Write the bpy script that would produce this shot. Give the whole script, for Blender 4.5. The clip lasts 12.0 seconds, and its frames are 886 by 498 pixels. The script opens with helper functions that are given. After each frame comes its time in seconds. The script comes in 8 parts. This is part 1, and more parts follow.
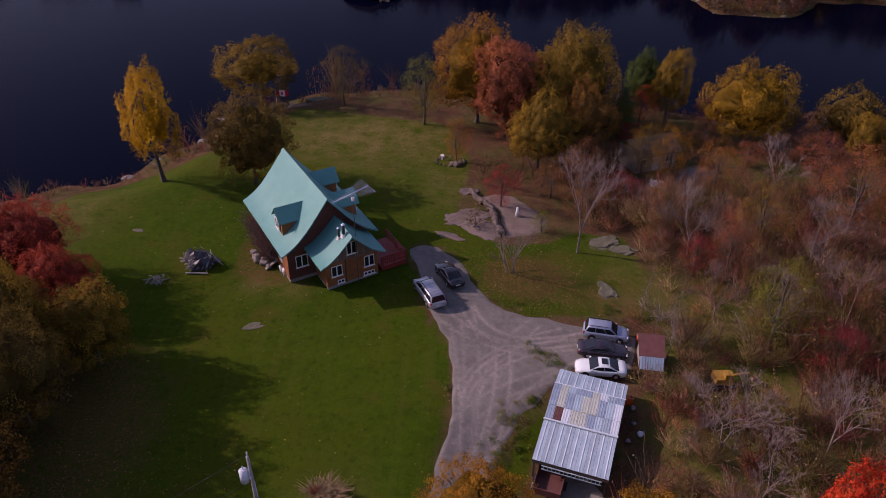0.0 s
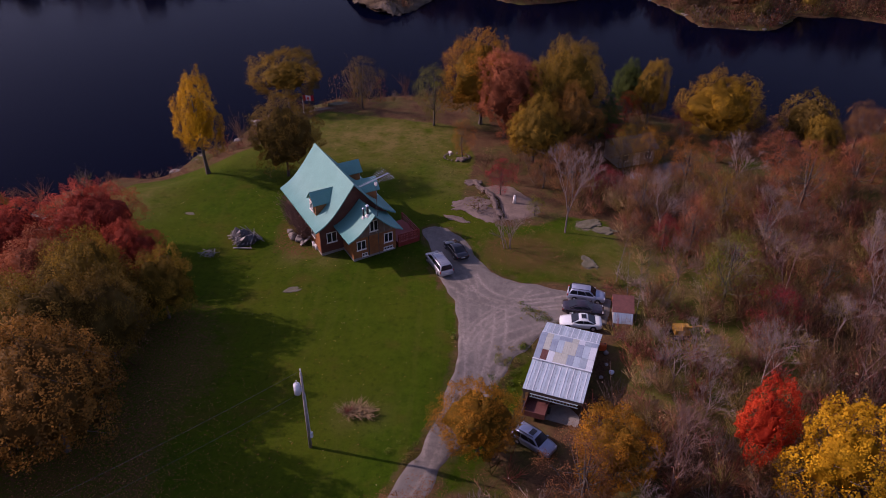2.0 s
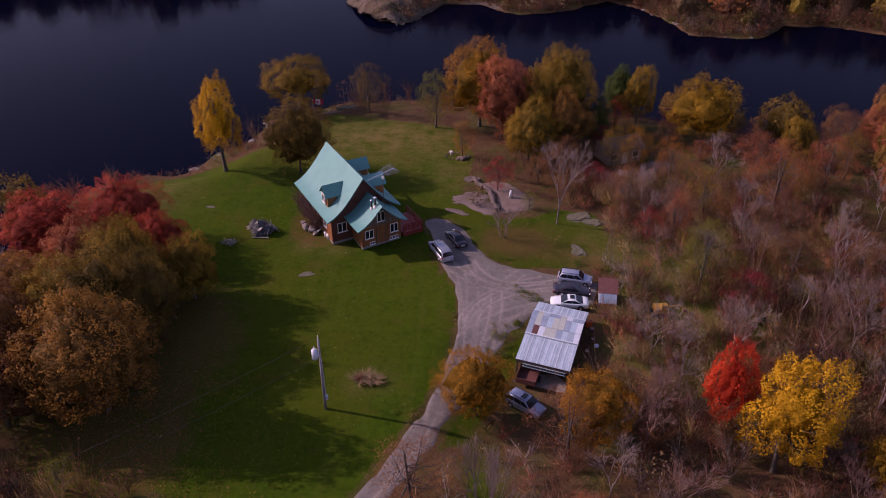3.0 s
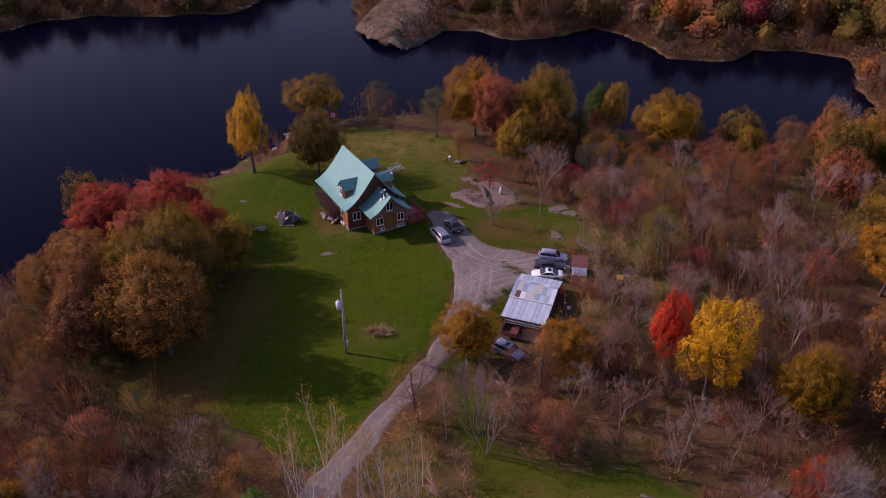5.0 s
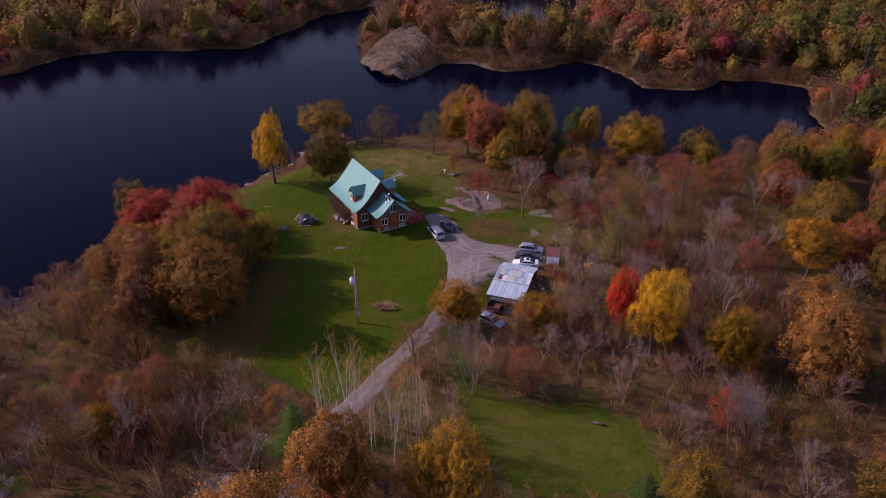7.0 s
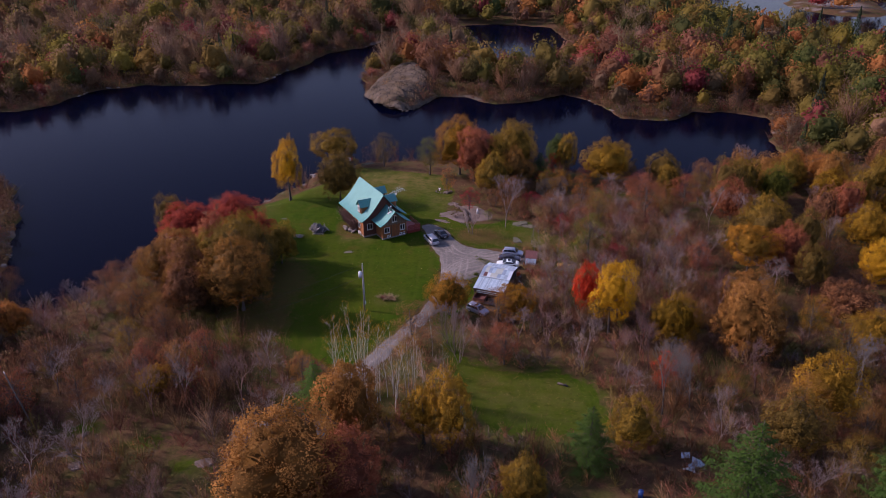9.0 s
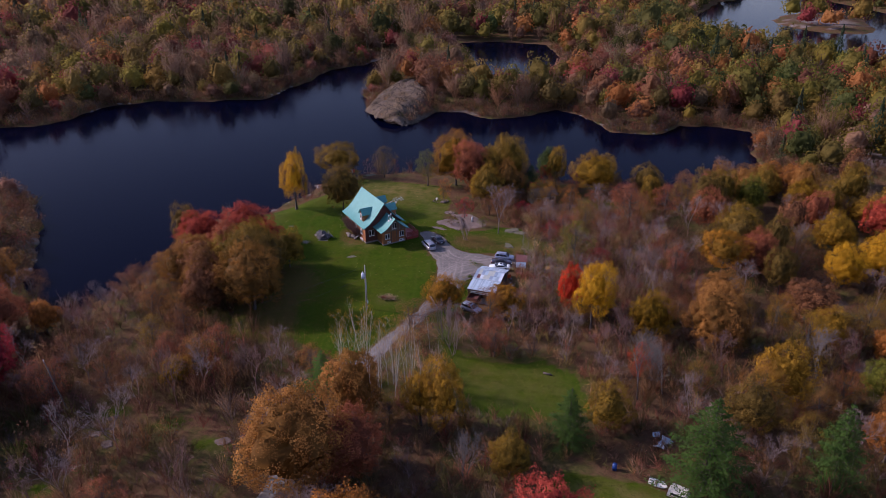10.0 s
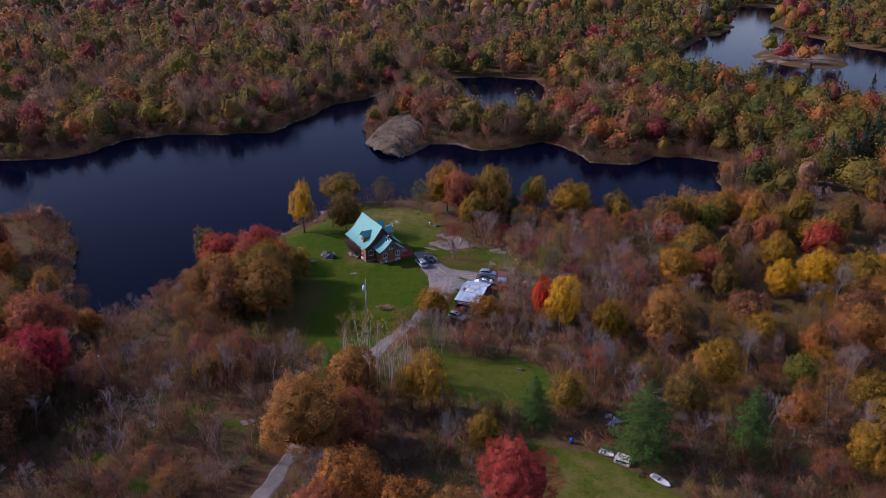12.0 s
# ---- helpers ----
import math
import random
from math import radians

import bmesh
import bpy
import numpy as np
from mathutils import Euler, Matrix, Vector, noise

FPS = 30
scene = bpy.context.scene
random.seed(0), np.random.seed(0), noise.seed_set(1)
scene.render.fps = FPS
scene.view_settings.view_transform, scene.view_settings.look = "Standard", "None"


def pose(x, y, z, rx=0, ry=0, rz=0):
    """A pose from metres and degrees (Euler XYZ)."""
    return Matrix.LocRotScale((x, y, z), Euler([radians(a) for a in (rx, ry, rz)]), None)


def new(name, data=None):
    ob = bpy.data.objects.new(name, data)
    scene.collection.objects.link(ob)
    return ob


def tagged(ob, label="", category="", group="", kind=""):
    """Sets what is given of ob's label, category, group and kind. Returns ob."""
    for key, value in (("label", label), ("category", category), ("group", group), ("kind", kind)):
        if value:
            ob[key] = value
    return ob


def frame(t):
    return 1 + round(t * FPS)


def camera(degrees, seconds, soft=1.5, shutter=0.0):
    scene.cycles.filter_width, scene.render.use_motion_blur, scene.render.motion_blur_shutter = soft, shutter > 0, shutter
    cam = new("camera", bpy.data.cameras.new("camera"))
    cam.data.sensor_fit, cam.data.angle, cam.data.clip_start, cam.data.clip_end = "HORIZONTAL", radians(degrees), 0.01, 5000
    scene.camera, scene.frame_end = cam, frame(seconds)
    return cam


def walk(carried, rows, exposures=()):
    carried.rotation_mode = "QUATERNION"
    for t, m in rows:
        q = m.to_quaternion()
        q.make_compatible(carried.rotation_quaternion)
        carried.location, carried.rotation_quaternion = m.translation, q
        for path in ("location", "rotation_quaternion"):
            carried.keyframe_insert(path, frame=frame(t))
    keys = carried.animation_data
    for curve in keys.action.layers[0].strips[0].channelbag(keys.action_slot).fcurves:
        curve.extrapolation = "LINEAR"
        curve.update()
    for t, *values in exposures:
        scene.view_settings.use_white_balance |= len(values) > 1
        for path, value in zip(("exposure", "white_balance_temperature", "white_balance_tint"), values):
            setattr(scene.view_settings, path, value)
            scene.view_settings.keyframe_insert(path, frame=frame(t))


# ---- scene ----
cam = camera(62.0, 12.0, soft=0.75)
ROWS = [
    (0.0, -1.464, 4.241, 45.566, 1.628, -34.231, -0.399),
    (0.5, -1.513, 1.367, 46.720, 1.768, -34.245, -0.396),
    (1.0, -1.429, -1.708, 47.839, 1.917, -34.140, -0.346),
    (1.5, -1.423, -4.975, 49.012, 1.976, -33.866, -0.307),
    (2.0, -1.352, -8.472, 50.049, 2.084, -33.532, -0.290),
    (2.5, -1.241, -12.145, 51.099, 2.150, -33.229, -0.262),
    (3.0, -1.025, -15.959, 52.122, 2.216, -32.857, -0.235),
    (5.0, -0.008, -32.648, 55.892, 2.328, -30.832, -0.159),
    (5.5, 0.310, -37.153, 56.820, 2.332, -30.173, -0.140),
    (6.0, 0.671, -41.828, 57.713, 2.314, -29.513, -0.127),
    (6.5, 1.062, -46.559, 58.690, 2.302, -28.914, -0.139),
    (7.0, 1.439, -51.397, 59.801, 2.268, -28.266, -0.126),
    (9.0, 3.279, -71.290, 64.130, 2.250, -25.657, -0.112),
    (9.5, 3.804, -76.385, 65.374, 2.235, -25.101, -0.091),
    (10.0, 4.330, -81.373, 66.903, 2.205, -24.575, -0.060),
    (10.5, 4.919, -86.297, 68.478, 2.190, -23.999, -0.038),
    (11.0, 5.560, -91.212, 70.071, 2.150, -23.404, -0.006),
    (11.5, 6.251, -96.141, 71.670, 2.134, -22.879, 0.018),
    (12.0, 6.969, -101.080, 73.232, 2.082, -22.394, 0.044),
]
SCALE = 1.145  # metres to one unit of the plan below
walk(cam, [(t, pose(SCALE * x, SCALE * y, SCALE * z, 90 + pitch, lean, yaw)) for t, x, y, z, yaw, pitch, lean in ROWS],
     exposures=[(0.0, 0.26, 6650, 51), (3.0, 0.40, 6700, 60), (7.0, 0.55, 6540, 53), (12.0, 0.64, 5720, 38)])

# ---------------------------------------------------------------- light
SUN_AZ, SUN_EL = radians(-78.9), radians(30.0)
world = bpy.data.worlds.new("sky")
scene.world = world
world.use_nodes = True
wn, wl = world.node_tree.nodes, world.node_tree.links
sky = wn.new("ShaderNodeTexSky")
sky.sky_type, sky.sun_disc = "NISHITA", False
sky.sun_elevation, sky.sun_rotation = SUN_EL, SUN_AZ
wl.new(sky.outputs[0], wn["Background"].inputs[0])
wn["Background"].inputs[1].default_value = 0.112
sun_data = bpy.data.lights.new("sun", "SUN")
sun_data.energy, sun_data.angle, sun_data.color = 2.95, radians(0.6), (1.0, 0.90, 0.76)
sun = new("sun", sun_data)
to_sun = Vector((math.sin(SUN_AZ) * math.cos(SUN_EL), math.cos(SUN_AZ) * math.cos(SUN_EL), math.sin(SUN_EL)))
sun.matrix_world = Matrix.Translation((-150, 60, 150)) @ (-to_sun).to_track_quat("-Z", "Y").to_matrix().to_4x4()


# ---------------------------------------------------------------- materials
class Nodes:
    """A small wrapper round a node material."""

    def __init__(self, name):
        self.m = bpy.data.materials.new(name)
        self.m.use_nodes = True
        self.t = self.m.node_tree
        self.t.nodes.clear()
        self.out = self.n("ShaderNodeOutputMaterial")

    def n(self, kind, **values):
        node = self.t.nodes.new(kind)
        for key, value in values.items():
            if key in node.inputs:
                node.inputs[key].default_value = value
        return node

    def link(self, a, b):
        self.t.links.new(a, b)

    def noise(self, scale, detail=4.0, rough=0.6, coord=None):
        node = self.n("ShaderNodeTexNoise", Scale=scale, Detail=detail, Roughness=rough)
        if coord is not None:
            self.link(coord, node.inputs["Vector"])
        return node.outputs["Fac"]

    def ramp(self, fac, lo, hi):
        node = self.n("ShaderNodeMapRange")
        node.inputs["From Min"].default_value, node.inputs["From Max"].default_value = lo, hi
        self.link(fac, node.inputs["Value"])
        return node.outputs["Result"]

    def mix(self, fac, a, b):
        node = self.t.nodes.new("ShaderNodeMix")
        node.data_type = "RGBA"
        for value, socket in ((fac, node.inputs[0]), (a, node.inputs[6]), (b, node.inputs[7])):
            if isinstance(value, (int, float)):
                socket.default_value = value
            elif isinstance(value, tuple):
                socket.default_value = (*value, 1.0)
            else:
                self.link(value, socket)
        return node.outputs[2]

    def mul(self, a, b):
        node = self.t.nodes.new("ShaderNodeMath")
        node.operation = "MULTIPLY"
        for value, socket in ((a, node.inputs[0]), (b, node.inputs[1])):
            if isinstance(value, (int, float)):
                socket.default_value = value
            else:
                self.link(value, socket)
        return node.outputs[0]

    def bump(self, height, strength, distance):
        node = self.n("ShaderNodeBump", Strength=strength, Distance=distance)
        self.link(height, node.inputs["Height"])
        return node.outputs["Normal"]

    def surface(self, colour, rough=0.8, metal=0.0, normal=None, spec=0.5, coat=0.0, ior=1.5):
        p = self.n("ShaderNodeBsdfPrincipled", Roughness=rough, Metallic=metal, IOR=ior)
        p.inputs["Specular IOR Level"].default_value = spec
        p.inputs["Coat Weight"].default_value = coat
        if isinstance(colour, tuple):
            p.inputs["Base Color"].default_value = (*colour, 1.0)
        else:
            self.link(colour, p.inputs["Base Color"])
        if normal is not None:
            self.link(normal, p.inputs["Normal"])
        self.link(p.outputs[0], self.out.inputs[0])
        return p


def plain(name, a, b, scale=6.0, rough=0.7, metal=0.0, spec=0.5, bump=0.0, coat=0.0, fine=40.0):
    """Two tones mixed by coarse and fine noise, in object space."""
    k = Nodes(name)
    co = k.n("ShaderNodeTexCoord").outputs["Object"]
    coarse, grain = k.noise(scale, 5.0, 0.65, co), k.noise(fine, 2.0, 0.5, co)
    base = k.mix(k.ramp(coarse, 0.35, 0.65), a, b)
    dark = tuple(0.72 * v for v in a)
    base = k.mix(k.mul(k.ramp(grain, 0.4, 0.75), 0.5), base, dark)
    k.surface(base, rough, metal, k.bump(grain, bump, 0.01) if bump else None, spec, coat)
    return k.m


def foliage(name, a, b, c, gloss=0.5):
    """Leaves: each card and each tree takes its own tone between a, b and c; light passes through in part."""
    k = Nodes(name)
    island = k.n("ShaderNodeNewGeometry").outputs["Random Per Island"]
    tree = k.n("ShaderNodeObjectInfo").outputs["Random"]
    tuft = k.n("ShaderNodeAttribute")
    tuft.attribute_name = "tint"
    base = k.mix(island, a, b)
    base = k.mix(k.ramp(island, 0.62, 1.0), base, c)
    base = k.mix(k.mul(tree, 0.35), base, b)
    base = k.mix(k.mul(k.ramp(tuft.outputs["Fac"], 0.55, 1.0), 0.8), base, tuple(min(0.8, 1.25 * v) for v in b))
    # low tint darkens: random tufts, and the crown's inner shell as painted shade
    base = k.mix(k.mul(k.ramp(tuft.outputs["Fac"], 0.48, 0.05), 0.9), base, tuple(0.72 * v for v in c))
    spot = k.noise(0.45, 2.0, 0.5, k.n("ShaderNodeTexCoord").outputs["Object"])
    base = k.mix(k.mul(k.ramp(spot, 0.45, 0.7), 0.5), base, c)
    p = k.surface(base, 0.7, spec=0.08)
    through_leaf = k.n("ShaderNodeBsdfTranslucent")
    k.link(base, through_leaf.inputs["Color"])
    both = k.n("ShaderNodeMixShader", Fac=0.36)
    k.link(p.outputs[0], both.inputs[1])
    k.link(through_leaf.outputs[0], both.inputs[2])
    k.link(both.outputs[0], k.out.inputs[0])
    return k.m


def tinted(name, rough=0.8, spread=1.0, thin=0.32):
    """For joined woods and brush: the tone of each plant is stored with it; the cards vary about that tone."""
    k = Nodes(name)
    tint = k.n("ShaderNodeAttribute")
    tint.attribute_name = "tint"
    island = k.n("ShaderNodeNewGeometry").outputs["Random Per Island"]
    hsv = k.n("ShaderNodeHueSaturation")
    k.link(tint.outputs["Color"], hsv.inputs["Color"])
    value = k.n("ShaderNodeMapRange")
    value.inputs["To Min"].default_value, value.inputs["To Max"].default_value = 1 - 0.28 * spread, 1 + 0.3 * spread
    k.link(island, value.inputs["Value"])
    mottle = k.n("ShaderNodeMapRange")
    mottle.inputs["From Min"].default_value, mottle.inputs["From Max"].default_value = 0.3, 0.7
    mottle.inputs["To Min"].default_value, mottle.inputs["To Max"].default_value = 1 - 0.42 * spread, 1 + 0.36 * spread
    k.link(k.noise(1.1, 3, 0.7, k.n("ShaderNodeTexCoord").outputs["Object"]), mottle.inputs["Value"])
    k.link(k.mul(value.outputs[0], mottle.outputs[0]), hsv.inputs["Value"])
    p = k.surface(hsv.outputs[0], rough, spec=0.06)
    through_leaf = k.n("ShaderNodeBsdfTranslucent")
    k.link(hsv.outputs[0], through_leaf.inputs["Color"])
    both = k.n("ShaderNodeMixShader", Fac=thin)
    k.link(p.outputs[0], both.inputs[1])
    k.link(through_leaf.outputs[0], both.inputs[2])
    k.link(both.outputs[0], k.out.inputs[0])
    return k.m


def ground_material():
    """Lawn, leaf litter, gravelly earth and rock, blended by the cover that is stored in the ground."""
    k = Nodes("ground_cover")
    co = k.n("ShaderNodeTexCoord").outputs["Object"]
    cover = k.n("ShaderNodeAttribute")
    cover.attribute_name = "cover"
    split = k.n("ShaderNodeSeparateColor")
    k.link(cover.outputs["Color"], split.inputs[0])
    big, mid, small = k.noise(0.07, 4, 0.6, co), k.noise(0.6, 5, 0.65, co), k.noise(5.0, 4, 0.7, co)
    grass = k.mix(k.ramp(mid, 0.3, 0.7), (0.021, 0.051, 0.002), (0.036, 0.072, 0.003))
    grass = k.mix(k.mul(k.ramp(big, 0.40, 0.64), 0.55), grass, (0.060, 0.070, 0.005))
    worn = k.noise(0.22, 3, 0.6, co)
    grass = k.mix(k.mul(k.ramp(worn, 0.56, 0.72), 0.55), grass, (0.080, 0.060, 0.012))
    patch = k.mul(cover.outputs["Alpha"], k.ramp(k.noise(0.35, 5, 0.65, co), 0.32, 0.62))
    grass = k.mix(k.mul(patch, 0.75), grass, (0.190, 0.135, 0.052))
    grass = k.mix(k.mul(k.ramp(small, 0.5, 0.8), 0.55), grass, (0.018, 0.032, 0.003))
    tuft, fleck = k.noise(1.9, 4, 0.75, co), k.noise(11.0, 2, 0.6, co)
    grass = k.mix(k.mul(k.ramp(tuft, 0.52, 0.72), 0.65), grass, (0.047, 0.076, 0.004))
    grass = k.mix(k.mul(k.ramp(tuft, 0.46, 0.30), 0.6), grass, (0.014, 0.030, 0.003))
    grass = k.mix(k.mul(k.ramp(fleck, 0.62, 0.75), 0.4), grass, (0.110, 0.100, 0.022))
    swath = k.n("ShaderNodeMapping")
    swath.inputs["Rotation"].default_value = (0, 0, radians(38))
    swath.inputs["Scale"].default_value = (0.75, 0.05, 1.0)
    k.link(co, swath.inputs["Vector"])
    grass = k.mix(k.mul(k.ramp(k.noise(1.0, 3, 0.6, swath.outputs[0]), 0.52, 0.68), 0.28), grass, (0.062, 0.074, 0.010))
    litter = k.mix(k.ramp(small, 0.35, 0.65), (0.046, 0.025, 0.015), (0.125, 0.066, 0.036))
    litter = k.mix(k.ramp(mid, 0.42, 0.7), litter, (0.120, 0.078, 0.036))
    litter = k.mix(k.mul(k.ramp(k.noise(0.16, 5, 0.65, co), 0.48, 0.62), 0.85), litter, k.mix(k.ramp(tuft, 0.4, 0.65), (0.040, 0.050, 0.012), (0.095, 0.085, 0.026)))
    rock = k.mix(k.ramp(mid, 0.35, 0.65), (0.13, 0.112, 0.10), (0.24, 0.20, 0.18))
    rock = k.mix(k.ramp(small, 0.55, 0.7), rock, (0.08, 0.075, 0.06))
    edge = k.noise(0.9, 5, 0.7, co)

    def torn(mask):
        add = k.t.nodes.new("ShaderNodeMath")
        add.operation = "ADD"
        k.link(mask, add.inputs[0])
        k.link(k.mul(edge, 0.7), add.inputs[1])
        return k.ramp(add.outputs[0], 0.72, 0.98)

    base = k.mix(torn(split.outputs[0]), litter, grass)
    base = k.mix(torn(split.outputs[2]), base, k.mix(k.ramp(small, 0.4, 0.62), grass, (0.125, 0.058, 0.028)))
    base = k.mix(torn(split.outputs[1]), base, rock)
    k.surface(base, 0.95, normal=k.bump(small, 0.6, 0.08), spec=0.03)
    return k.m


def gravel_material():
    k = Nodes("gravel")
    co = k.n("ShaderNodeTexCoord").outputs["Object"]
    big, mid, small = k.noise(0.25, 4, 0.6, co), k.noise(1.6, 5, 0.7, co), k.noise(14.0, 3, 0.7, co)
    base = k.mix(k.ramp(mid, 0.3, 0.7), (0.107, 0.098, 0.087), (0.174, 0.159, 0.144))
    base = k.mix(k.mul(k.ramp(big, 0.4, 0.65), 0.5), base, (0.25, 0.228, 0.200))
    worn = k.n("ShaderNodeAttribute")
    worn.attribute_name = "tint"
    streak = k.noise(3.4, 4, 0.7, co)
    base = k.mix(k.mul(k.mul(worn.outputs["Fac"], k.ramp(streak, 0.30, 0.60)), 0.9), base, (0.34, 0.295, 0.255))
    base = k.mix(k.mul(k.ramp(k.noise(0.5, 5, 0.7, co), 0.50, 0.70), 0.55), base, (0.075, 0.070, 0.060))
    base = k.mix(k.mul(k.ramp(small, 0.5, 0.75), 0.5), base, (0.075, 0.066, 0.062))
    k.surface(base, 0.95, normal=k.bump(small, 0.5, 0.03), spec=0.2)
    return k.m


def headland_material():
    """Bare granite: grey and tan faces, dark lichen, cracks."""
    k = Nodes("fissured_granite")
    co = k.n("ShaderNodeTexCoord").outputs["Object"]
    bent = k.n("ShaderNodeMapping")
    bent.inputs["Rotation"].default_value = (0, 0, radians(32))
    bent.inputs["Scale"].default_value = (0.34, 0.10, 0.34)
    k.link(co, bent.inputs["Vector"])

    def fissure(vector, scale):
        """Nought along thin winding lines, one between them."""
        off = k.t.nodes.new("ShaderNodeMath")
        off.operation = "SUBTRACT"
        k.link(k.noise(scale, 3, 0.55, vector), off.inputs[0])
        off.inputs[1].default_value = 0.5
        size = k.t.nodes.new("ShaderNodeMath")
        size.operation = "ABSOLUTE"
        k.link(off.outputs[0], size.inputs[0])
        return k.ramp(size.outputs[0], 0.0, 0.028)

    crack = fissure(bent.outputs[0], 1.1)
    big, mid, small = k.noise(0.10, 4, 0.65, co), k.noise(0.28, 5, 0.62, co), k.noise(3.5, 4, 0.7, co)
    base = k.mix(k.ramp(mid, 0.35, 0.65), (0.062, 0.046, 0.035), (0.150, 0.116, 0.090))
    base = k.mix(k.mul(k.ramp(big, 0.46, 0.66), 0.75), base, (0.120, 0.078, 0.040))
    base = k.mix(k.mul(k.ramp(small, 0.48, 0.66), 0.55), base, (0.045, 0.038, 0.026))
    base = k.mix(k.mul(k.ramp(k.noise(0.9, 5, 0.7, co), 0.50, 0.62), 0.6), base, (0.075, 0.060, 0.028))
    base = k.mix(crack, (0.022, 0.018, 0.014), base)
    k.surface(base, 0.95, normal=k.bump(mid, 0.9, 1.2), spec=0.1)
    return k.m


def water_material():
    k = Nodes("lake_water")
    co = k.n("ShaderNodeTexCoord").outputs["Object"]
    ripple, swell = k.noise(2.2, 3, 0.6, co), k.noise(0.35, 3, 0.5, co)
    calm = k.ramp(k.noise(0.018, 3, 0.5, co), 0.35, 0.65)
    height = k.n("ShaderNodeMath")
    height.operation = "ADD"
    k.link(ripple, height.inputs[0])
    k.link(swell, height.inputs[1])
    normal = k.n("ShaderNodeBump", Distance=0.05)
    k.link(k.mul(calm, 0.22), normal.inputs["Strength"])
    k.link(height.outputs[0], normal.inputs["Height"])
    p = k.surface((0.0008, 0.0015, 0.0078), 0.11, normal=normal.outputs[0], spec=0.020, ior=1.33)
    p.inputs["Specular Tint"].default_value = (0.42, 0.68, 1.0, 1.0)
    return k.m


def glass_material(name, colour):
    k = Nodes(name)
    k.surface(colour, 0.06, spec=0.4)
    return k.m


M = {}
M["ground"], M["gravel"], M["water"] = ground_material(), gravel_material(), water_material()
M["tinted"], M["tinted_far"] = tinted("brush_foliage"), tinted("woods_foliage", spread=0.4, thin=0.52)
LEAVES = {
    "gold": ((0.30, 0.155, 0.012), (0.42, 0.23, 0.018), (0.19, 0.11, 0.012)),
    "yellow": ((0.50, 0.265, 0.008), (0.64, 0.36, 0.012), (0.34, 0.175, 0.006)),
    "mustard": ((0.286, 0.152, 0.01), (0.392, 0.216, 0.014), (0.18, 0.106, 0.01)),
    "amber": ((0.330, 0.142, 0.012), (0.430, 0.185, 0.015), (0.180, 0.105, 0.012)),
    "coral": ((0.350, 0.050, 0.036), (0.450, 0.085, 0.048), (0.235, 0.036, 0.028)),
    "orange": ((0.330, 0.118, 0.024), (0.430, 0.170, 0.032), (0.220, 0.092, 0.020)),
    "rust": ((0.310, 0.088, 0.042), (0.410, 0.134, 0.058), (0.220, 0.074, 0.036)),
    "red": ((0.366, 0.052, 0.031), (0.472, 0.088, 0.04), (0.236, 0.04, 0.024)),
    "scarlet": ((0.52, 0.045, 0.016), (0.66, 0.085, 0.022), (0.38, 0.030, 0.012)),
    "crimson": ((0.33, 0.028, 0.038), (0.43, 0.048, 0.052), (0.21, 0.020, 0.028)),
    "olive": ((0.218, 0.132, 0.017), (0.3, 0.176, 0.019), (0.144, 0.096, 0.015)),
    "bronze": ((0.206, 0.1, 0.021), (0.282, 0.132, 0.024), (0.131, 0.074, 0.019)),
    "oak": ((0.15, 0.098, 0.019), (0.212, 0.13, 0.024), (0.11, 0.074, 0.018)),
    "tan": ((0.300, 0.135, 0.030), (0.390, 0.180, 0.044), (0.200, 0.098, 0.022)),
    "green": ((0.050, 0.078, 0.014), (0.085, 0.110, 0.018), (0.035, 0.055, 0.012)),
    "lime": ((0.14, 0.15, 0.018), (0.20, 0.19, 0.022), (0.09, 0.10, 0.014)),
    "pine": ((0.044, 0.096, 0.016), (0.070, 0.130, 0.022), (0.028, 0.064, 0.013)),
    "spruce": ((0.070, 0.150, 0.024), (0.105, 0.200, 0.034), (0.046, 0.100, 0.020)),
    "salmon": ((0.300, 0.092, 0.040), (0.380, 0.135, 0.054), (0.200, 0.074, 0.034)),
    "brown": ((0.195, 0.082, 0.034), (0.265, 0.118, 0.046), (0.130, 0.060, 0.030)),
}
for key, tones in LEAVES.items():
    M["leaf_" + key] = foliage("leaves_" + key, *tones)
M["bark"] = plain("bark", (0.060, 0.048, 0.040), (0.11, 0.09, 0.075), 3.0, 0.9, bump=0.6)
M["grey_bark"] = plain("grey_bark", (0.120, 0.104, 0.094), (0.185, 0.164, 0.148), 3.0, 0.9, bump=0.4)
M["birch_bark"] = plain("birch_bark", (0.60, 0.57, 0.51), (0.30, 0.27, 0.24), 2.5, 0.8)
M["twig"] = plain("twigs", (0.190, 0.136, 0.120), (0.265, 0.200, 0.180), 2.0, 0.9)
M["red_twig"] = plain("reddish_twigs", (0.155, 0.085, 0.070), (0.215, 0.125, 0.102), 2.0, 0.9)
M["teal_roof"] = plain("teal_metal_roofing", (0.070, 0.262, 0.240), (0.085, 0.295, 0.272), 0.5, 0.58, spec=0.3, bump=0.05, fine=9.0)
M["teal_edge"] = plain("teal_trim", (0.04, 0.15, 0.13), (0.05, 0.18, 0.16), 3.0, 0.5)
M["cedar"] = plain("stained_cedar", (0.215, 0.070, 0.018), (0.31, 0.112, 0.030), 1.4, 0.65, bump=0.2, fine=18.0)
M["red_cedar"] = plain("dark_red_cedar", (0.085, 0.023, 0.014), (0.125, 0.038, 0.022), 1.4, 0.7, bump=0.2, fine=18.0)
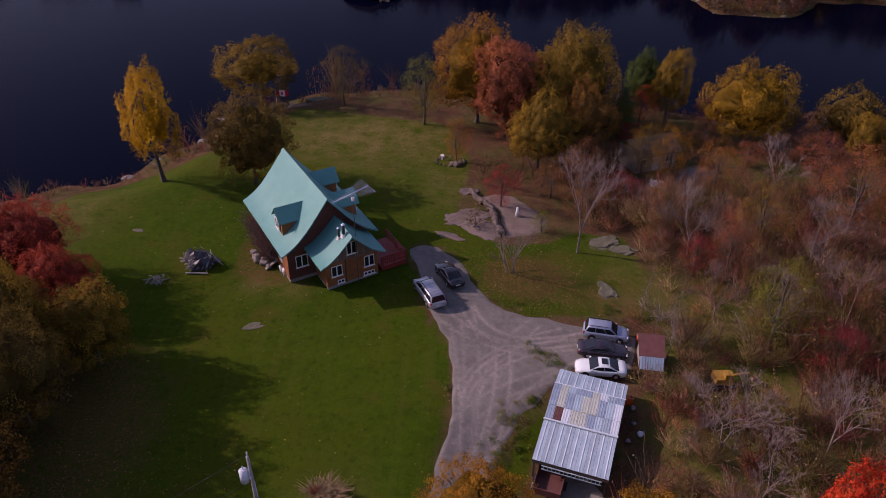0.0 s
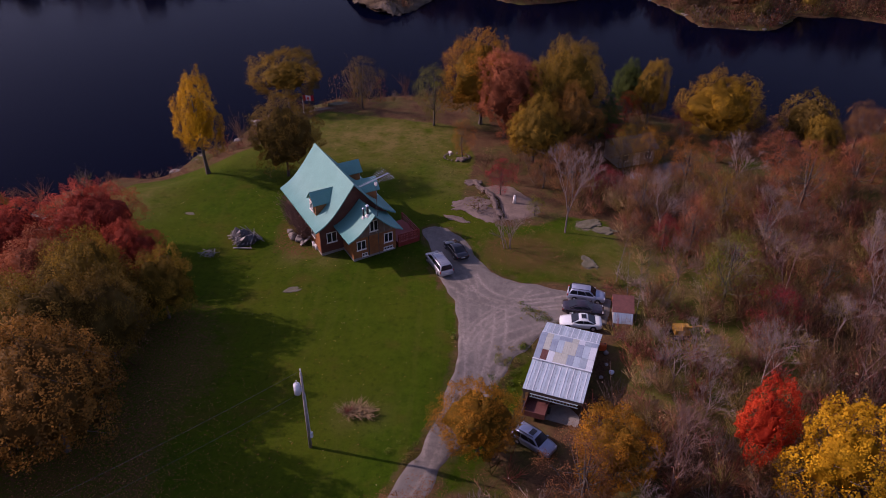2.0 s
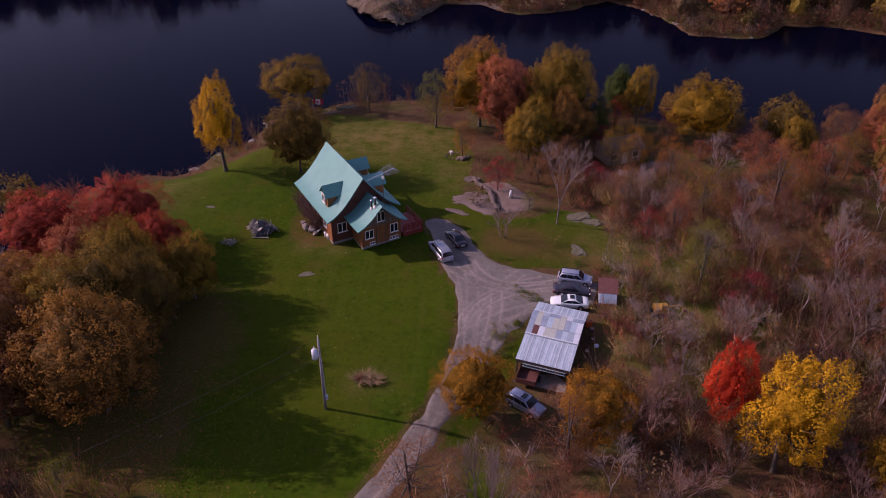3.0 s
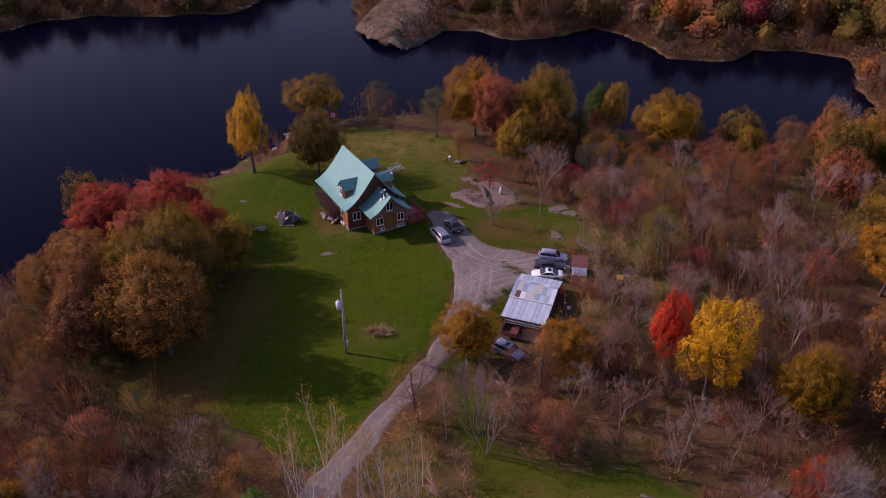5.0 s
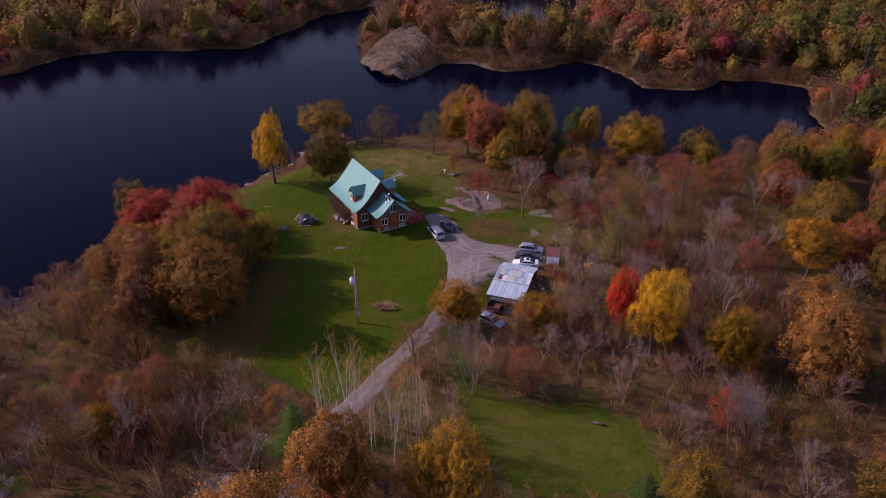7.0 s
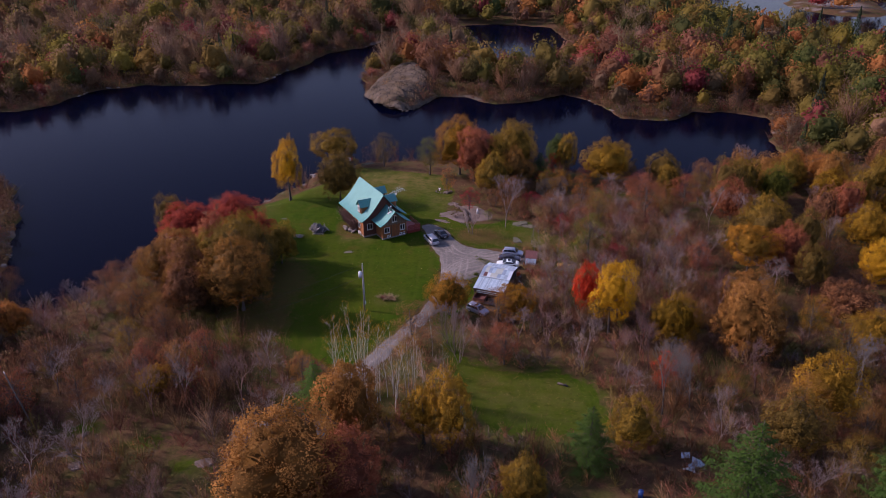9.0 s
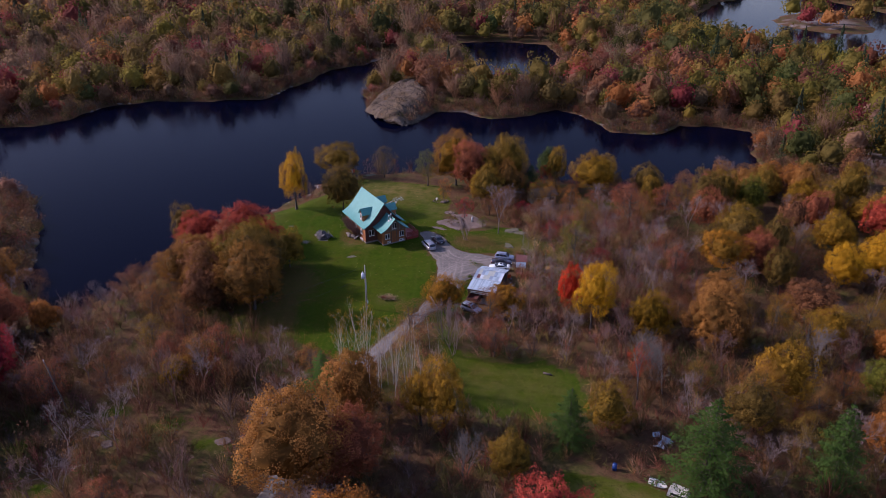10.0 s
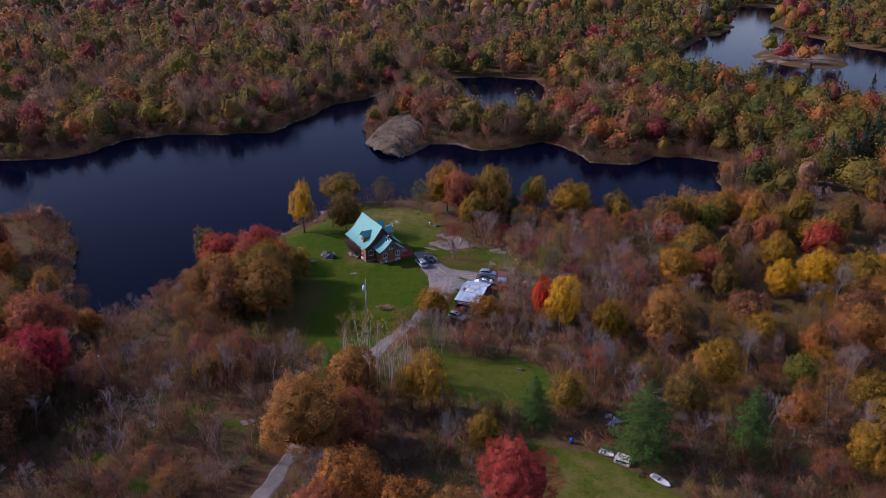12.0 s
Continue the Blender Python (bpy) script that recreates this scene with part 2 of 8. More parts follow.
M["blue_plastic"] = plain("blue_plastic", (0.012, 0.05, 0.20), (0.02, 0.07, 0.26), 3.0, 0.4)
M["iron"] = plain("dark_iron", (0.05, 0.05, 0.055), (0.09, 0.085, 0.085), 3.0, 0.6)
M["dark_cedar"] = plain("weathered_cedar", (0.14, 0.085, 0.055), (0.22, 0.145, 0.10), 1.6, 0.75, bump=0.2, fine=18.0)
M["red_stain"] = plain("red_stained_wood", (0.21, 0.022, 0.014), (0.29, 0.036, 0.022), 2.0, 0.6, bump=0.2)
M["white_paint"] = plain("white_paint", (0.74, 0.73, 0.70), (0.64, 0.62, 0.58), 4.0, 0.5)
M["concrete"] = plain("concrete", (0.27, 0.25, 0.22), (0.19, 0.175, 0.155), 2.0, 0.9, bump=0.3)
M["glass"] = glass_material("window_glass", (0.015, 0.018, 0.022))
M["steel"] = plain("galvanised_steel", (0.37, 0.50, 0.57), (0.49, 0.62, 0.68), 1.2, 0.40, metal=0.2)
M["dull_steel"] = plain("weathered_steel", (0.28, 0.38, 0.44), (0.40, 0.50, 0.56), 1.5, 0.5, metal=0.15)
M["cream_sheet"] = plain("cream_sheet_metal", (0.42, 0.46, 0.40), (0.50, 0.54, 0.47), 1.5, 0.5)
M["white_sheet"] = plain("white_sheet_metal", (0.55, 0.63, 0.68), (0.63, 0.71, 0.75), 1.5, 0.45)
M["blue_sheet"] = plain("blue_grey_sheet_metal", (0.25, 0.33, 0.42), (0.33, 0.42, 0.50), 1.5, 0.45, metal=0.1)
M["rust_sheet"] = plain("rusted_sheet_metal", (0.20, 0.085, 0.055), (0.30, 0.17, 0.13), 3.0, 0.8)
M["old_red"] = plain("faded_red_roofing", (0.105, 0.035, 0.030), (0.155, 0.058, 0.048), 1.6, 0.7)
M["dark_wood"] = plain("dark_timber", (0.055, 0.040, 0.032), (0.09, 0.068, 0.055), 2.0, 0.85, bump=0.3)
M["grey_wood"] = plain("greyed_timber", (0.22, 0.20, 0.19), (0.33, 0.30, 0.28), 3.0, 0.85, bump=0.4)
M["rubber"] = plain("tyre_rubber", (0.018, 0.018, 0.018), (0.028, 0.028, 0.028), 8.0, 0.85)
M["black"] = plain("black_plastic", (0.014, 0.014, 0.015), (0.022, 0.022, 0.022), 8.0, 0.5)
M["alloy"] = plain("wheel_alloy", (0.50, 0.50, 0.52), (0.58, 0.58, 0.60), 6.0, 0.3, metal=0.8)
M["lamp_red"] = plain("red_lamp_lens", (0.35, 0.012, 0.012), (0.42, 0.02, 0.02), 9.0, 0.2)
M["lamp_clear"] = plain("clear_lamp_lens", (0.70, 0.70, 0.70), (0.80, 0.80, 0.80), 9.0, 0.12)
M["silver_paint"] = plain("silver_car_paint", (0.42, 0.44, 0.48), (0.46, 0.48, 0.52), 1.0, 0.28, metal=0.45, coat=0.6)
M["blue_paint"] = plain("pale_blue_car_paint", (0.30, 0.35, 0.45), (0.34, 0.39, 0.49), 1.0, 0.28, metal=0.4, coat=0.6)
M["white_car"] = plain("white_car_paint", (0.71, 0.79, 0.79), (0.67, 0.75, 0.75), 1.0, 0.25, coat=0.6)
M["black_car"] = plain("black_car_paint", (0.012, 0.012, 0.016), (0.018, 0.017, 0.02), 1.0, 0.2, coat=0.7)
M["plum_car"] = plain("dark_plum_car_paint", (0.034, 0.024, 0.034), (0.045, 0.032, 0.044), 1.0, 0.24, metal=0.3, coat=0.7)
M["stone"] = plain("lichened_granite", (0.14, 0.12, 0.105), (0.25, 0.22, 0.20), 1.3, 0.92, bump=0.6, fine=12.0)
M["pink_rock"] = plain("pink_granite", (0.105, 0.076, 0.062), (0.21, 0.16, 0.135), 0.35, 0.92, bump=0.6, fine=6.0)
M["headland"] = headland_material()
M["patio_gravel"] = plain("patio_gravel", (0.135, 0.098, 0.078), (0.200, 0.148, 0.120), 0.8, 0.95, bump=0.4, fine=14.0)
M["mossy_stone"] = plain("mossy_stone", (0.085, 0.085, 0.045), (0.15, 0.135, 0.095), 1.3, 0.95, bump=0.5, fine=12.0)
M["tarp"] = plain("dark_tarpaulin", (0.030, 0.030, 0.036), (0.055, 0.055, 0.065), 3.0, 0.5)
M["hay"] = plain("dry_stalks", (0.22, 0.145, 0.07), (0.31, 0.215, 0.105), 3.0, 0.95)
M["yellow_paint"] = plain("yellow_machine_paint", (0.36, 0.19, 0.02), (0.44, 0.24, 0.03), 3.0, 0.5)
M["orange_paint"] = plain("orange_paint", (0.62, 0.11, 0.02), (0.70, 0.15, 0.03), 3.0, 0.5)
M["flag_red"] = plain("red_cloth", (0.55, 0.02, 0.03), (0.62, 0.03, 0.04), 3.0, 0.9)
M["flag_white"] = plain("white_cloth", (0.78, 0.78, 0.78), (0.72, 0.72, 0.72), 3.0, 0.9)
M["insulator"] = plain("painted_grey_metal", (0.50, 0.54, 0.60), (0.58, 0.62, 0.68), 3.0, 0.4)


# ---------------------------------------------------------------- mesh helpers


def fast_mesh(name, verts, quads, mats, index=None, tint=None, smooth=False, normals=None):
    """A mesh from arrays of points and of four-cornered faces."""
    verts, quads = np.asarray(verts, np.float32), np.asarray(quads, np.int32)
    me = bpy.data.meshes.new(name)
    me.vertices.add(len(verts))
    me.vertices.foreach_set("co", verts.ravel())
    me.loops.add(quads.size)
    me.loops.foreach_set("vertex_index", quads.ravel())
    me.polygons.add(len(quads))
    me.polygons.foreach_set("loop_start", np.arange(len(quads), dtype=np.int32) * 4)
    for m in mats:
        me.materials.append(m)
    if index is not None:
        me.polygons.foreach_set("material_index", np.asarray(index, np.int32))
    if smooth:
        me.polygons.foreach_set("use_smooth", np.ones(len(quads), bool))
    me.update(calc_edges=True)
    if tint is not None:
        attr = me.color_attributes.new("tint", "FLOAT_COLOR", "POINT")
        attr.data.foreach_set("color", np.c_[tint, np.ones(len(tint))].astype(np.float32).ravel())
    me.validate()
    if normals is not None:
        me.polygons.foreach_set("use_smooth", np.ones(len(me.polygons), bool))
        me.normals_split_custom_set_from_vertices(np.asarray(normals, np.float32))
    return me


def empty(name, m=None):
    ob = new(name)
    ob.empty_display_size = 0.3
    if m is not None:
        ob.matrix_world = m
    return ob


def part(name, bm, material, parent=None, label="", smooth=False):
    """Links a bmesh as one mesh object, under a thing or a part where one is given."""
    me = bpy.data.meshes.new(name)
    bm.normal_update()
    bm.to_mesh(me)
    bm.free()
    me.materials.append(M[material] if isinstance(material, str) else material)
    if smooth:
        me.polygons.foreach_set("use_smooth", np.ones(len(me.polygons), bool))
    ob = new(name, me)
    ob.parent = parent
    return tagged(ob, label)


def box_bm(x0, x1, y0, y1, z0, z1, bevel=0.0, bm=None):
    bm = bm or bmesh.new()
    made = bmesh.ops.create_cube(bm, size=1.0)["verts"]
    for v in made:
        v.co = Vector(((x0 + x1) / 2 + v.co.x * (x1 - x0), (y0 + y1) / 2 + v.co.y * (y1 - y0), (z0 + z1) / 2 + v.co.z * (z1 - z0)))
    if bevel:
        edges = {e for v in made for e in v.link_edges}
        bmesh.ops.bevel(bm, geom=list(edges), offset=bevel, segments=2, affect="EDGES", profile=0.6)
    return bm


def rod_bm(a, b, r0, r1=None, sides=8, bm=None):
    """A tapered rod from a to b."""
    bm = bm or bmesh.new()
    a, b = Vector(a), Vector(b)
    r1 = r0 if r1 is None else r1
    turn = (b - a).to_track_quat("Z", "Y").to_matrix().to_4x4()
    m = Matrix.Translation((a + b) / 2) @ turn
    bmesh.ops.create_cone(bm, cap_ends=True, segments=sides, radius1=r0, radius2=r1, depth=(b - a).length, matrix=m)
    return bm


def prism_bm(outline, depth, m, bm=None):
    """A flat outline of (x, z) points drawn out along y, then placed by m."""
    bm = bm or bmesh.new()
    front = [bm.verts.new(m @ Vector((x, 0, z))) for x, z in outline]
    back = [bm.verts.new(m @ Vector((x, depth, z))) for x, z in outline]
    bm.faces.new(front)
    bm.faces.new(list(reversed(back)))
    for i in range(len(front)):
        j = (i + 1) % len(front)
        bm.faces.new((front[j], front[i], back[i], back[j]))
    bmesh.ops.recalc_face_normals(bm, faces=bm.faces)
    return bm


def sheet_bm(rows, thick):
    """A sheet through rows of points, thickened downwards."""
    bm = bmesh.new()
    top = [[bm.verts.new(Vector(p)) for p in row] for row in rows]
    low = [[bm.verts.new(Vector(p) - Vector((0, 0, thick))) for p in row] for row in rows]
    n, k = len(rows), len(rows[0])
    for i in range(n - 1):
        for j in range(k - 1):
            bm.faces.new((top[i][j], top[i][j + 1], top[i + 1][j + 1], top[i + 1][j]))
            bm.faces.new((low[i][j], low[i + 1][j], low[i + 1][j + 1], low[i][j + 1]))
    for i in range(n - 1):
        for j in (0, k - 1):
            bm.faces.new((top[i][j], top[i + 1][j], low[i + 1][j], low[i][j]))
    for j in range(k - 1):
        for i in (0, n - 1):
            bm.faces.new((top[i][j], top[i][j + 1], low[i][j + 1], low[i][j]))
    bmesh.ops.recalc_face_normals(bm, faces=bm.faces)
    return bm


def rock_bm(size, seed, squash=0.6, level=2):
    bm = bmesh.new()
    bmesh.ops.create_icosphere(bm, subdivisions=level, radius=1.0)
    off = Vector((seed * 7.3, seed * 3.1, seed * 1.7))
    for v in bm.verts:
        n = noise.noise(v.co * 1.1 + off) * 0.45 + noise.noise(v.co * 2.7 + off) * 0.18
        v.co *= 1.0 + n
        v.co.z *= squash
        v.co *= size
    return bm


def ledge_bm(seed, relief):
    """A flat outcrop of unit half-width with a torn outline, low steps and hollows."""
    bm = bmesh.new()
    n, grid = 40, {}
    off = Vector((seed * 5.1, seed * 2.7, 0))
    for i in range(n + 1):
        for j in range(n + 1):
            x, y = 2.4 * i / n - 1.2, 2.4 * j / n - 1.2
            p = Vector((x, y, 0))
            d = math.hypot(x, y) + 0.55 * noise.noise(p * 1.3 + off) + 0.22 * noise.noise(p * 4.0 + off)
            if d < 0.95:
                z = relief * (min(1.0, (0.95 - d) * 5.0) + 0.6 * math.floor(2.5 * noise.noise(p * 1.9 + off)) / 2.5 + 0.35 * noise.noise(p * 6.0 + off))
                grid[i, j] = bm.verts.new((x, y, z))
    for i in range(n):
        for j in range(n):
            c = [grid.get(k) for k in ((i, j), (i + 1, j), (i + 1, j + 1), (i, j + 1))]
            if all(c):
                bm.faces.new(c)
    edge = [e for e in bm.edges if e.is_boundary]
    rim = bmesh.ops.extrude_edge_only(bm, edges=edge)["geom"]
    for v in rim:
        if isinstance(v, bmesh.types.BMVert):
            v.co.z = -0.5
    bmesh.ops.recalc_face_normals(bm, faces=bm.faces)
    return bm


# ---------------------------------------------------------------- land and water
LAKE = [(-500, 60), (-260, 78), (-160, 86), (-127, 92), (-116, 95), (-107, 90), (-98, 76), (-90, 63), (-86, 53), (-85, 45), (-80, 38),
        (-68.5, 34), (-62, 46), (-58.5, 62), (-55.5, 79), (-50, 82), (-45, 84), (-42, 90), (-38, 96), (-36, 105), (-30, 110), (-24, 113),
        (-12, 116), (4, 115), (20, 112), (33, 108), (44, 105), (50, 98), (58, 98), (70, 106), (86, 102), (93, 106), (87, 121), (98, 163),
        (89, 168), (76, 171), (66, 158), (52, 161), (44, 183)]
LAKE_FAR = [(36, 193), (22, 179), (11, 176), (1, 186), (-9, 186), (-16, 167), (-23, 169), (-34, 185), (-38, 212), (-39, 238), (-33, 262),
            (-30, 290), (-38, 296), (-48, 276), (-61, 263), (-68, 231), (-77, 204), (-98, 198), (-119, 198), (-132, 190), (-138, 169),
            (-146, 159), (-165, 156), (-184, 152), (-219, 144), (-300, 132), (-500, 110)]
POND = [(-10, 341), (20, 348), (46, 338), (47, 312), (60, 258), (54, 246), (42, 262), (32, 226), (20, 220), (8, 226), (3, 290)]
NE_LAKE = [(164, 473), (146, 420), (138, 366), (146, 340), (157, 318), (171, 302), (188, 284), (200, 262), (232, 248), (330, 240), (360, 400), (312, 462), (303, 504),
           (293, 591), (301, 666), (400, 890), (352, 905), (286, 728), (252, 702), (268, 658), (224, 574), (206, 560)]
NE_ISLAND = [(206, 446), (232, 482), (262, 484), (273, 460), (258, 404), (240, 384), (218, 390), (205, 416)]
LAWN = [(-47, 80), (-39, 84), (-32, 90), (-24, 102), (-3, 97), (0, 86), (-1, 79), (-2, 74), (0.5, 69.5), (4, 67.6), (8, 68.2), (11, 70.5), (16, 69.5), (17, 62), (15, 56.8),
        (8.5, 56), (6.5, 54), (6.6, 47), (5.4, 43.5), (4.2, 40), (2.6, 36), (0, 31), (-3.4, 27), (-7, 21.5), (-12, 13), (-14.5, 15),
        (-19, 18), (-26, 23), (-32, 24), (-36, 28), (-32, 32), (-30, 38), (-34, 58), (-40, 62), (-48, 74)]
LAWN_EAST = [(0.8, 28), (1.8, 21), (4, 17.5), (10, 15.5), (16, 17), (21, 13), (22, 5), (14, 2), (7, 3), (3.4, 9), (1.0, 16), (-0.8, 22)]
LANE_SIDE = [(-2.6, 27), (-0.5, 22), (1.5, 14), (-2, 6), (-9, 3), (-12.2, 6), (-10.6, 13), (-6.4, 21.5)]
LAWN_SOUTH = [(17, -8), (27, -10), (36, -18), (48, -30), (30, -45), (12, -34), (10, -16)]
GRASS_SPOTS = [(-45, 1.5, 4.0), (-36, -1, 4.5), (-30, -5, 3.5), (-47, -14, 4.5), (-54, -6, 4.0), (-39, -20, 5.0), (-20, 8.5, 2.5), (45, 47, 4.5), (38, 86, 3.5), (39, 59, 3.5)]
DRIVE = [(-6.2, 66.4), (-5.7, 64), (-4.4, 57.5), (-3.0, 54), (-1.9, 52.6), (-1.6, 47.6), (-1.9, 43), (-2.8, 38.4), (-4.4, 33.8), (-6.6, 28.6),
         (-10.6, 20.6), (-14.0, 14.2), (-15.4, 9.5), (-17.2, 0), (-19.5, -9), (-21.6, -18), (-27, -33), (-36, -60), (-33, -61), (-24, -33.5),
         (-19, -18), (-17, -9), (-14.4, 0), (-12.4, 9), (-11.0, 13.2), (-7.2, 22), (-3.9, 28.2), (-1.6, 33.5), (1.2, 38), (2.6, 42.2),
         (3.8, 44.5), (6.2, 47.2), (9.2, 50.0), (13.2, 49.6), (14.6, 53.8), (8.4, 55.2), (4.8, 56), (1.8, 57.8), (0.4, 60), (-0.6, 62.5), (-1.9, 65.4), (-3.2, 67.0), (-4.8, 67.4)]


def inside(poly, x, y):
    got = np.zeros(x.shape, bool)
    px, py = np.array(poly, float).T
    for i in range(len(px)):
        j = i - 1
        cross = ((py[i] > y) != (py[j] > y)) & (x < (px[j] - px[i]) * (y - py[i]) / (py[j] - py[i] + 1e-12) + px[i])
        got ^= cross
    return got


def away(poly, x, y):
    """Distance to the outline, less than nought inside."""
    best = np.full(x.shape, 1e9)
    p = np.array(poly, float)
    for i in range(len(p)):
        a, b = p[i - 1], p[i]
        d = b - a
        s = np.clip(((x - a[0]) * d[0] + (y - a[1]) * d[1]) / (d @ d), 0, 1)
        best = np.minimum(best, np.hypot(x - a[0] - s * d[0], y - a[1] - s * d[1]))
    return np.where(inside(poly, x, y), -best, best)


def wobble(x, y, size, seed=0.0):
    """A cheap smooth unevenness between about -1 and 1."""
    u, v = x / size + seed * 1.7, y / size - seed * 2.3
    return (np.sin(u * 2.1 + np.sin(v * 1.3 + seed)) + np.sin(v * 2.4 + np.sin(u * 1.7 - seed) * 1.2) + np.sin((u + v) * 1.1 + seed * 3)) / 3.0


def step(d, a, b):
    s = np.clip((d - a) / (b - a), 0, 1)
    return s * s * (3 - 2 * s)


def shore(x, y):
    """Distance from the nearest water, less than nought on it."""
    x, y = np.asarray(x, float), np.asarray(y, float)
    d = np.minimum(np.minimum(away(LAKE + LAKE_FAR, x, y), away(POND, x, y)), np.maximum(away(NE_LAKE, x, y), -away(NE_ISLAND, x, y)))
    return d + wobble(x, y, 3.1, 1.0) * 0.9 + wobble(x, y, 9.0, 2.0) * 1.1


def ground_height(x, y, d=None):
    x, y = np.asarray(x, float), np.asarray(y, float)
    d = shore(x, y) if d is None else d
    z = np.where(d > 0, 0.15 + 2.8 * step(d, -1.0, 11.0), np.maximum(-2.5, 0.15 + d * 0.35))
    far = step(np.hypot(x + 5, y - 45), 95, 260)
    z = np.where(d > 0, 0.15 + (z - 0.15) * (1 - 0.6 * step(y, 125, 150)), z)
    z = z + step(d, 6, 70) * far * (1.5 + 2.0 * wobble(x, y, 70.0, 3.0)) + step(d, 4, 30) * (1 - 0.6 * far) * 0.25 * wobble(x, y, 14.0, 4.0)
    knoll = np.exp(-(((x + 18) / 13) ** 2 + ((y - 208) / 26) ** 2)) * 3.0 * step(d, 0, 8)
    dip = np.exp(-(((x - 6) / 7.5) ** 4 + ((y - 36) / 8.5) ** 4)) * 1.35
    yard = np.exp(-(((x + 12) / 13) ** 4 + ((y - 33) / 8) ** 4)) * 0.45
    return z + knoll - dip - yard


def ground_at(x, y):
    return float(ground_height(np.array([x]), np.array([y]))[0])


def spaced(stops):
    out = [stops[0][0]]
    for (a, s0), (b, s1) in zip(stops, stops[1:]):
        while out[-1] < b - 1e-6:
            f = (out[-1] - a) / (b - a)
            out.append(min(b, out[-1] + s0 + (s1 - s0) * f))
    return np.array(out)


gx = spaced([(-4000, 500), (-400, 30), (-160, 4), (-85, 1.5), (-60, 1.1), (60, 1.1), (100, 2), (200, 4.5), (420, 25), (4000, 500)])
gy = spaced([(-3000, 500), (-150, 20), (-50, 2), (-20, 1.1), (125, 1.1), (200, 2.2), (330, 4), (700, 12), (1300, 60), (5000, 600)])
GX, GY = np.meshgrid(gx, gy)
GD = shore(GX, GY)
GZ = ground_height(GX, GY, GD)
nx, ny = len(gx), len(gy)
ids = np.arange(nx * ny).reshape(ny, nx)
quads = np.stack([ids[:-1, :-1], ids[:-1, 1:], ids[1:, 1:], ids[1:, :-1]], -1).reshape(-1, 4)
ground_mesh = fast_mesh("ground", np.stack([GX, GY, GZ], -1).reshape(-1, 3), quads, [M["ground"]], smooth=True)
lawn_mask = np.maximum(step(-away(LAWN, GX, GY), -1.5, 1.5), np.maximum(step(-away(LAWN_SOUTH, GX, GY), -1.5, 1.5), step(-away(LAWN_EAST, GX, GY), -1.5, 1.5)))
scrub_grass = np.exp(-(((GX - 23) / 11.5) ** 4 + ((GY - 50) / 17) ** 4)) * step(away(DRIVE, GX, GY), 1, 3)
lawn_mask = np.maximum(lawn_mask, 0.8 * scrub_grass)
for cx, cy, size in GRASS_SPOTS:
    lawn_mask = np.maximum(lawn_mask, 0.62 * np.exp(-(((GX - cx) / size) ** 2 + ((GY - cy) / (0.7 * size)) ** 2)))
lawn_mask = np.maximum(lawn_mask, 0.50 * step(-away(LAWN_EAST, GX, GY), -8, 0))
lawn_mask = np.maximum(lawn_mask, step(-away(LANE_SIDE, GX, GY), -1.5, 2.0) * 0.5)
dry = np.exp(-(((GX + 14) / 17) ** 2 + ((GY - 93) / 9) ** 2)) + np.exp(-(((GX + 45) / 5) ** 2 + ((GY - 72) / 7) ** 2)) * 0.9 + np.exp(-(((GX - 1) / 7) ** 2 + ((GY - 80) / 6) ** 2)) * 0.7 + np.exp(-(((GX + 18.5) / 3.0) ** 2 + ((GY - 60.5) / 2.0) ** 2)) + np.exp(-(((GX + 10) / 2.5) ** 2 + ((GY - 37) / 2.0) ** 2)) * 0.6 + step(-away(LANE_SIDE, GX, GY), -1, 2) * 0.7 + scrub_grass + step(-away(LAWN_EAST, GX, GY), -2, 4) * 0.35 + step(-away(LAWN_SOUTH, GX, GY), -2, 3) * 0.7
ledge = np.exp(-(((GX - 13.5) / 1.6) ** 2 + ((GY - 68.2) / 1.6) ** 2)) * 0.8 + np.exp(-(((GX - 12.8) / 0.9) ** 2 + ((GY - 60.0) / 1.4) ** 2)) * 0.8 \
    + np.exp(-(((GX + 26) / 5) ** 2 + ((GY - 104) / 2.2) ** 2)) * 0.6 + np.exp(-(((GX - 5.8) / 3.2) ** 2 + ((GY - 72.5) / 3.8) ** 2)) * 0.75
bank = step(2.4 - np.abs(GD - 1.0), 0, 2.0) * np.clip(0.25 + 0.6 * wobble(GX, GY, 11.0, 6.0), 0, 1)
knoll_rock = np.exp(-(((GX + 22) / 11) ** 2 + ((GY - 190) / 24) ** 2)) * 0.9 + np.exp(-(((GX - 8) / 12) ** 2 + ((GY - 184) / 9) ** 2)) * 0.4 \
    + np.exp(-(((GX + 92) / 7) ** 2 + ((GY - 60) / 9) ** 2)) * 0.5 + np.exp(-(((GX - 238) / 26) ** 2 + ((GY - 435) / 38) ** 2)) * 0.7
scatter_rock = step(wobble(GX, GY, 6.0, 8.0) + wobble(GX, GY, 23.0, 9.0), 0.85, 1.3) * 0.6 * (1 - lawn_mask) * step(away(LANE_SIDE, GX, GY), 2, 8) * step(np.hypot(GX - 26, GY - 48), 14, 22)
rock_mask = np.clip(ledge + 0.4 * bank + knoll_rock + scatter_rock, 0, 1)
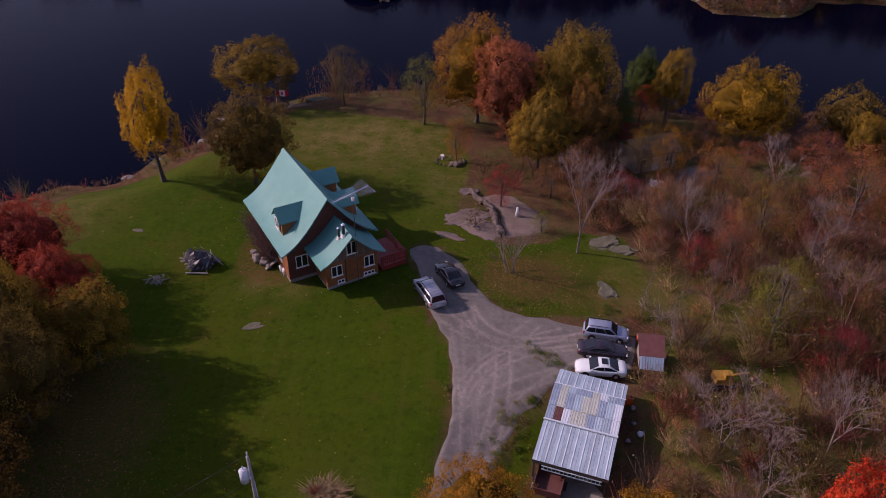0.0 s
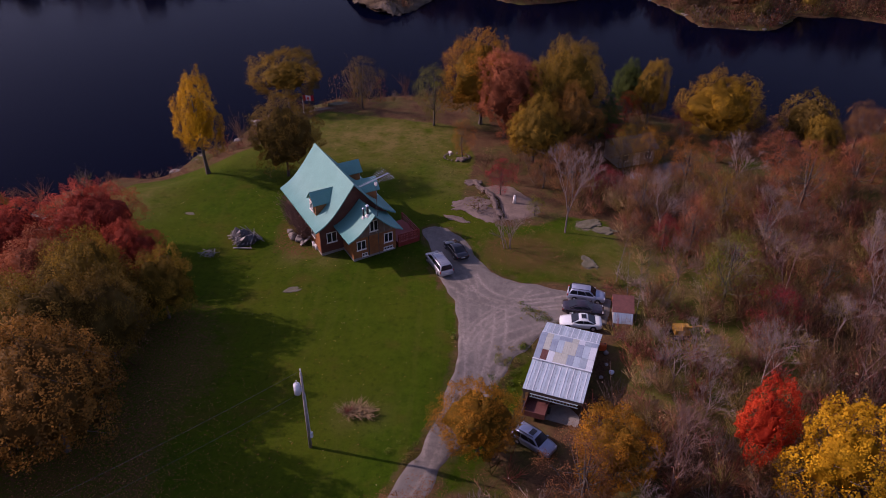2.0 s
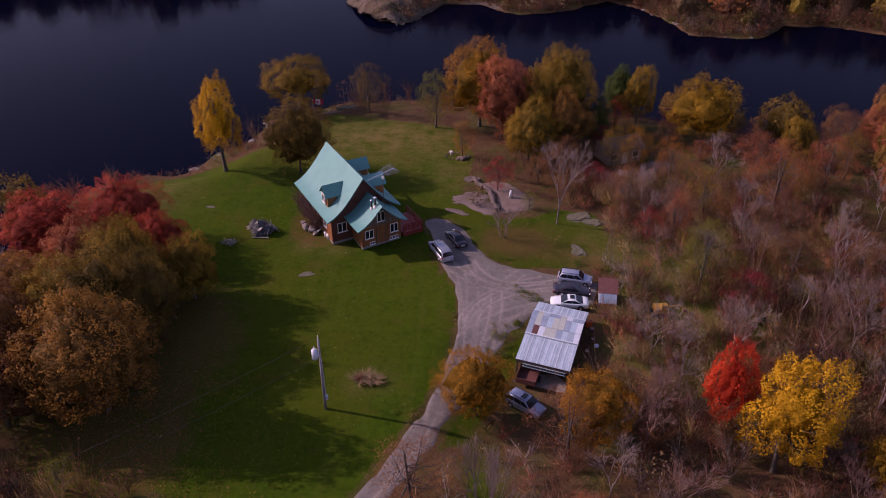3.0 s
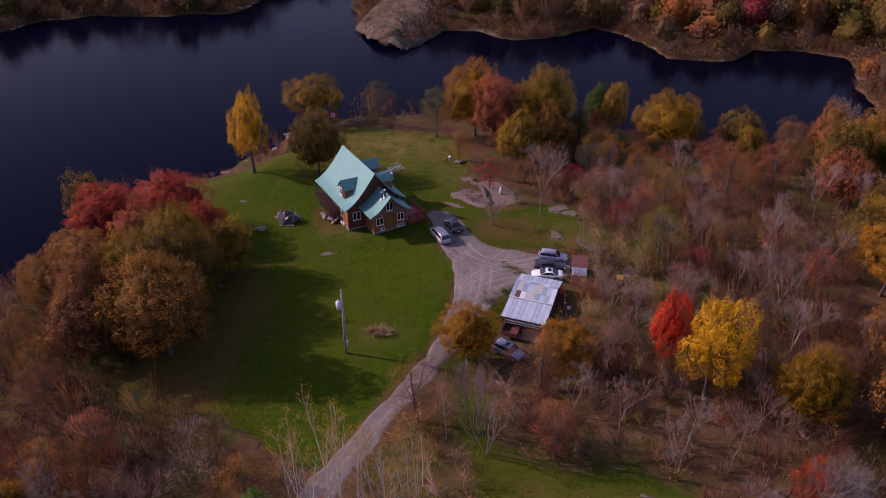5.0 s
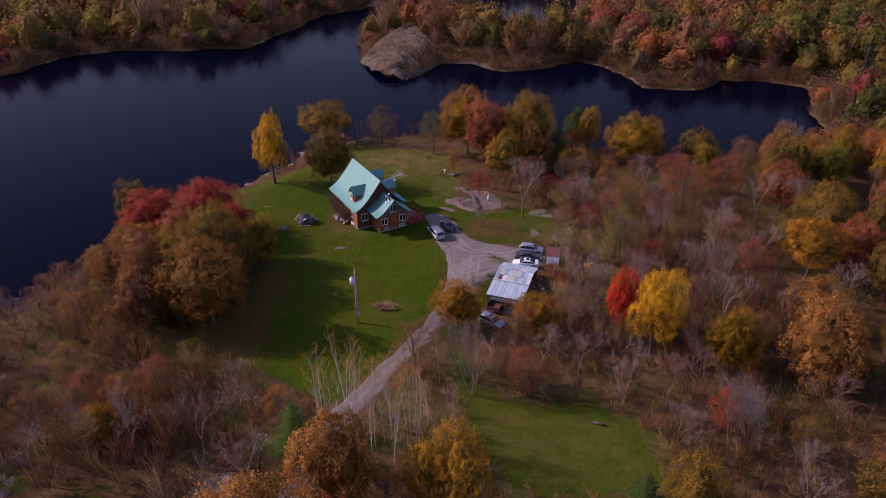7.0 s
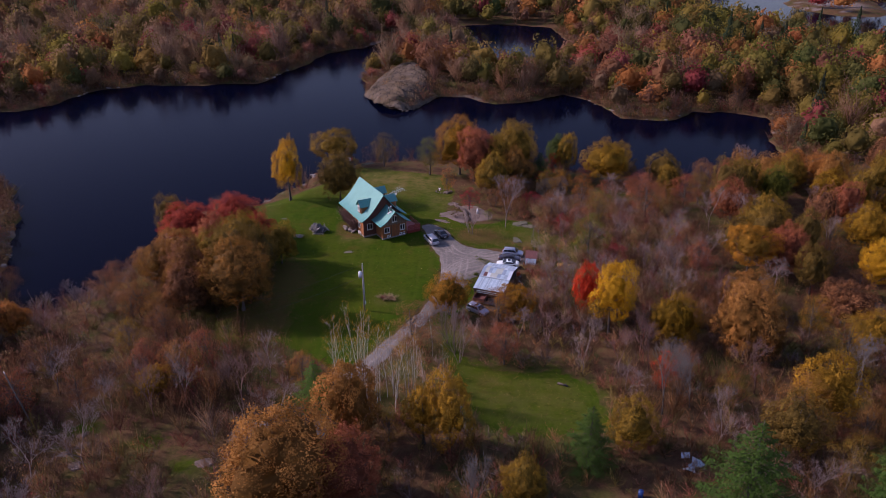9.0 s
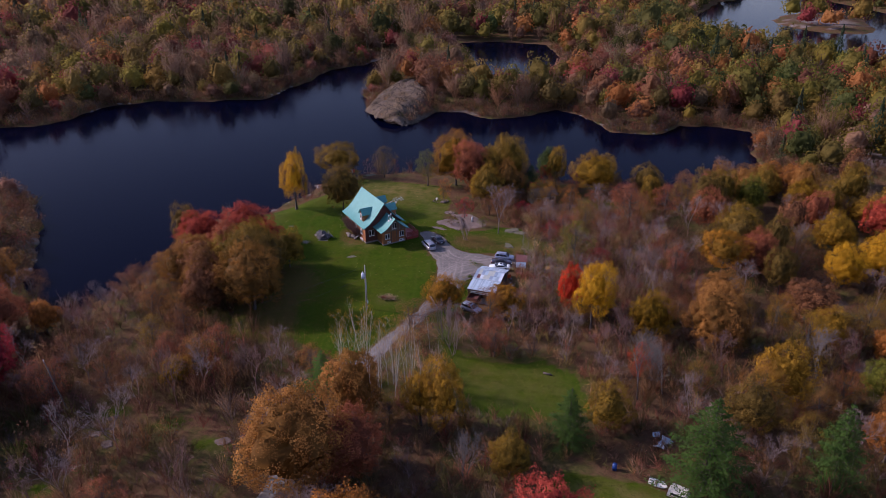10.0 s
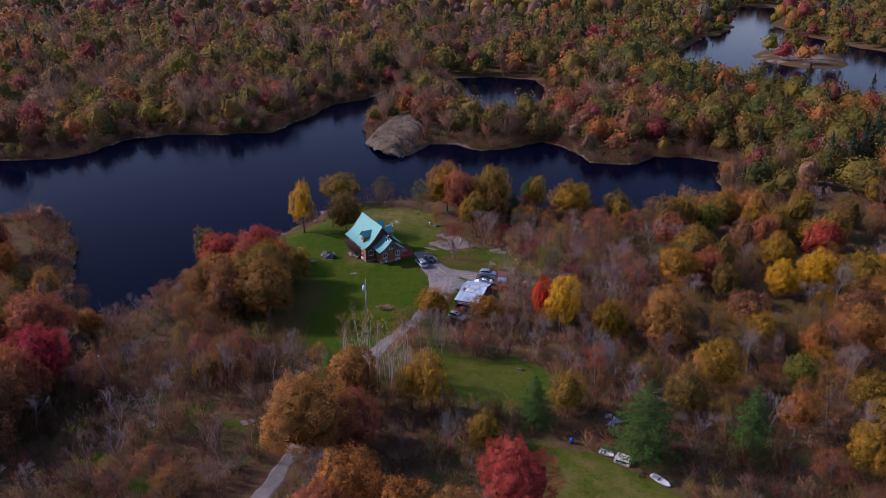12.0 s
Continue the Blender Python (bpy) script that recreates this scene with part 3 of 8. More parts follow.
leafy = np.exp(-(((GX + 25) / 6.5) ** 2 + ((GY - 40) / 11) ** 2)) * 0.34 + np.exp(-(((GX + 29) / 5.5) ** 2 + ((GY - 46) / 13) ** 2)) * 0.34 + np.exp(-(((GX + 20) / 7) ** 2 + ((GY - 26) / 4.5) ** 2)) * 0.16 + np.exp(-(((GX + 31) / 6.0) ** 2 + ((GY - 25) / 6) ** 2)) * 0.7 + np.exp(-(((GX + 31) / 3.5) ** 2 + ((GY - 40) / 9) ** 2)) * 0.6 + np.exp(-(((GX - 5) / 5.5) ** 2 + ((GY - 62) / 4.5) ** 2)) * 0.9 + np.exp(-(((GX + 34) / 6) ** 2 + ((GY - 29) / 5) ** 2)) \
    + np.exp(-(((GX + 19.5) / 3.5) ** 2 + ((GY - 61.5) / 2.4) ** 2)) * 0.6 + np.exp(-(((GX + 22) / 2.2) ** 2 + ((GY - 66) / 4) ** 2)) * 0.8 + np.exp(-(((GX - 1) / 6) ** 2 + ((GY - 31) / 4) ** 2)) * 0.5 + np.exp(-(((GX - 14) / 5) ** 2 + ((GY - 58) / 3) ** 2)) * 0.55
lawn_mask = lawn_mask * (0.45 + 0.55 * step(away(DRIVE, GX, GY), 0.2, 1.7))
cover = ground_mesh.color_attributes.new("cover", "FLOAT_COLOR", "POINT")
cover.data.foreach_set("color", np.stack([lawn_mask, rock_mask, np.clip(leafy, 0, 1), np.clip(dry, 0, 1)], -1).astype(np.float32).ravel())
tagged(new("ground", ground_mesh), "mown green lawn running into brown leaf litter and granite outcrops", "ground", kind="structure")

wx, wy = spaced([(-4000, 800), (-300, 60), (400, 60), (4000, 800)]), spaced([(-100, 60), (900, 60), (5000, 800)])
WX, WY = np.meshgrid(wx, wy)
ids = np.arange(WX.size).reshape(WX.shape)
quads = np.stack([ids[:-1, :-1], ids[:-1, 1:], ids[1:, 1:], ids[1:, :-1]], -1).reshape(-1, 4)
tagged(new("water", fast_mesh("water", np.stack([WX, WY, np.zeros_like(WX)], -1).reshape(-1, 3), quads, [M["water"]], smooth=True)),
       "dark blue lake water with faint ripples", "water", kind="structure")


def bow(a, b, c, n=24):
    """Points along a curve that leaves a, bends towards b and ends at c."""
    f = np.linspace(0, 1, n)[:, None]
    return (1 - f) ** 2 * np.array(a) + 2 * f * (1 - f) * np.array(b) + f ** 2 * np.array(c)


def wheel_tracks(X, Y):
    """How worn the gravel is by wheels, between nought and one."""
    lines = [bow((-22, -18), (-17.5, 2), (-12.8, 12)), bow((-13, 11.5), (-7, 23), (-3, 31)), bow((-3.2, 30.5), (-0.2, 40), (-2.6, 54.5)), bow((-3, 31), (1.2, 42), (-0.6, 57)),
             bow((-2.6, 35), (1.5, 46), (11.5, 51.2)), bow((-0.4, 57), (1.5, 50), (10.5, 53.6)), bow((-2, 42), (1.0, 47.5), (9.5, 49.4)), bow((-3.5, 58), (-1.5, 52), (7, 51)), bow((-1, 38), (3, 44), (2.5, 52)),
             bow((-1.5, 44), (-0.5, 51), (8, 53.8)), bow((-4.8, 57), (-1.6, 46), (-3.6, 32)), bow((-0.2, 46), (1.0, 51.5), (9.0, 52.4)), bow((0.6, 41), (0.2, 49), (5.5, 55))]
    best = np.zeros(X.shape)
    for i, line in enumerate(lines):
        for shift in (-0.62, 0.62):
            d = np.gradient(line, axis=0)
            side = np.stack([-d[:, 1], d[:, 0]], 1) / np.linalg.norm(d, axis=1, keepdims=True)
            p = line + side * shift
            near = np.full(X.shape, 1e9)
            for u, v in zip(p, p[1:]):
                w = v - u
                f = np.clip(((X - u[0]) * w[0] + (Y - u[1]) * w[1]) / (w @ w), 0, 1)
                near = np.minimum(near, np.hypot(X - u[0] - f * w[0], Y - u[1] - f * w[1]))
            best = np.maximum(best, np.exp(-(near / 0.17) ** 2) * (0.65 + 0.35 * ((i * 7) % 3) / 2))
    return best


def drive_mesh():
    """The gravel lane and yard, laid on the ground with an uneven edge and worn wheel tracks."""
    s = 0.17
    xs, ys = np.arange(-38, 16, s), np.arange(-60, 71, s)
    X, Y = np.meshgrid(xs, ys)
    d = away(DRIVE, X, Y) + wobble(X, Y, 2.2, 5.0) * 0.30 + wobble(X, Y, 0.9, 2.0) * 0.12
    keep = d < 0.9
    Z = ground_height(X, Y) + 0.07 - 0.42 * step(d, -0.35, 0.85)
    cells = keep[:-1, :-1] & keep[:-1, 1:] & keep[1:, 1:] & keep[1:, :-1]
    ids = np.arange(X.size).reshape(X.shape)
    q = np.stack([ids[:-1, :-1], ids[:-1, 1:], ids[1:, 1:], ids[1:, :-1]], -1)[cells]
    used = np.unique(q)
    back = np.zeros(X.size, int)
    back[used] = np.arange(len(used))
    x, y = X.ravel()[used], Y.ravel()[used]
    worn = wheel_tracks(x, y) * np.clip(0.75 + 0.5 * wobble(x, y, 3.0, 2.0), 0.2, 1)
    return fast_mesh("driveway", np.stack([x, y, Z.ravel()[used]], -1), back[q], [M["gravel"]], tint=np.repeat(worn[:, None], 3, 1), smooth=True)


tagged(new("driveway", drive_mesh()), "grey gravel driveway with worn wheel tracks", "driveway", kind="structure")


# ---------------------------------------------------------------- plants
def tubes(segments, sides=4):
    """Tapered limbs. segments: rows of x0 y0 z0 r0 x1 y1 z1 r1."""
    s = np.asarray(segments, float)
    a, b, ra, rb = s[:, :3], s[:, 4:7], s[:, 3], s[:, 7]
    d = b - a
    d /= np.linalg.norm(d, axis=1, keepdims=True) + 1e-9
    ref = np.where(np.abs(d[:, 2:3]) > 0.9, [[1.0, 0, 0]], [[0, 0, 1.0]])
    u = np.cross(d, ref)
    u /= np.linalg.norm(u, axis=1, keepdims=True) + 1e-9
    w = np.cross(d, u)
    ring = []
    for i in range(sides):
        c = 2 * math.pi * i / sides
        o = u * math.cos(c) + w * math.sin(c)
        ring.append((a + o * ra[:, None], b + o * rb[:, None]))
    verts = np.stack([p for pair in ring for p in pair], 1).reshape(-1, 3)
    base = np.arange(len(s))[:, None] * (2 * sides)
    faces = []
    for i in range(sides):
        j = (i + 1) % sides
        faces.append(np.concatenate([base + 2 * i, base + 2 * j, base + 2 * j + 1, base + 2 * i + 1], 1))
    return verts, np.concatenate(faces)


def cards(points, outward, size, r, stray=0.65, calm=0.62):
    """A small four-cornered leaf spray at each point, facing loosely outward."""
    n = len(points)
    outward = outward / (np.linalg.norm(outward, axis=1, keepdims=True) + 1e-9)
    normal = outward + r.normal(0, stray, (n, 3))
    normal /= np.linalg.norm(normal, axis=1, keepdims=True) + 1e-9
    normal *= np.where((normal * outward).sum(1, keepdims=True) < 0, -1.0, 1.0)
    soft = calm * outward + (1 - calm) * normal
    soft /= np.linalg.norm(soft, axis=1, keepdims=True) + 1e-9
    ref = r.normal(0, 1, (n, 3))
    u = np.cross(normal, ref)
    u /= np.linalg.norm(u, axis=1, keepdims=True) + 1e-9
    w = np.cross(normal, u)
    s = (size * r.uniform(0.6, 1.35, n))[:, None]
    u, w = u * s * 0.5, w * s * 0.36
    verts = np.stack([points - u, points - w * 0.9 + u * 0.15, points + u, points + w + u * 0.1], 1).reshape(-1, 3)
    return verts, np.arange(4 * n).reshape(-1, 4), np.repeat(soft, 4, 0)


def broadleaf(seed, h, rad, n, leaf, low=0.10, clumps=34, loose=0.0, ragged=0.0):
    """Trunk, limbs and a crown of leaf sprays gathered in clumps. Returns (wood, leaves) as arrays."""
    r = np.random.default_rng(seed)
    mid, half = h * (low + 1) / 2, h * (1 - low) / 2
    i = np.arange(clumps)
    up = 1 - 2 * (i + 0.5) / clumps + r.uniform(-0.08, 0.08, clumps)
    turn = i * 2.39996 + r.uniform(-0.35, 0.35, clumps)
    ringr = np.sqrt(np.clip(1 - up ** 2, 0.02, 1)) * np.where(up < -0.35, 0.86, 1.0)
    reach = r.uniform(0.46 - 0.2 * ragged, 0.84 + 0.16 * ragged, clumps)
    centres = np.stack([np.cos(turn) * ringr * reach * rad, np.sin(turn) * ringr * reach * rad, mid + up * half * 0.80 * r.uniform(0.85 - 0.3 * ragged, 1.05 + 0.08 * ragged, clumps)], 1)
    radii = rad * r.uniform(0.22, 0.42, clumps)
    wood = []
    lean = r.normal(0, 0.02, 2) * h
    base, fork = np.array([0, 0, -0.3]), np.array([lean[0], lean[1], h * (low + 0.14)])
    tip = np.array([lean[0] * 2, lean[1] * 2, h * 0.82])
    tr = 0.018 * h + 0.02
    knee = fork * [0.5, 0.5, 0.35]
    wood += [[*base, tr * 1.5, *knee, tr], [*knee, tr, *fork, tr * 0.8], [*fork, tr * 0.8, *tip, tr * 0.2]]
    for c in centres:
        f = r.uniform(0.0, 0.75)
        start = fork + (tip - fork) * f * (c[2] > fork[2])
        bend = start + (c - start) * 0.55 + np.array([0, 0, -0.04 * h])
        lr = tr * 0.40 * (1 - 0.4 * f)
        wood += [[*start, lr, *bend, lr * 0.6], [*bend, lr * 0.6, *c, lr * 0.2]]
        for _ in range(2):
            e = c + r.normal(0, 1, 3) * rad * 0.2
            wood.append([*(bend + (c - bend) * r.uniform(0.2, 1)), lr * 0.25, *e, lr * 0.06])
    pick = r.choice(clumps, n, p=radii ** 2 / (radii ** 2).sum())
    way = r.normal(0, 1, (n, 3))
    hub = np.array([0, 0, mid])
    away_hub = centres - hub
    away_hub /= np.linalg.norm(away_hub, axis=1, keepdims=True) + 1e-9
    way += away_hub[pick] * 0.55
    way[:, 2] += 0.25
    way /= np.linalg.norm(way, axis=1, keepdims=True)
    depth = r.uniform(0.30, 1.0, n) ** 0.6 * (1.06 + loose * r.random(n))
    points = centres[pick] + way * (radii[pick] * depth)[:, None] * [1, 1, 0.85]
    whole = (points - hub) / [rad, rad, half]
    return tubes(wood, 4), cards(points, way * (0.5 + 0.35 * ragged) + whole * (0.8 - 0.35 * ragged), leaf, r, 0.5)


def spread_ways(k, low, r, jitter):
    """Directions spread evenly over a sphere from its top down to the height low."""
    i = np.arange(k)
    up = np.clip(1 - (1 - low) * (i + 0.5) / k + r.normal(0, 0.5 * jitter, k), -0.98, 0.99)
    turn = i * 2.39996 + r.normal(0, jitter * 2.0, k)
    flat = np.sqrt(1 - up ** 2)
    return np.stack([np.cos(turn) * flat, np.sin(turn) * flat, up], 1)


def lobed(seed, h, rad, n, leaf, low=0.14, lobes=22, tufts=130, gaps=0.0, loose=0.02, deep=0.44, core=(20, 12)):
    """Trunk, limbs and a domed crown whose leafy skin swells in boughs and tufts over an added dark inner shell.
    Returns (wood, leaves) as arrays.
    """
    r = np.random.default_rng(seed)
    mid = h * (low + (1 - low) * 0.40)
    hub = np.array([0, 0, mid])
    big, small = spread_ways(lobes, -0.8, r, 0.12), spread_ways(tufts, -0.85, r, 0.06)
    wide, fine = 2.6 / math.sqrt(lobes), 2.3 / math.sqrt(tufts)
    lift, rise = r.uniform(0.25, 1.20, lobes), r.uniform(0.30, 1.30, tufts)
    swell, phase = r.normal(0, 1.9, (3, 3)), r.uniform(0, 6.28, 3)
    side = r.uniform(0.9, 1.1, 2)

    def skin(way):
        one, two = way @ big.T, way @ small.T
        bump = np.sqrt(np.clip(1 - (1 - one) / (1 - math.cos(wide)), 0, 1)) * lift
        best, near = bump.argmax(1), two.argmax(1)
        tuft = np.sqrt(np.clip(1 - (1 - two.max(1)) / (1 - math.cos(fine)), 0, 1))
        f = (1 - deep) + deep * (0.60 * np.clip(bump.max(1), 0, 1.15) + 0.46 * tuft * rise[near] + 0.04)
        f = f * (1 + 0.075 * np.sin(way @ swell.T + phase).sum(1))
        tall = np.where(way[:, 2] > 0, h - mid, (mid - h * low) * 1.05)
        p = way * f[:, None] * np.stack([np.full(len(way), rad * side[0]), np.full(len(way), rad * side[1]), tall], 1)
        o = 0.42 * way + 0.85 * (way - big[best] * 0.9) / wide + 1.0 * (way - small[near] * 0.95) / fine
        return p + hub, o / (np.linalg.norm(o, axis=1, keepdims=True) + 1e-9), bump.max(1), best, near, tuft

    wood = []
    lean = r.normal(0, 0.02, 2) * h
    base, fork = np.array([0, 0, -0.3]), np.array([lean[0], lean[1], h * (low + 0.10)])
    tip = np.array([lean[0] * 2, lean[1] * 2, h * 0.80])
    tr = 0.016 * h + 0.02
    knee = fork * [0.5, 0.5, 0.35]
    wood += [[*base, tr * 1.6, *knee, tr], [*knee, tr, *fork, tr * 0.8], [*fork, tr * 0.8, *tip, tr * 0.2]]
    ends = skin(big)[0]
    for k in range(lobes):
        f = r.uniform(0.0, 0.7)
        start = fork + (tip - fork) * f * (ends[k, 2] > fork[2])
        end = start + (ends[k] - start) * 0.92
        bend = start + (end - start) * 0.5 + np.array([0, 0, -0.03 * h])
        lr = tr * 0.40 * (1 - 0.4 * f)
        wood += [[*start, lr, *bend, lr * 0.6], [*bend, lr * 0.6, *end, lr * 0.15]]
        for _ in range(3):
            mid_way = bend + (end - bend) * r.uniform(0.1, 0.8)
            wood.append([*mid_way, lr * 0.25, *(mid_way + r.normal(0, 0.16, 3) * rad + (end - bend) * 0.3), lr * 0.06])
    way = r.normal(0, 1, (int(n * 2.2), 3))
    way /= np.linalg.norm(way, axis=1, keepdims=True)
    way = way[way[:, 2] > -0.88 + 0.3 * r.random(len(way))]
    points, out, bump, best, near, tuft = skin(way)
    keep = (bump > gaps * r.uniform(0.6, 1.2, len(bump))) & (tuft > 0.55 * r.random(len(tuft)))
    points, out = points[keep][:n], out[keep][:n]
    depth = 1.01 - 0.13 * r.random(len(points)) ** 1.6 + loose * r.exponential(0.5, len(points))
    lv, lq, ln = cards(hub + (points - hub) * depth[:, None], out, leaf, r, 0.75, 0.58)
    tone = np.clip(0.5 + r.normal(0, 0.26, tufts)[near[keep][:n]] + r.normal(0, 0.16, lobes)[best[keep][:n]], 0, 1)
    # an added closed shell inside the leaves, so the crown isn't seen through
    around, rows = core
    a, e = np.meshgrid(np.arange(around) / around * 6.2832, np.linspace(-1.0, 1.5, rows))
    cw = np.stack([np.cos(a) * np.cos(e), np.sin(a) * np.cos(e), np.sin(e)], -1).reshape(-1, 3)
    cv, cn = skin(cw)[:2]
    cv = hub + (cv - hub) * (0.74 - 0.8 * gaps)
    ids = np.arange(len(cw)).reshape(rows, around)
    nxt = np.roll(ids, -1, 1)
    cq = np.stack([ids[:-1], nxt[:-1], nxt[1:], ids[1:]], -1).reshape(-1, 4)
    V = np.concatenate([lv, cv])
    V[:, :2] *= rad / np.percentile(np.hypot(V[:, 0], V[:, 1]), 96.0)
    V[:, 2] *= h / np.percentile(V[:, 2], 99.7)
    # shell tint 0.12 paints the shade in the gaps between tufts
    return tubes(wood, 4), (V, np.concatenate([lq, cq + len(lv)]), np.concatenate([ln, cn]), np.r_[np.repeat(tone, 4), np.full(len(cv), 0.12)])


def bare(seed, h, spread, depth=5, upright=0.5, trunks=1, thick=0.016):
    """A leafless tree: forking limbs down to fine twigs. Returns wood arrays."""
    r = np.random.default_rng(seed)
    rows = []

    def grow(p, d, length, rad, level):
        q = p + d * length
        rows.append([*p, rad, *q, rad * 0.68])
        if level == 0:
            return
        for _ in range(3 if r.random() < 0.6 else 2):
            nd = d + r.normal(0, spread, 3)
            nd[2] += upright * 0.25
            nd /= np.linalg.norm(nd)
            grow(p + (q - p) * r.uniform(0.55, 1.0), nd, length * r.uniform(0.6, 0.85), max(rad * 0.6, 0.0105), level - 1)

    for i in range(trunks):
        d = np.array([*(r.normal(0, 0.10 + 0.16 * (trunks > 1), 2)), 1.0])
        d /= np.linalg.norm(d)
        start = np.array([*(r.normal(0, 0.25 * (trunks > 1), 2)), -0.2])
        grow(start, d, h * 0.34, h * thick, depth)
    return tubes(rows, 3)


def birch(seed, h):
    """A slender birch: a slightly crooked stem, rising side twigs, a few leaves at their ends."""
    r = np.random.default_rng(seed)
    rows, p = [], np.array([0, 0, -0.2])
    bend = r.normal(0, 0.085, 2)
    tips = []
    for i in range(8):
        wave = r.normal(0, 0.035, 2)
        q = p + np.array([bend[0] * (0.4 + i * 0.25) + wave[0], bend[1] * (0.4 + i * 0.25) + wave[1], 1.0]) * h / 8
        rad = 0.0056 * h * (1 - i / 9)
        rows.append([*p, rad, *q, 0.0056 * h * (1 - (i + 1) / 9)])
        if i > 1:
            for _ in range(4):
                a = r.uniform(0, 6.28)
                start = p + (q - p) * r.random()
                e = start + np.array([math.cos(a) * 0.055, math.sin(a) * 0.055, 0.085]) * h * r.uniform(0.6, 1.6) * (1.15 - 0.08 * i)
                rows.append([*start, rad * 0.22 + 0.003, *e, 0.006])
                for _ in range(2):
                    f = e + (e - start) * r.uniform(0.4, 0.8) + r.normal(0, 0.16, 3)
                    rows.append([*e, 0.006, *f, 0.003])
                    tips.append(f)
        p = q
    tips = np.array(tips)
    high = tips[tips[:, 2] > 0.72 * h]
    pts = np.concatenate([np.repeat(high, 7, 0), tips])
    pts = pts + r.normal(0, 0.18, pts.shape)
    return tubes(rows, 4), cards(pts, np.tile([0, 0, 1.0], (len(pts), 1)), 0.12, r)


def pine(seed, h, rad, n, leaf):
    r = np.random.default_rng(seed)
    rows = [[0, 0, -0.3, 0.02 * h, 0, 0, h * 0.97, 0.02]]
    pts, out = [], []
    tiers = 15
    for i in range(tiers):
        z = h * (0.10 + 0.87 * i / tiers)
        reach = rad * (1 - (i / tiers) ** 1.8) * r.uniform(0.8, 1.12) + 0.12
        arms = 8 if i < 10 else 6
        for j in range(arms):
            a = 2 * math.pi * (j + r.uniform(-0.35, 0.35)) / arms + i
            length = reach * r.uniform(0.65, 1.12)
            tip = np.array([math.cos(a) * length, math.sin(a) * length, z + r.uniform(-0.06, 0.16) * length])
            rows.append([0, 0, z - 0.05, 0.035, *tip, 0.01])
            k = max(4, int(n * length / (rad * tiers * 4.6)))
            f = r.uniform(0.22, 1.05, k)
            side = r.normal(0, 0.13, (k, 3)) * length * (1.25 - f)[:, None] * 1.6
            side[:, 2] *= 0.45
            pts.append(np.array([0, 0, z]) + (tip - [0, 0, z]) * f[:, None] + side)
            out.append(np.tile([math.cos(a) * 0.4, math.sin(a) * 0.4, 1.0], (k, 1)))
    return tubes(rows, 4), cards(np.concatenate(pts), np.concatenate(out), leaf, r)


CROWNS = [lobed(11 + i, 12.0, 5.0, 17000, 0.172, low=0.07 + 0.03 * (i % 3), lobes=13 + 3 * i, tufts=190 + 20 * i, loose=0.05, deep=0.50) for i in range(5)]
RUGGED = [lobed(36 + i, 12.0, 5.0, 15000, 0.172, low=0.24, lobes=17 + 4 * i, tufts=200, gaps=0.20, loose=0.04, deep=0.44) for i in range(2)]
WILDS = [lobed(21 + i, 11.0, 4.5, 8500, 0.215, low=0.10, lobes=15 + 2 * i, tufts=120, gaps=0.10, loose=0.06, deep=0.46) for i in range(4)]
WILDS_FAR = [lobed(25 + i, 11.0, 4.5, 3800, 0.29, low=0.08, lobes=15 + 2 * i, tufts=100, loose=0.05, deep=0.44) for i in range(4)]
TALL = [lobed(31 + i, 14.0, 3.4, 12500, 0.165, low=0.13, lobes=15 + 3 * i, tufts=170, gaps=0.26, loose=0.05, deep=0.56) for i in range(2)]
THIN = [broadleaf(41 + i, 10.0, 4.0, 6500, 0.125, low=0.06, clumps=26, loose=0.18, ragged=0.4) for i in range(3)]
BARES = [bare(51 + i, 11.0, 0.32, 7, 0.55, thick=0.0095) for i in range(3)]
BOLD = [bare(57 + i, 11.0, 0.34, 7, 0.55, thick=0.0115) for i in range(3)]
CLUMPS = [bare(61 + i, 7.0, 0.30, 5, 0.7, trunks=4, thick=0.011) for i in range(3)]
BIRCHES = [birch(71 + i, 11.0) for i in range(3)]
PINES = [pine(81 + i, 14.0, 4.2, 13000, 0.215) for i in range(2)]
MESHES = {}


def pair_meshes(kind, i):
    if (kind, i) not in MESHES:
        src = {"crown": CROWNS, "rugged": RUGGED, "wild": WILDS, "far wild": WILDS_FAR, "tall": TALL, "thin": THIN, "birch": BIRCHES, "pine": PINES}[kind][i]
        v, q, soft, *tone = src[1]
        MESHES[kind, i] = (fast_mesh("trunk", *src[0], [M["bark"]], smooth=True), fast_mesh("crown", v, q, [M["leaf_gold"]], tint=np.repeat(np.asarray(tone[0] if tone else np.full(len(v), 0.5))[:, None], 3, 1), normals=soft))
    return MESHES[kind, i]


SIZE = {"crown": (12.0, 5.0), "rugged": (12.0, 5.0), "wild": (11.0, 4.6), "far wild": (11.0, 4.6), "tall": (14.0, 3.5), "thin": (10.0, 4.1), "birch": (11.0, 2.0), "pine": (14.0, 4.2), "bare": (11.0, 4.6), "bold": (11.0, 4.6), "shrub": (7.0, 3.0)}
TREES = []


def dress(name, me, material, parent):
    ob = new(name, me)
    ob.parent = parent
    ob.material_slots[0].link = "OBJECT"
    ob.material_slots[0].material = M[material]
    return ob


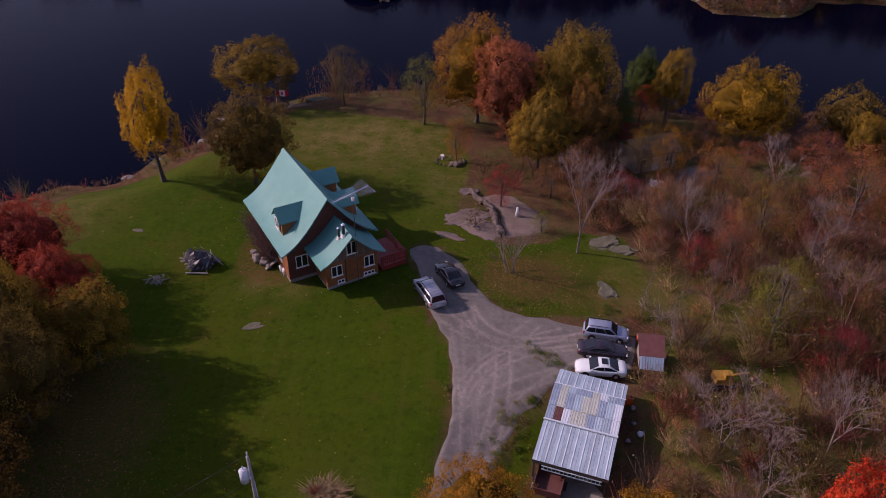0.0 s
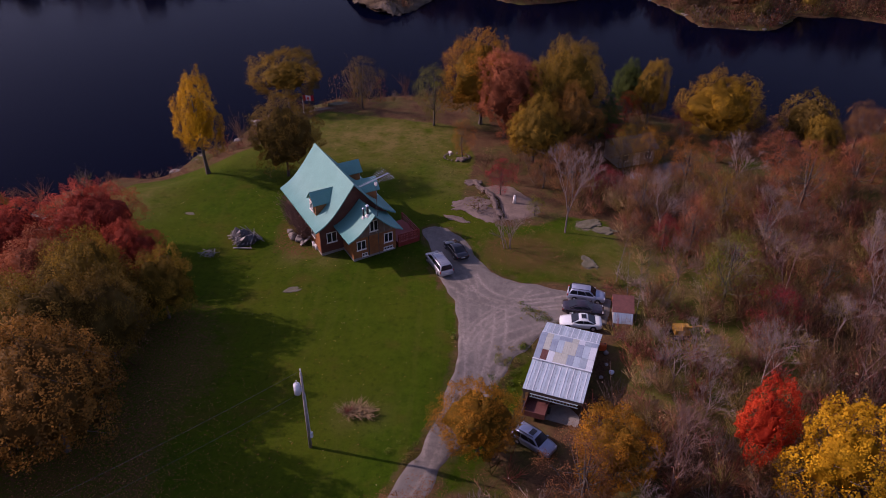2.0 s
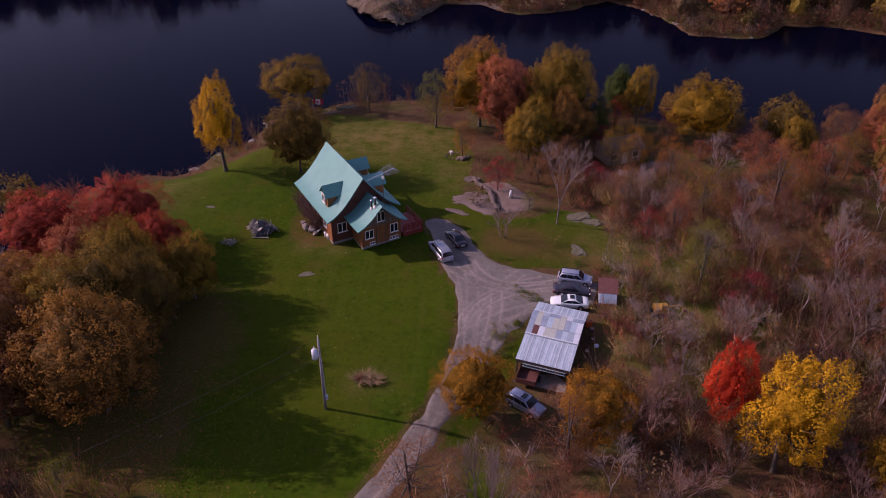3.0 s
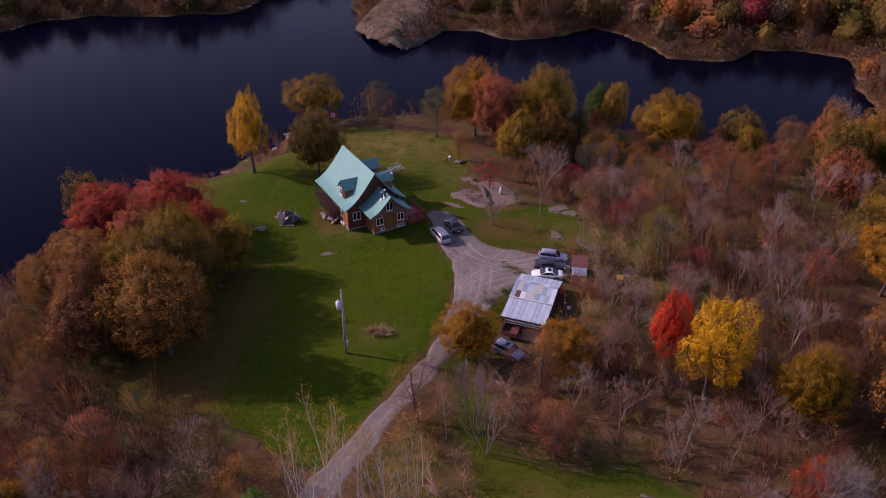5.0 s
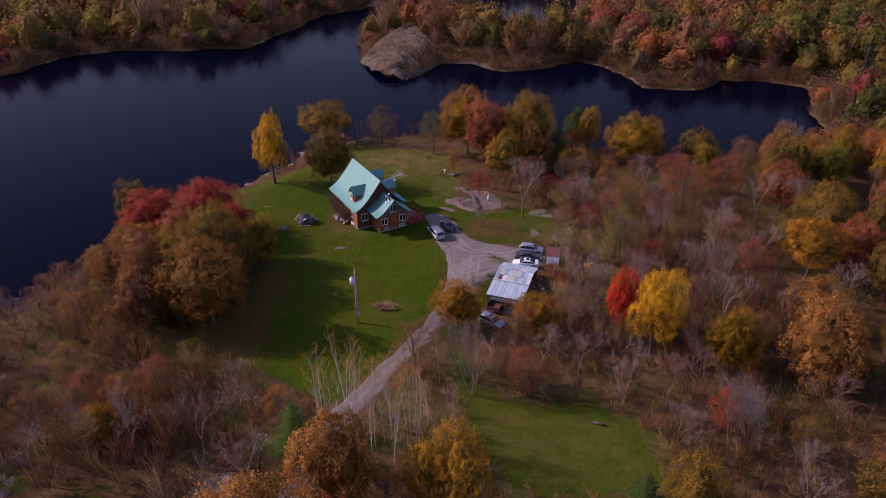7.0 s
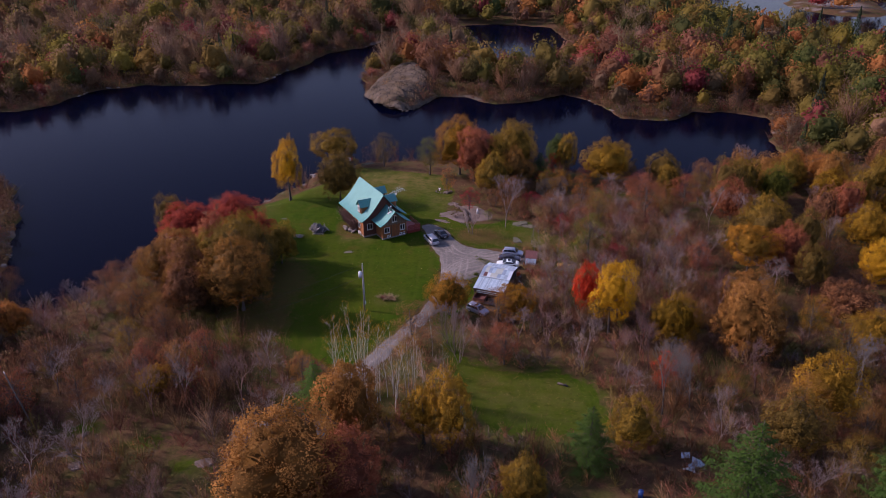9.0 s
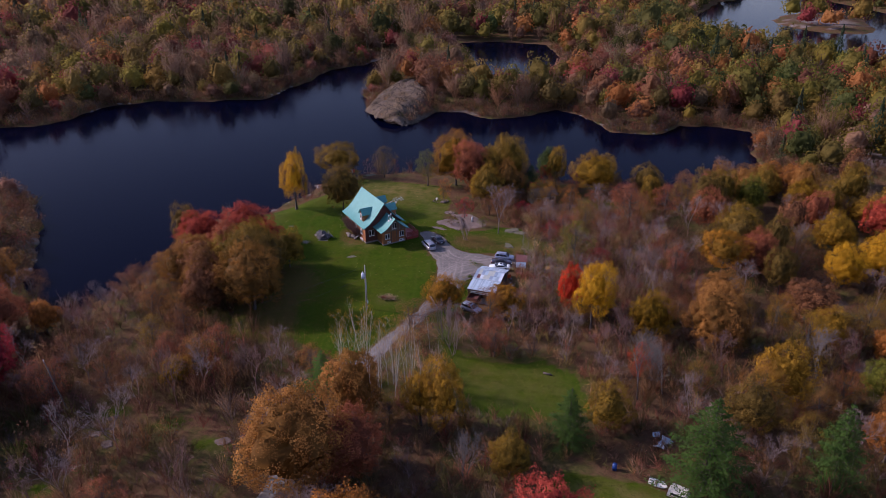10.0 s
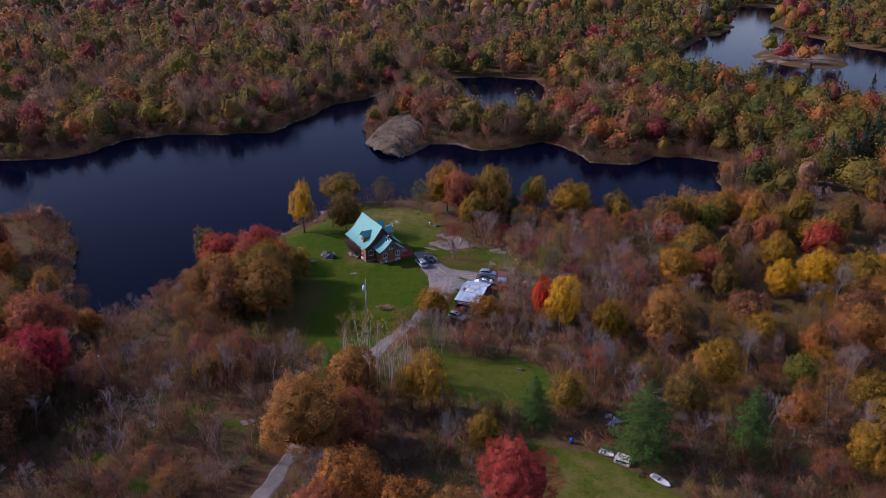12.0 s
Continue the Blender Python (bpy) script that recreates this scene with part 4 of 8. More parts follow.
def tree(x, y, h, rad, tone, kind="crown", i=0, turn=0.0, label="", bark="bark", name="tree", group=""):
    """One tree as a thing: a trunk with its limbs, and a crown."""
    th, tr = SIZE[kind]
    ob = empty(name, Matrix.Translation((x, y, ground_at(x, y) - 0.05)) @ pose(0, 0, 0, 0, 0, turn) @ Matrix.Diagonal((rad / tr, rad / tr, h / th, 1)))
    if kind in ("bare", "bold", "shrub"):
        src = {"bare": BARES, "bold": BOLD, "shrub": CLUMPS}[kind]
        key = (kind, i % len(src))
        if key not in MESHES:
            MESHES[key] = fast_mesh("branchwork", *src[key[1]], [M["twig"]])
        dress("branchwork", MESHES[key], tone, ob)
    else:
        n = len({"crown": CROWNS, "rugged": RUGGED, "wild": WILDS, "far wild": WILDS_FAR, "tall": TALL, "thin": THIN, "birch": BIRCHES, "pine": PINES}[kind])
        wood, leaves = pair_meshes(kind, i % n)
        dress("trunk", wood, bark, ob)
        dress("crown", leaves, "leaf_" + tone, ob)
    TREES.append((x, y, rad))
    return tagged(ob, label, "shrub" if name == "shrub" else "tree", group)


# trees round the lawn and the house
tree(-36.6, 80.6, 14.8, 3.6, "yellow", "tall", 0, 20, "tall golden-yellow poplar standing alone on the lawn by the water")
tree(-30.6, 105.5, 10.5, 6.4, "olive", "rugged", 1, 10, "olive and bronze oak on the lake bank")
tree(-25.3, 79.6, 11.7, 4.9, "oak", "crown", 2, 50, "dark olive-brown oak beside the house", )
tree(-18.1, 103, 8.8, 3.4, "oak", "thin", 0, 0, "small brownish-gold tree on the lake bank")
tree(-6.4, 97, 9.6, 3.3, "lime", "thin", 1, 80, "airy yellow-green tree at the lawn's edge")
tree(0.8, 98.0, 14.6, 6.2, "amber", "crown", 3, 0, "large amber-orange maple in a clump above the lake")
tree(4.4, 93.2, 13.4, 5.6, "rust", "crown", 4, 120, "russet-red oak in a clump above the lake")
tree(13.6, 98, 13.6, 6.0, "olive", "crown", 0, 200, "tall olive-gold oak in a clump above the lake")
tree(8.2, 85.2, 9.8, 4.6, "olive", "crown", 1, 260, "olive-gold tree at the edge of the patio")
tree(13.6, 89.0, 10.4, 4.6, "bronze", "crown", 2, 300, "dark bronze oak behind the patio")
tree(25.3, 107, 9.6, 3.6, "green", "crown", 3, 40, "green and gold tree on the far lake bank of the garden")
tree(26.3, 97.6, 11.3, 3.0, "olive", "tall", 1, 0, "olive-gold tree among bushes")
tree(9.1, 92.4, 12.4, 4.4, "olive", "crown", 2, 130, "olive-gold oak at the front of a clump above the lake")
tree(-38.6, 49.2, 9.3, 4.7, "oak", "crown", 0, 65, "dark olive oak below the red maples")
tree(20.4, 82.8, 7.2, 3.0, "olive", "thin", 2, 40, "olive-gold thinning tree before the cabin")
tree(23.3, 82.2, 7.4, 2.7, "amber", "thin", 1, 15, "slim thinning gold tree before the cabin")
tree(27.6, 78.6, 7.6, 2.8, "orange", "thin", 2, 75, "slim thinning orange tree near the cabin")
tree(68.9, 80.4, 10.0, 3.6, "lime", "crown", 2, 25, "yellow-green young tree near the bay")
tree(30.0, 12.6, 6.6, 1.9, "scarlet", "thin", 0, 10, "small scarlet maple behind a pale leafless tree")
tree(35.5, 92.8, 10.9, 5.9, "mustard", "crown", 0, 75, "broad dome-shaped golden oak by the lake")
tree(-1.7, 86.0, 6.0, 1.9, "orange", "thin", 2, 0, "slender golden sapling beside a ring of stones")
tree(3.3, 75.5, 5.3, 2.2, "crimson", "thin", 0, 30, "low dark-red ornamental tree by the stone wall")
tree(10.7, 66.5, 11.5, 4.6, "twig", "bold", 0, 0, "leafless grey-limbed tree with reddish twigs on the lawn")
tree(3.9, 62.8, 6.0, 2.5, "twig", "shrub", 1, 0, "leafless many-stemmed shrub over fallen leaves", name="shrub")
tree(19.8, 94.9, 7.4, 3.1, "pine", "pine", 0, 0, "dark green conifer among autumn trees")
tree(-42.4, 59.4, 9.6, 5.2, "red", "crown", 3, 140, "deep red maple leaning out over the lake")
tree(-51.0, 57.6, 8.2, 5.2, "red", "crown", 4, 10, "deep red maple at the water's edge")
tree(-43.5, 50.5, 8.5, 4.2, "rust", "crown", 1, 90, "russet tree below red maples")
tree(-33.2, 31.4, 13.6, 6.2, "bronze", "crown", 2, 170, "large bronze-gold oak shading the lawn")
tree(-40.5, 40.5, 10.2, 4.8, "olive", "crown", 0, 20, "olive-gold oak shading the lawn")
tree(-48.6, 37.2, 8.9, 3.8, "bronze", "rugged", 0, 220, "olive-brown tree between the lawn and the lake")
tree(-54.9, 66.0, 6.5, 3.0, "brown", "thin", 1, 0, "grey-brown thinning tree at the water's edge")
tree(-48.5, 28.0, 7.0, 3.4, "tan", "thin", 2, 0, "rust-tan thinning tree at the wood's edge")
tree(0.3, 33.5, 7.7, 3.7, "amber", "crown", 3, 310, "golden-orange maple beside the driveway")
tree(10.9, 31.2, 6.8, 3.8, "amber", "rugged", 4, 15, "low orange and olive tree behind the carport")
tree(21.9, 31.7, 9.8, 2.5, "scarlet", "tall", 0, 100, "bright scarlet maple beside a yellow tree")
tree(25.2, 26.9, 12.9, 3.6, "yellow", "tall", 1, 30, "tall bright yellow poplar with pale trunks")
tree(33.8, 23.8, 9.1, 3.7, "mustard", "crown", 2, 40, "olive-yellow tree with a rounded head")
tree(44.0, 21.7, 11.5, 5.3, "tan", "crown", 4, 60, "broad round tan-leaved oak")
tree(-16.4, -11.6, 13.8, 7.6, "tan", "crown", 0, 135, "large orange-brown oak beside the lane")
tree(-9.6, -10.4, 10.4, 4.9, "rust", "crown", 3, 35, "rust-brown oak beside a larger orange-brown oak")
tree(1.4, -1.2, 11.2, 3.4, "gold", "tall", 1, 200, "golden-yellow young poplars by the lane")
tree(-1.8, 0.4, 9.0, 2.8, "gold", "tall", 0, 10, "small golden poplar by the lane")
tree(13.7, -23.5, 12.0, 5.9, "coral", "crown", 3, 70, "round crimson maple on the lower lawn")
tree(33.1, -11.3, 14.8, 5.1, "pine", "pine", 1, 40, "broad dark green white pine")
tree(17.8, -3.2, 9.6, 3.1, "pine", "pine", 0, 80, "young green pine at the field's edge")
tree(48.3, -11.1, 14.3, 3.4, "pine", "pine", 1, 200, "tall narrow green pine")
tree(57.7, -4.9, 8.2, 2.9, "orange", "tall", 0, 0, "burnt-orange maple beside a pine")
tree(44.6, 3.7, 9.4, 3.6, "tan", "thin", 1, 0, "pale tan thinning tree")
tree(29.0, 7.4, 10.8, 4.6, "grey_bark", "bold", 1, 0, "pale leafless tree with spreading limbs")
tree(33.0, 9.0, 9.8, 4.2, "grey_bark", "bold", 2, 90, "pale leafless tree with spreading limbs")
tree(4.1, -10.3, 7.6, 2.8, "grey_bark", "shrub", 0, 0, "pale leafless many-stemmed tree")
tree(-33.0, 22.5, 3.6, 1.9, "lime", "thin", 2, 0, "small lime-green leafy bush", name="shrub")
tree(-37.8, 7.5, 5.6, 2.5, "gold", "crown", 3, 0, "small golden tree in the scrub")
tree(-65.1, 3.9, 12.3, 5.9, "crimson", "crown", 3, 0, "crimson maple above the scrub")
tree(-74.2, 19.5, 10.4, 6.1, "rust", "crown", 1, 0, "russet oak by the inlet")
tree(-65.6, 22.2, 6.4, 2.7, "orange", "crown", 2, 0, "small orange tree by the inlet")
tree(74.3, 44.3, 8.8, 4.5, "yellow", "crown", 3, 33, "broad yellow tree in the woods")
tree(65.0, 97, 6.8, 3.2, "salmon", "crown", 1, 0, "orange-red maple by the bay")
tree(39.5, 71, 10.6, 4.6, "salmon", "thin", 0, 44, "salmon-red oak with pale limbs")
tree(47.7, 86.6, 7.2, 2.9, "olive", "crown", 4, 90, "olive-gold tree by the bay")
tree(10.0, -9.1, 6.0, 2.9, "olive", "crown", 1, 70, "low olive tree at the field's edge")
tree(-16.3, 6.4, 8.4, 2.7, "spruce", "pine", 1, 10, "soft bright green conifer beside the lane")
for k, (x, y, h, rad, tone, kind, word) in enumerate([
        (74.0, 19.0, 9.5, 4.2, "salmon", "thin", "salmon-red thinning maple"), (56.0, 12.0, 8.6, 5.0, "grey", "bare", ""), (63.5, 8.0, 7.5, 3.0, "lime", "crown", "yellow-green young tree"),
        (62.0, 22.0, 8.0, 3.4, "gold", "crown", "golden tree"), (59.5, 48.5, 9.6, 4.2, "rust", "crown", "dull russet maple"), (67.0, 47.0, 8.0, 4.0, "brown", "thin", "thinning brown tree"),
        (79.0, 59.0, 9.4, 4.4, "mustard", "crown", "mustard-yellow oak"), (90.0, 43.0, 12.0, 5.4, "olive", "crown", "olive-gold oak"), (96.0, 46.0, 10.5, 4.6, "yellow", "crown", "yellow poplar"), (83.0, 47.5, 9.5, 4.6, "yellow", "crown", "yellow poplar"), (70.0, 84.0, 8.5, 3.6, "tan", "crown", "tan-leaved oak"), (76.0, 90.0, 9.0, 4.2, "olive", "crown", "olive-gold oak"), (58.0, 92.0, 7.5, 3.4, "brown", "thin", "thinning brown tree"), (62.0, 86.0, 8.0, 3.6, "rust", "wild", "russet maple"), (84.0, 92.0, 9.0, 4.4, "orange", "wild", "orange maple"), (80.0, 80.0, 9.0, 4.2, "mustard", "wild", "mustard-yellow oak"),
        (70.0, 18.0, 7.5, 3.0, "orange", "crown", "orange young maple"), (80.0, 22.0, 10.0, 4.4, "tan", "crown", "tan-leaved oak"), (52.0, 34.0, 10.5, 4.6, "brown", "bare", ""),
        (53.0, -6.5, 10.0, 3.4, "brown", "bare", ""), (64.0, -2.0, 11.0, 3.6, "tan", "thin", "pale tan thinning tree"), (69.0, 4.0, 11.5, 3.8, "grey", "bare", ""), (60.0, 60.0, 11.0, 5.0, "olive", "crown", "olive-gold oak"),
        (52.6, 47.2, 10.4, 4.8, "amber", "rugged", "orange-bronze maple"), (57.0, 71.0, 10.0, 4.5, "salmon", "wild", "salmon-red maple"), (82.0, 36.0, 11.0, 4.5, "grey", "bare", "")]):
    if kind == "bare":
        tree(x, y, h, rad, "grey_bark" if tone == "grey" else "twig", "bold" if tone == "grey" else "bare", k, k * 71, "grey leafless tree among autumn woods")
    else:
        tree(x, y, h, rad, tone, kind, k, k * 71, word + " in the woods east of the field")
# round twiggy trees and leafy ones in the scrub by the carport
for k, (x, y, h, rad, tone, kind, word) in enumerate([
        (20.6, 44.2, 6.0, 3.6, "twig", "bare", "leafless grey tree before the old excavator"), (17.6, 40.4, 7.6, 4.4, "twig", "bare", "round leafless grey tree behind the carport"), (25.5, 40.6, 7.4, 4.2, "twig", "bare", "round leafless grey tree in the scrub"),
        (25.5, 52.6, 9.6, 3.9, "lime", "thin", "thinning olive-yellow tree in the scrub"), (21.5, 63.0, 5.0, 1.8, "crimson", "thin", "dark red shrubby tree in the scrub"),
        (24.5, 62.5, 7.5, 2.8, "rust", "thin", "russet thinning tree in the scrub"), (30.0, 50.0, 4.6, 3.2, "crimson", "thin", "low maroon thicket in the scrub"),
        (32.0, 60.0, 6.5, 3.2, "twig", "bare", "leafless grey tree in the scrub"), (30.0, 69.0, 7.5, 3.2, "olive", "thin", "olive-gold thinning tree in the scrub"),
        (36.5, 55.0, 6.5, 3.2, "brown", "thin", "brown thinning tree in the scrub"),
        (20.0, 70.0, 7.0, 3.0, "brown", "thin", "brown thinning tree in the scrub"), (12.0, 76.5, 7.0, 3.2, "brown", "thin", "brown thinning tree behind the patio"),
        (13.0, 80.5, 6.5, 3.2, "brown", "thin", "brown thinning tree behind the patio")]):
    tree(x, y, h, rad, tone, kind, k, k * 83, word)
# low growth under the trees by the lake
for k, (x, y, h, rad, tone, word) in enumerate([(10.5, 86.5, 3.6, 2.4, "brown", "brown"), (16.5, 85.5, 4.0, 2.6, "brown", "brown"), (14.0, 93.5, 4.5, 3.0, "bronze", "bronze"), (5.5, 90.0, 3.4, 2.4, "rust", "russet"),
                                                (20.0, 90.5, 4.0, 2.4, "crimson", "dark red"), (24.0, 93.0, 4.2, 2.6, "olive", "olive"), (23.2, 99.0, 5.5, 2.2, "scarlet", "bright red"), (30.0, 91.5, 4.4, 2.6, "brown", "brown"),
                                                (31.5, 96.0, 5.0, 2.2, "crimson", "crimson"), (38.5, 88.0, 4.0, 2.8, "brown", "brown"), (34.0, 86.5, 3.4, 2.4, "rust", "russet"), (41.5, 92.0, 4.6, 2.6, "brown", "brown"),
                                                (12.0, 73.5, 3.6, 2.4, "brown", "brown"), (9.0, 78.0, 4.2, 2.4, "brown", "brown"), (17.0, 77.0, 4.0, 2.6, "crimson", "dark red"), (44.0, 82.0, 4.6, 3.0, "brown", "brown")]):
    tree(x, y, h, rad, tone, "thin", k, k * 61, "low %s bush under taller trees by the lake" % word, name="shrub", group="bushes by the lake")
# thin trees between the scrub and the inlet
for k, (x, y, h) in enumerate([(-54, 44, 6.0), (-56.5, 38, 5.5), (-60, 30, 5.5), (-53, 50, 5.5), (-51, 56, 5.0), (-63, 26, 5.0), (-50, 45, 6.5), (-49, 26, 6.5), (-57, 27, 6.0), (-53, 35, 6.0)]):
    if k % 3 == 1:
        tree(x, y, h, 2.6, "brown", "thin", k, k * 67, "thinning brown tree above the inlet")
    else:
        tree(x, y, h, 2.8, "twig", "bare", k, k * 67, "leafless grey-brown tree above the inlet")

# the wood's edge that shades the lawn
tree(-43.0, 35.5, 10.5, 4.6, "brown", "crown", 1, 95, "brown oak behind the bronze oak by the lawn")
tree(-46.8, 42.0, 9.8, 4.3, "tan", "rugged", 0, 15, "tan-leaved oak between the lawn and the inlet")
for k, (x, y, h, rad, tone, word) in enumerate([(-36.5, 47.0, 11.0, 4.4, "olive", "olive-gold"), (-36.5, 39.5, 12.0, 4.6, "oak", "dark bronze"), (-43.0, 34.0, 10.0, 4.2, "bronze", "bronze"),
                                                (-47.5, 37.0, 7.5, 3.8, "brown", "brown"), (-42.5, 22.5, 5.5, 2.8, "brown", "brown"), (-51.5, 31.0, 7.0, 3.6, "brown", "brown"), (-53.5, 42.0, 6.0, 3.2, "tan", "tan-leaved"),
                                                (-36.6, 55.4, 7.4, 3.4, "red", "deep red"), (-44.5, 26.0, 5.5, 3.0, "tan", "tan-leaved"), (-57.5, 35.0, 5.0, 3.0, "brown", "brown"), (-33.4, 42.0, 10.5, 4.0, "oak", "dark bronze"), (-31.0, 49.0, 8.5, 3.4, "olive", "olive-gold")]):
    tree(x, y, h, rad, tone, "crown" if x > -45 and y > 32 else "thin", k, k * 53, "%s tree in the belt shading the lawn" % word, group="trees shading the lawn")
# birches by the lane
lane_birches = random.Random(21)
for k in range(26):
    f = (k + lane_birches.random()) / 26
    x = -14.4 + 10.6 * f + lane_birches.uniform(-0.9, 0.9)
    y = 9.2 - 1.6 * f + lane_birches.uniform(-2.2, 2.4)
    tree(x, y, lane_birches.uniform(9.5, 13.5), lane_birches.uniform(1.5, 2.1), "gold", "birch", k, k * 47, "slender white-stemmed birch nearly bare of leaves", "birch_bark", group="birches by the lane")
for k, (x, y, h) in enumerate([(-3.6, 14.0, 8), (-1.7, 19.6, 8.5), (-2.6, 12.0, 7.5), (0.2, 12.5, 7)]):
    tree(x, y, h, 1.5, "tan", "birch", k, k * 47, "slender pale birch with a few tan leaves", "birch_bark", group="birches by the lane")
for k, (x, y, h) in enumerate([(15.6, 52.6, 8), (16.3, 50.6, 9.5), (17.6, 54.0, 8), (19.6, 52.0, 8.5), (15.2, 56.5, 7)]):
    tree(x, y, h, 1.3, "brown", "birch", k + 1, k * 61, "pale bare birch beside the small shed", "grey_bark", group="birches by the shed")
for k, (x, y, h) in enumerate([(1.4, 20.6, 9), (2.2, 18.0, 8), (0.4, 23.0, 8)]):
    tree(x, y, h, 2.0, "twig", "shrub", k, k * 61, "dark leafless tree beside the lane")

KEEP_CLEAR = [(-13, 66, 11.0), (-3, 58, 6.0), (11, 51, 6.5), (7, 42, 8.0), (5, 34, 5.0), (-13.6, 33, 3.0), (31, -11, 4.0), (35, -17, 3.5), (17, 13, 2.0), (22, 48, 2.5), (21, 86, 4.5),
              (31, -2, 3.0), (6, 72, 7.0), (-27, 63, 3.5), (14, 64, 6.0), (-8.5, 8, 6.5), (-13.5, 12.5, 4.5), (-10, 18, 4.0), (-3, 14, 4.0), (-32, 25.5, 5.5), (3, 25.5, 5.0)]
NO_TREES = [(46, -18, 8.0), (53, -13, 5.0), (38, -22, 7.0), (60, -9, 5.0), (-5, -17, 8.0), (3, -20, 6.0), (15, -3, 6.0), (22, -12, 5.0), (-60, 42, 13.0), (-68, 30, 9.0), (-1, -9, 8.0), (6, -14, 5.0), (-21, -14, 5.0), (2, 1, 6.0), (1, 7, 6.0)]


def free(x, y, gap):
    """Whether a plant may stand here: on land, off the lawn, the lane, and other trees."""
    X, Y = np.array([x]), np.array([y])
    if shore(X, Y)[0] < 1.0 or away(LAWN, X, Y)[0] < 1.5 or away(LAWN_SOUTH, X, Y)[0] < 1.0 or away(LAWN_EAST, X, Y)[0] < 1.0 or away(DRIVE, X, Y)[0] < 1.6:
        return False
    if any(math.hypot(x - a, y - b) < c for a, b, c in KEEP_CLEAR + NO_TREES):
        return False
    return all((x - a) ** 2 + (y - b) ** 2 > (gap + 0.45 * c) ** 2 for a, b, c in TREES)


WILD = [("olive", "olive-gold"), ("tan", "tan-leaved"), ("rust", "russet"), ("brown", "brown"), ("oak", "dark bronze"), ("orange", "orange"), ("gold", "golden"), ("green", "green"), ("red", "red")]
WILD_RIGHT = [0.28, 0.28, 0.06, 0.14, 0.08, 0.04, 0.09, 0.02, 0.01]
WILD_LEFT = [0.16, 0.16, 0.24, 0.24, 0.12, 0.05, 0.03, 0.0, 0.0]
random.seed(5)
placed = 0
for _ in range(8000):
    if placed >= 235:
        break
    y = random.uniform(-34, 112)
    half = 0.60 * (y + 101) * 0.93 + 24
    x = random.uniform(-half, half)
    if x < 15 and y > 62 or x < 46 and y > 82 or not free(x, y, 2.2):
        continue
    if -62 < x < -20 and -32 < y < 0 and random.random() < 0.75:
        continue
    left = x < -10
    scrubby = 4 < x < 46 and 12 < y < 88 or -64 < x < -18 and y < 26
    tone, word = random.choices(WILD, WILD_LEFT if left else WILD_RIGHT)[0]
    u = random.random()
    turn = random.uniform(0, 360)
    if scrubby:
        tone = random.choice(["brown", "brown", "tan", "rust", "olive"])
        word = dict(WILD)[tone]
    if 13 < x < 42 and 33 < y < 74:
        u = 0.0
    sparse = x > 8 and (y < 46 or x < 72)
    if sparse:
        u = u * 0.75 if random.random() < 0.6 else u
    if u < (0.48 if scrubby else 0.2):
        tree(x, y, random.uniform(6, 10.5), random.uniform(2.8, 4.6), random.choice(["twig", "red_twig", "twig"]), "bare", random.randrange(3), turn, "leafless grey-brown tree in the scrub", group="wild trees")
    elif u < 0.48 or scrubby:
        tree(x, y, random.uniform(4.5, 8.5), random.uniform(2.4, 4.0), tone, "thin", random.randrange(3), turn, "thinning %s tree in the scrub" % word, group="wild trees")
    elif u < 0.95 or x < 80:
        tree(x, y, random.uniform(7, 12.5), random.uniform(3.2, 5.4), tone, "wild" if y < 48 else "far wild", random.randrange(4), turn, "%s broadleaf tree in the woods" % word, group="wild trees")
    else:
        tree(x, y, random.uniform(8, 13), random.uniform(2.4, 3.4), "pine", "pine", random.randrange(2), turn, "dark green pine in the woods", group="wild trees")
    placed += 1


# ---- joined woods and brush
def joined(name, templates, spots, label, category, material="tinted"):
    """Many plants in one mesh: spots are rows of x, y, z, turn, width, height, template, r, g, b."""
    V, Q, T, N, off = [], [], [], [], 0
    for x, y, z, turn, sx, sz, k, r, g, b in spots:
        v, q, o = templates[int(k)]
        c, s = math.cos(turn), math.sin(turn)
        p = np.empty_like(v)
        p[:, 0] = (v[:, 0] * c - v[:, 1] * s) * sx + x
        p[:, 1] = (v[:, 0] * s + v[:, 1] * c) * sx + y
        p[:, 2] = v[:, 2] * sz + z
        s2 = np.empty_like(o)
        s2[:, 0], s2[:, 1], s2[:, 2] = (o[:, 0] * c - o[:, 1] * s), (o[:, 0] * s + o[:, 1] * c), o[:, 2] * sx / sz
        N.append(s2 / np.linalg.norm(s2, axis=1, keepdims=True))
        V.append(p)
        Q.append(q + off)
        T.append(np.tile((r, g, b), (len(v), 1)))
        off += len(v)
    me = fast_mesh(name, np.concatenate(V), np.concatenate(Q), [M[material]], tint=np.concatenate(T), normals=np.concatenate(N))
    return tagged(new(name, me), label, category, kind="stuff")


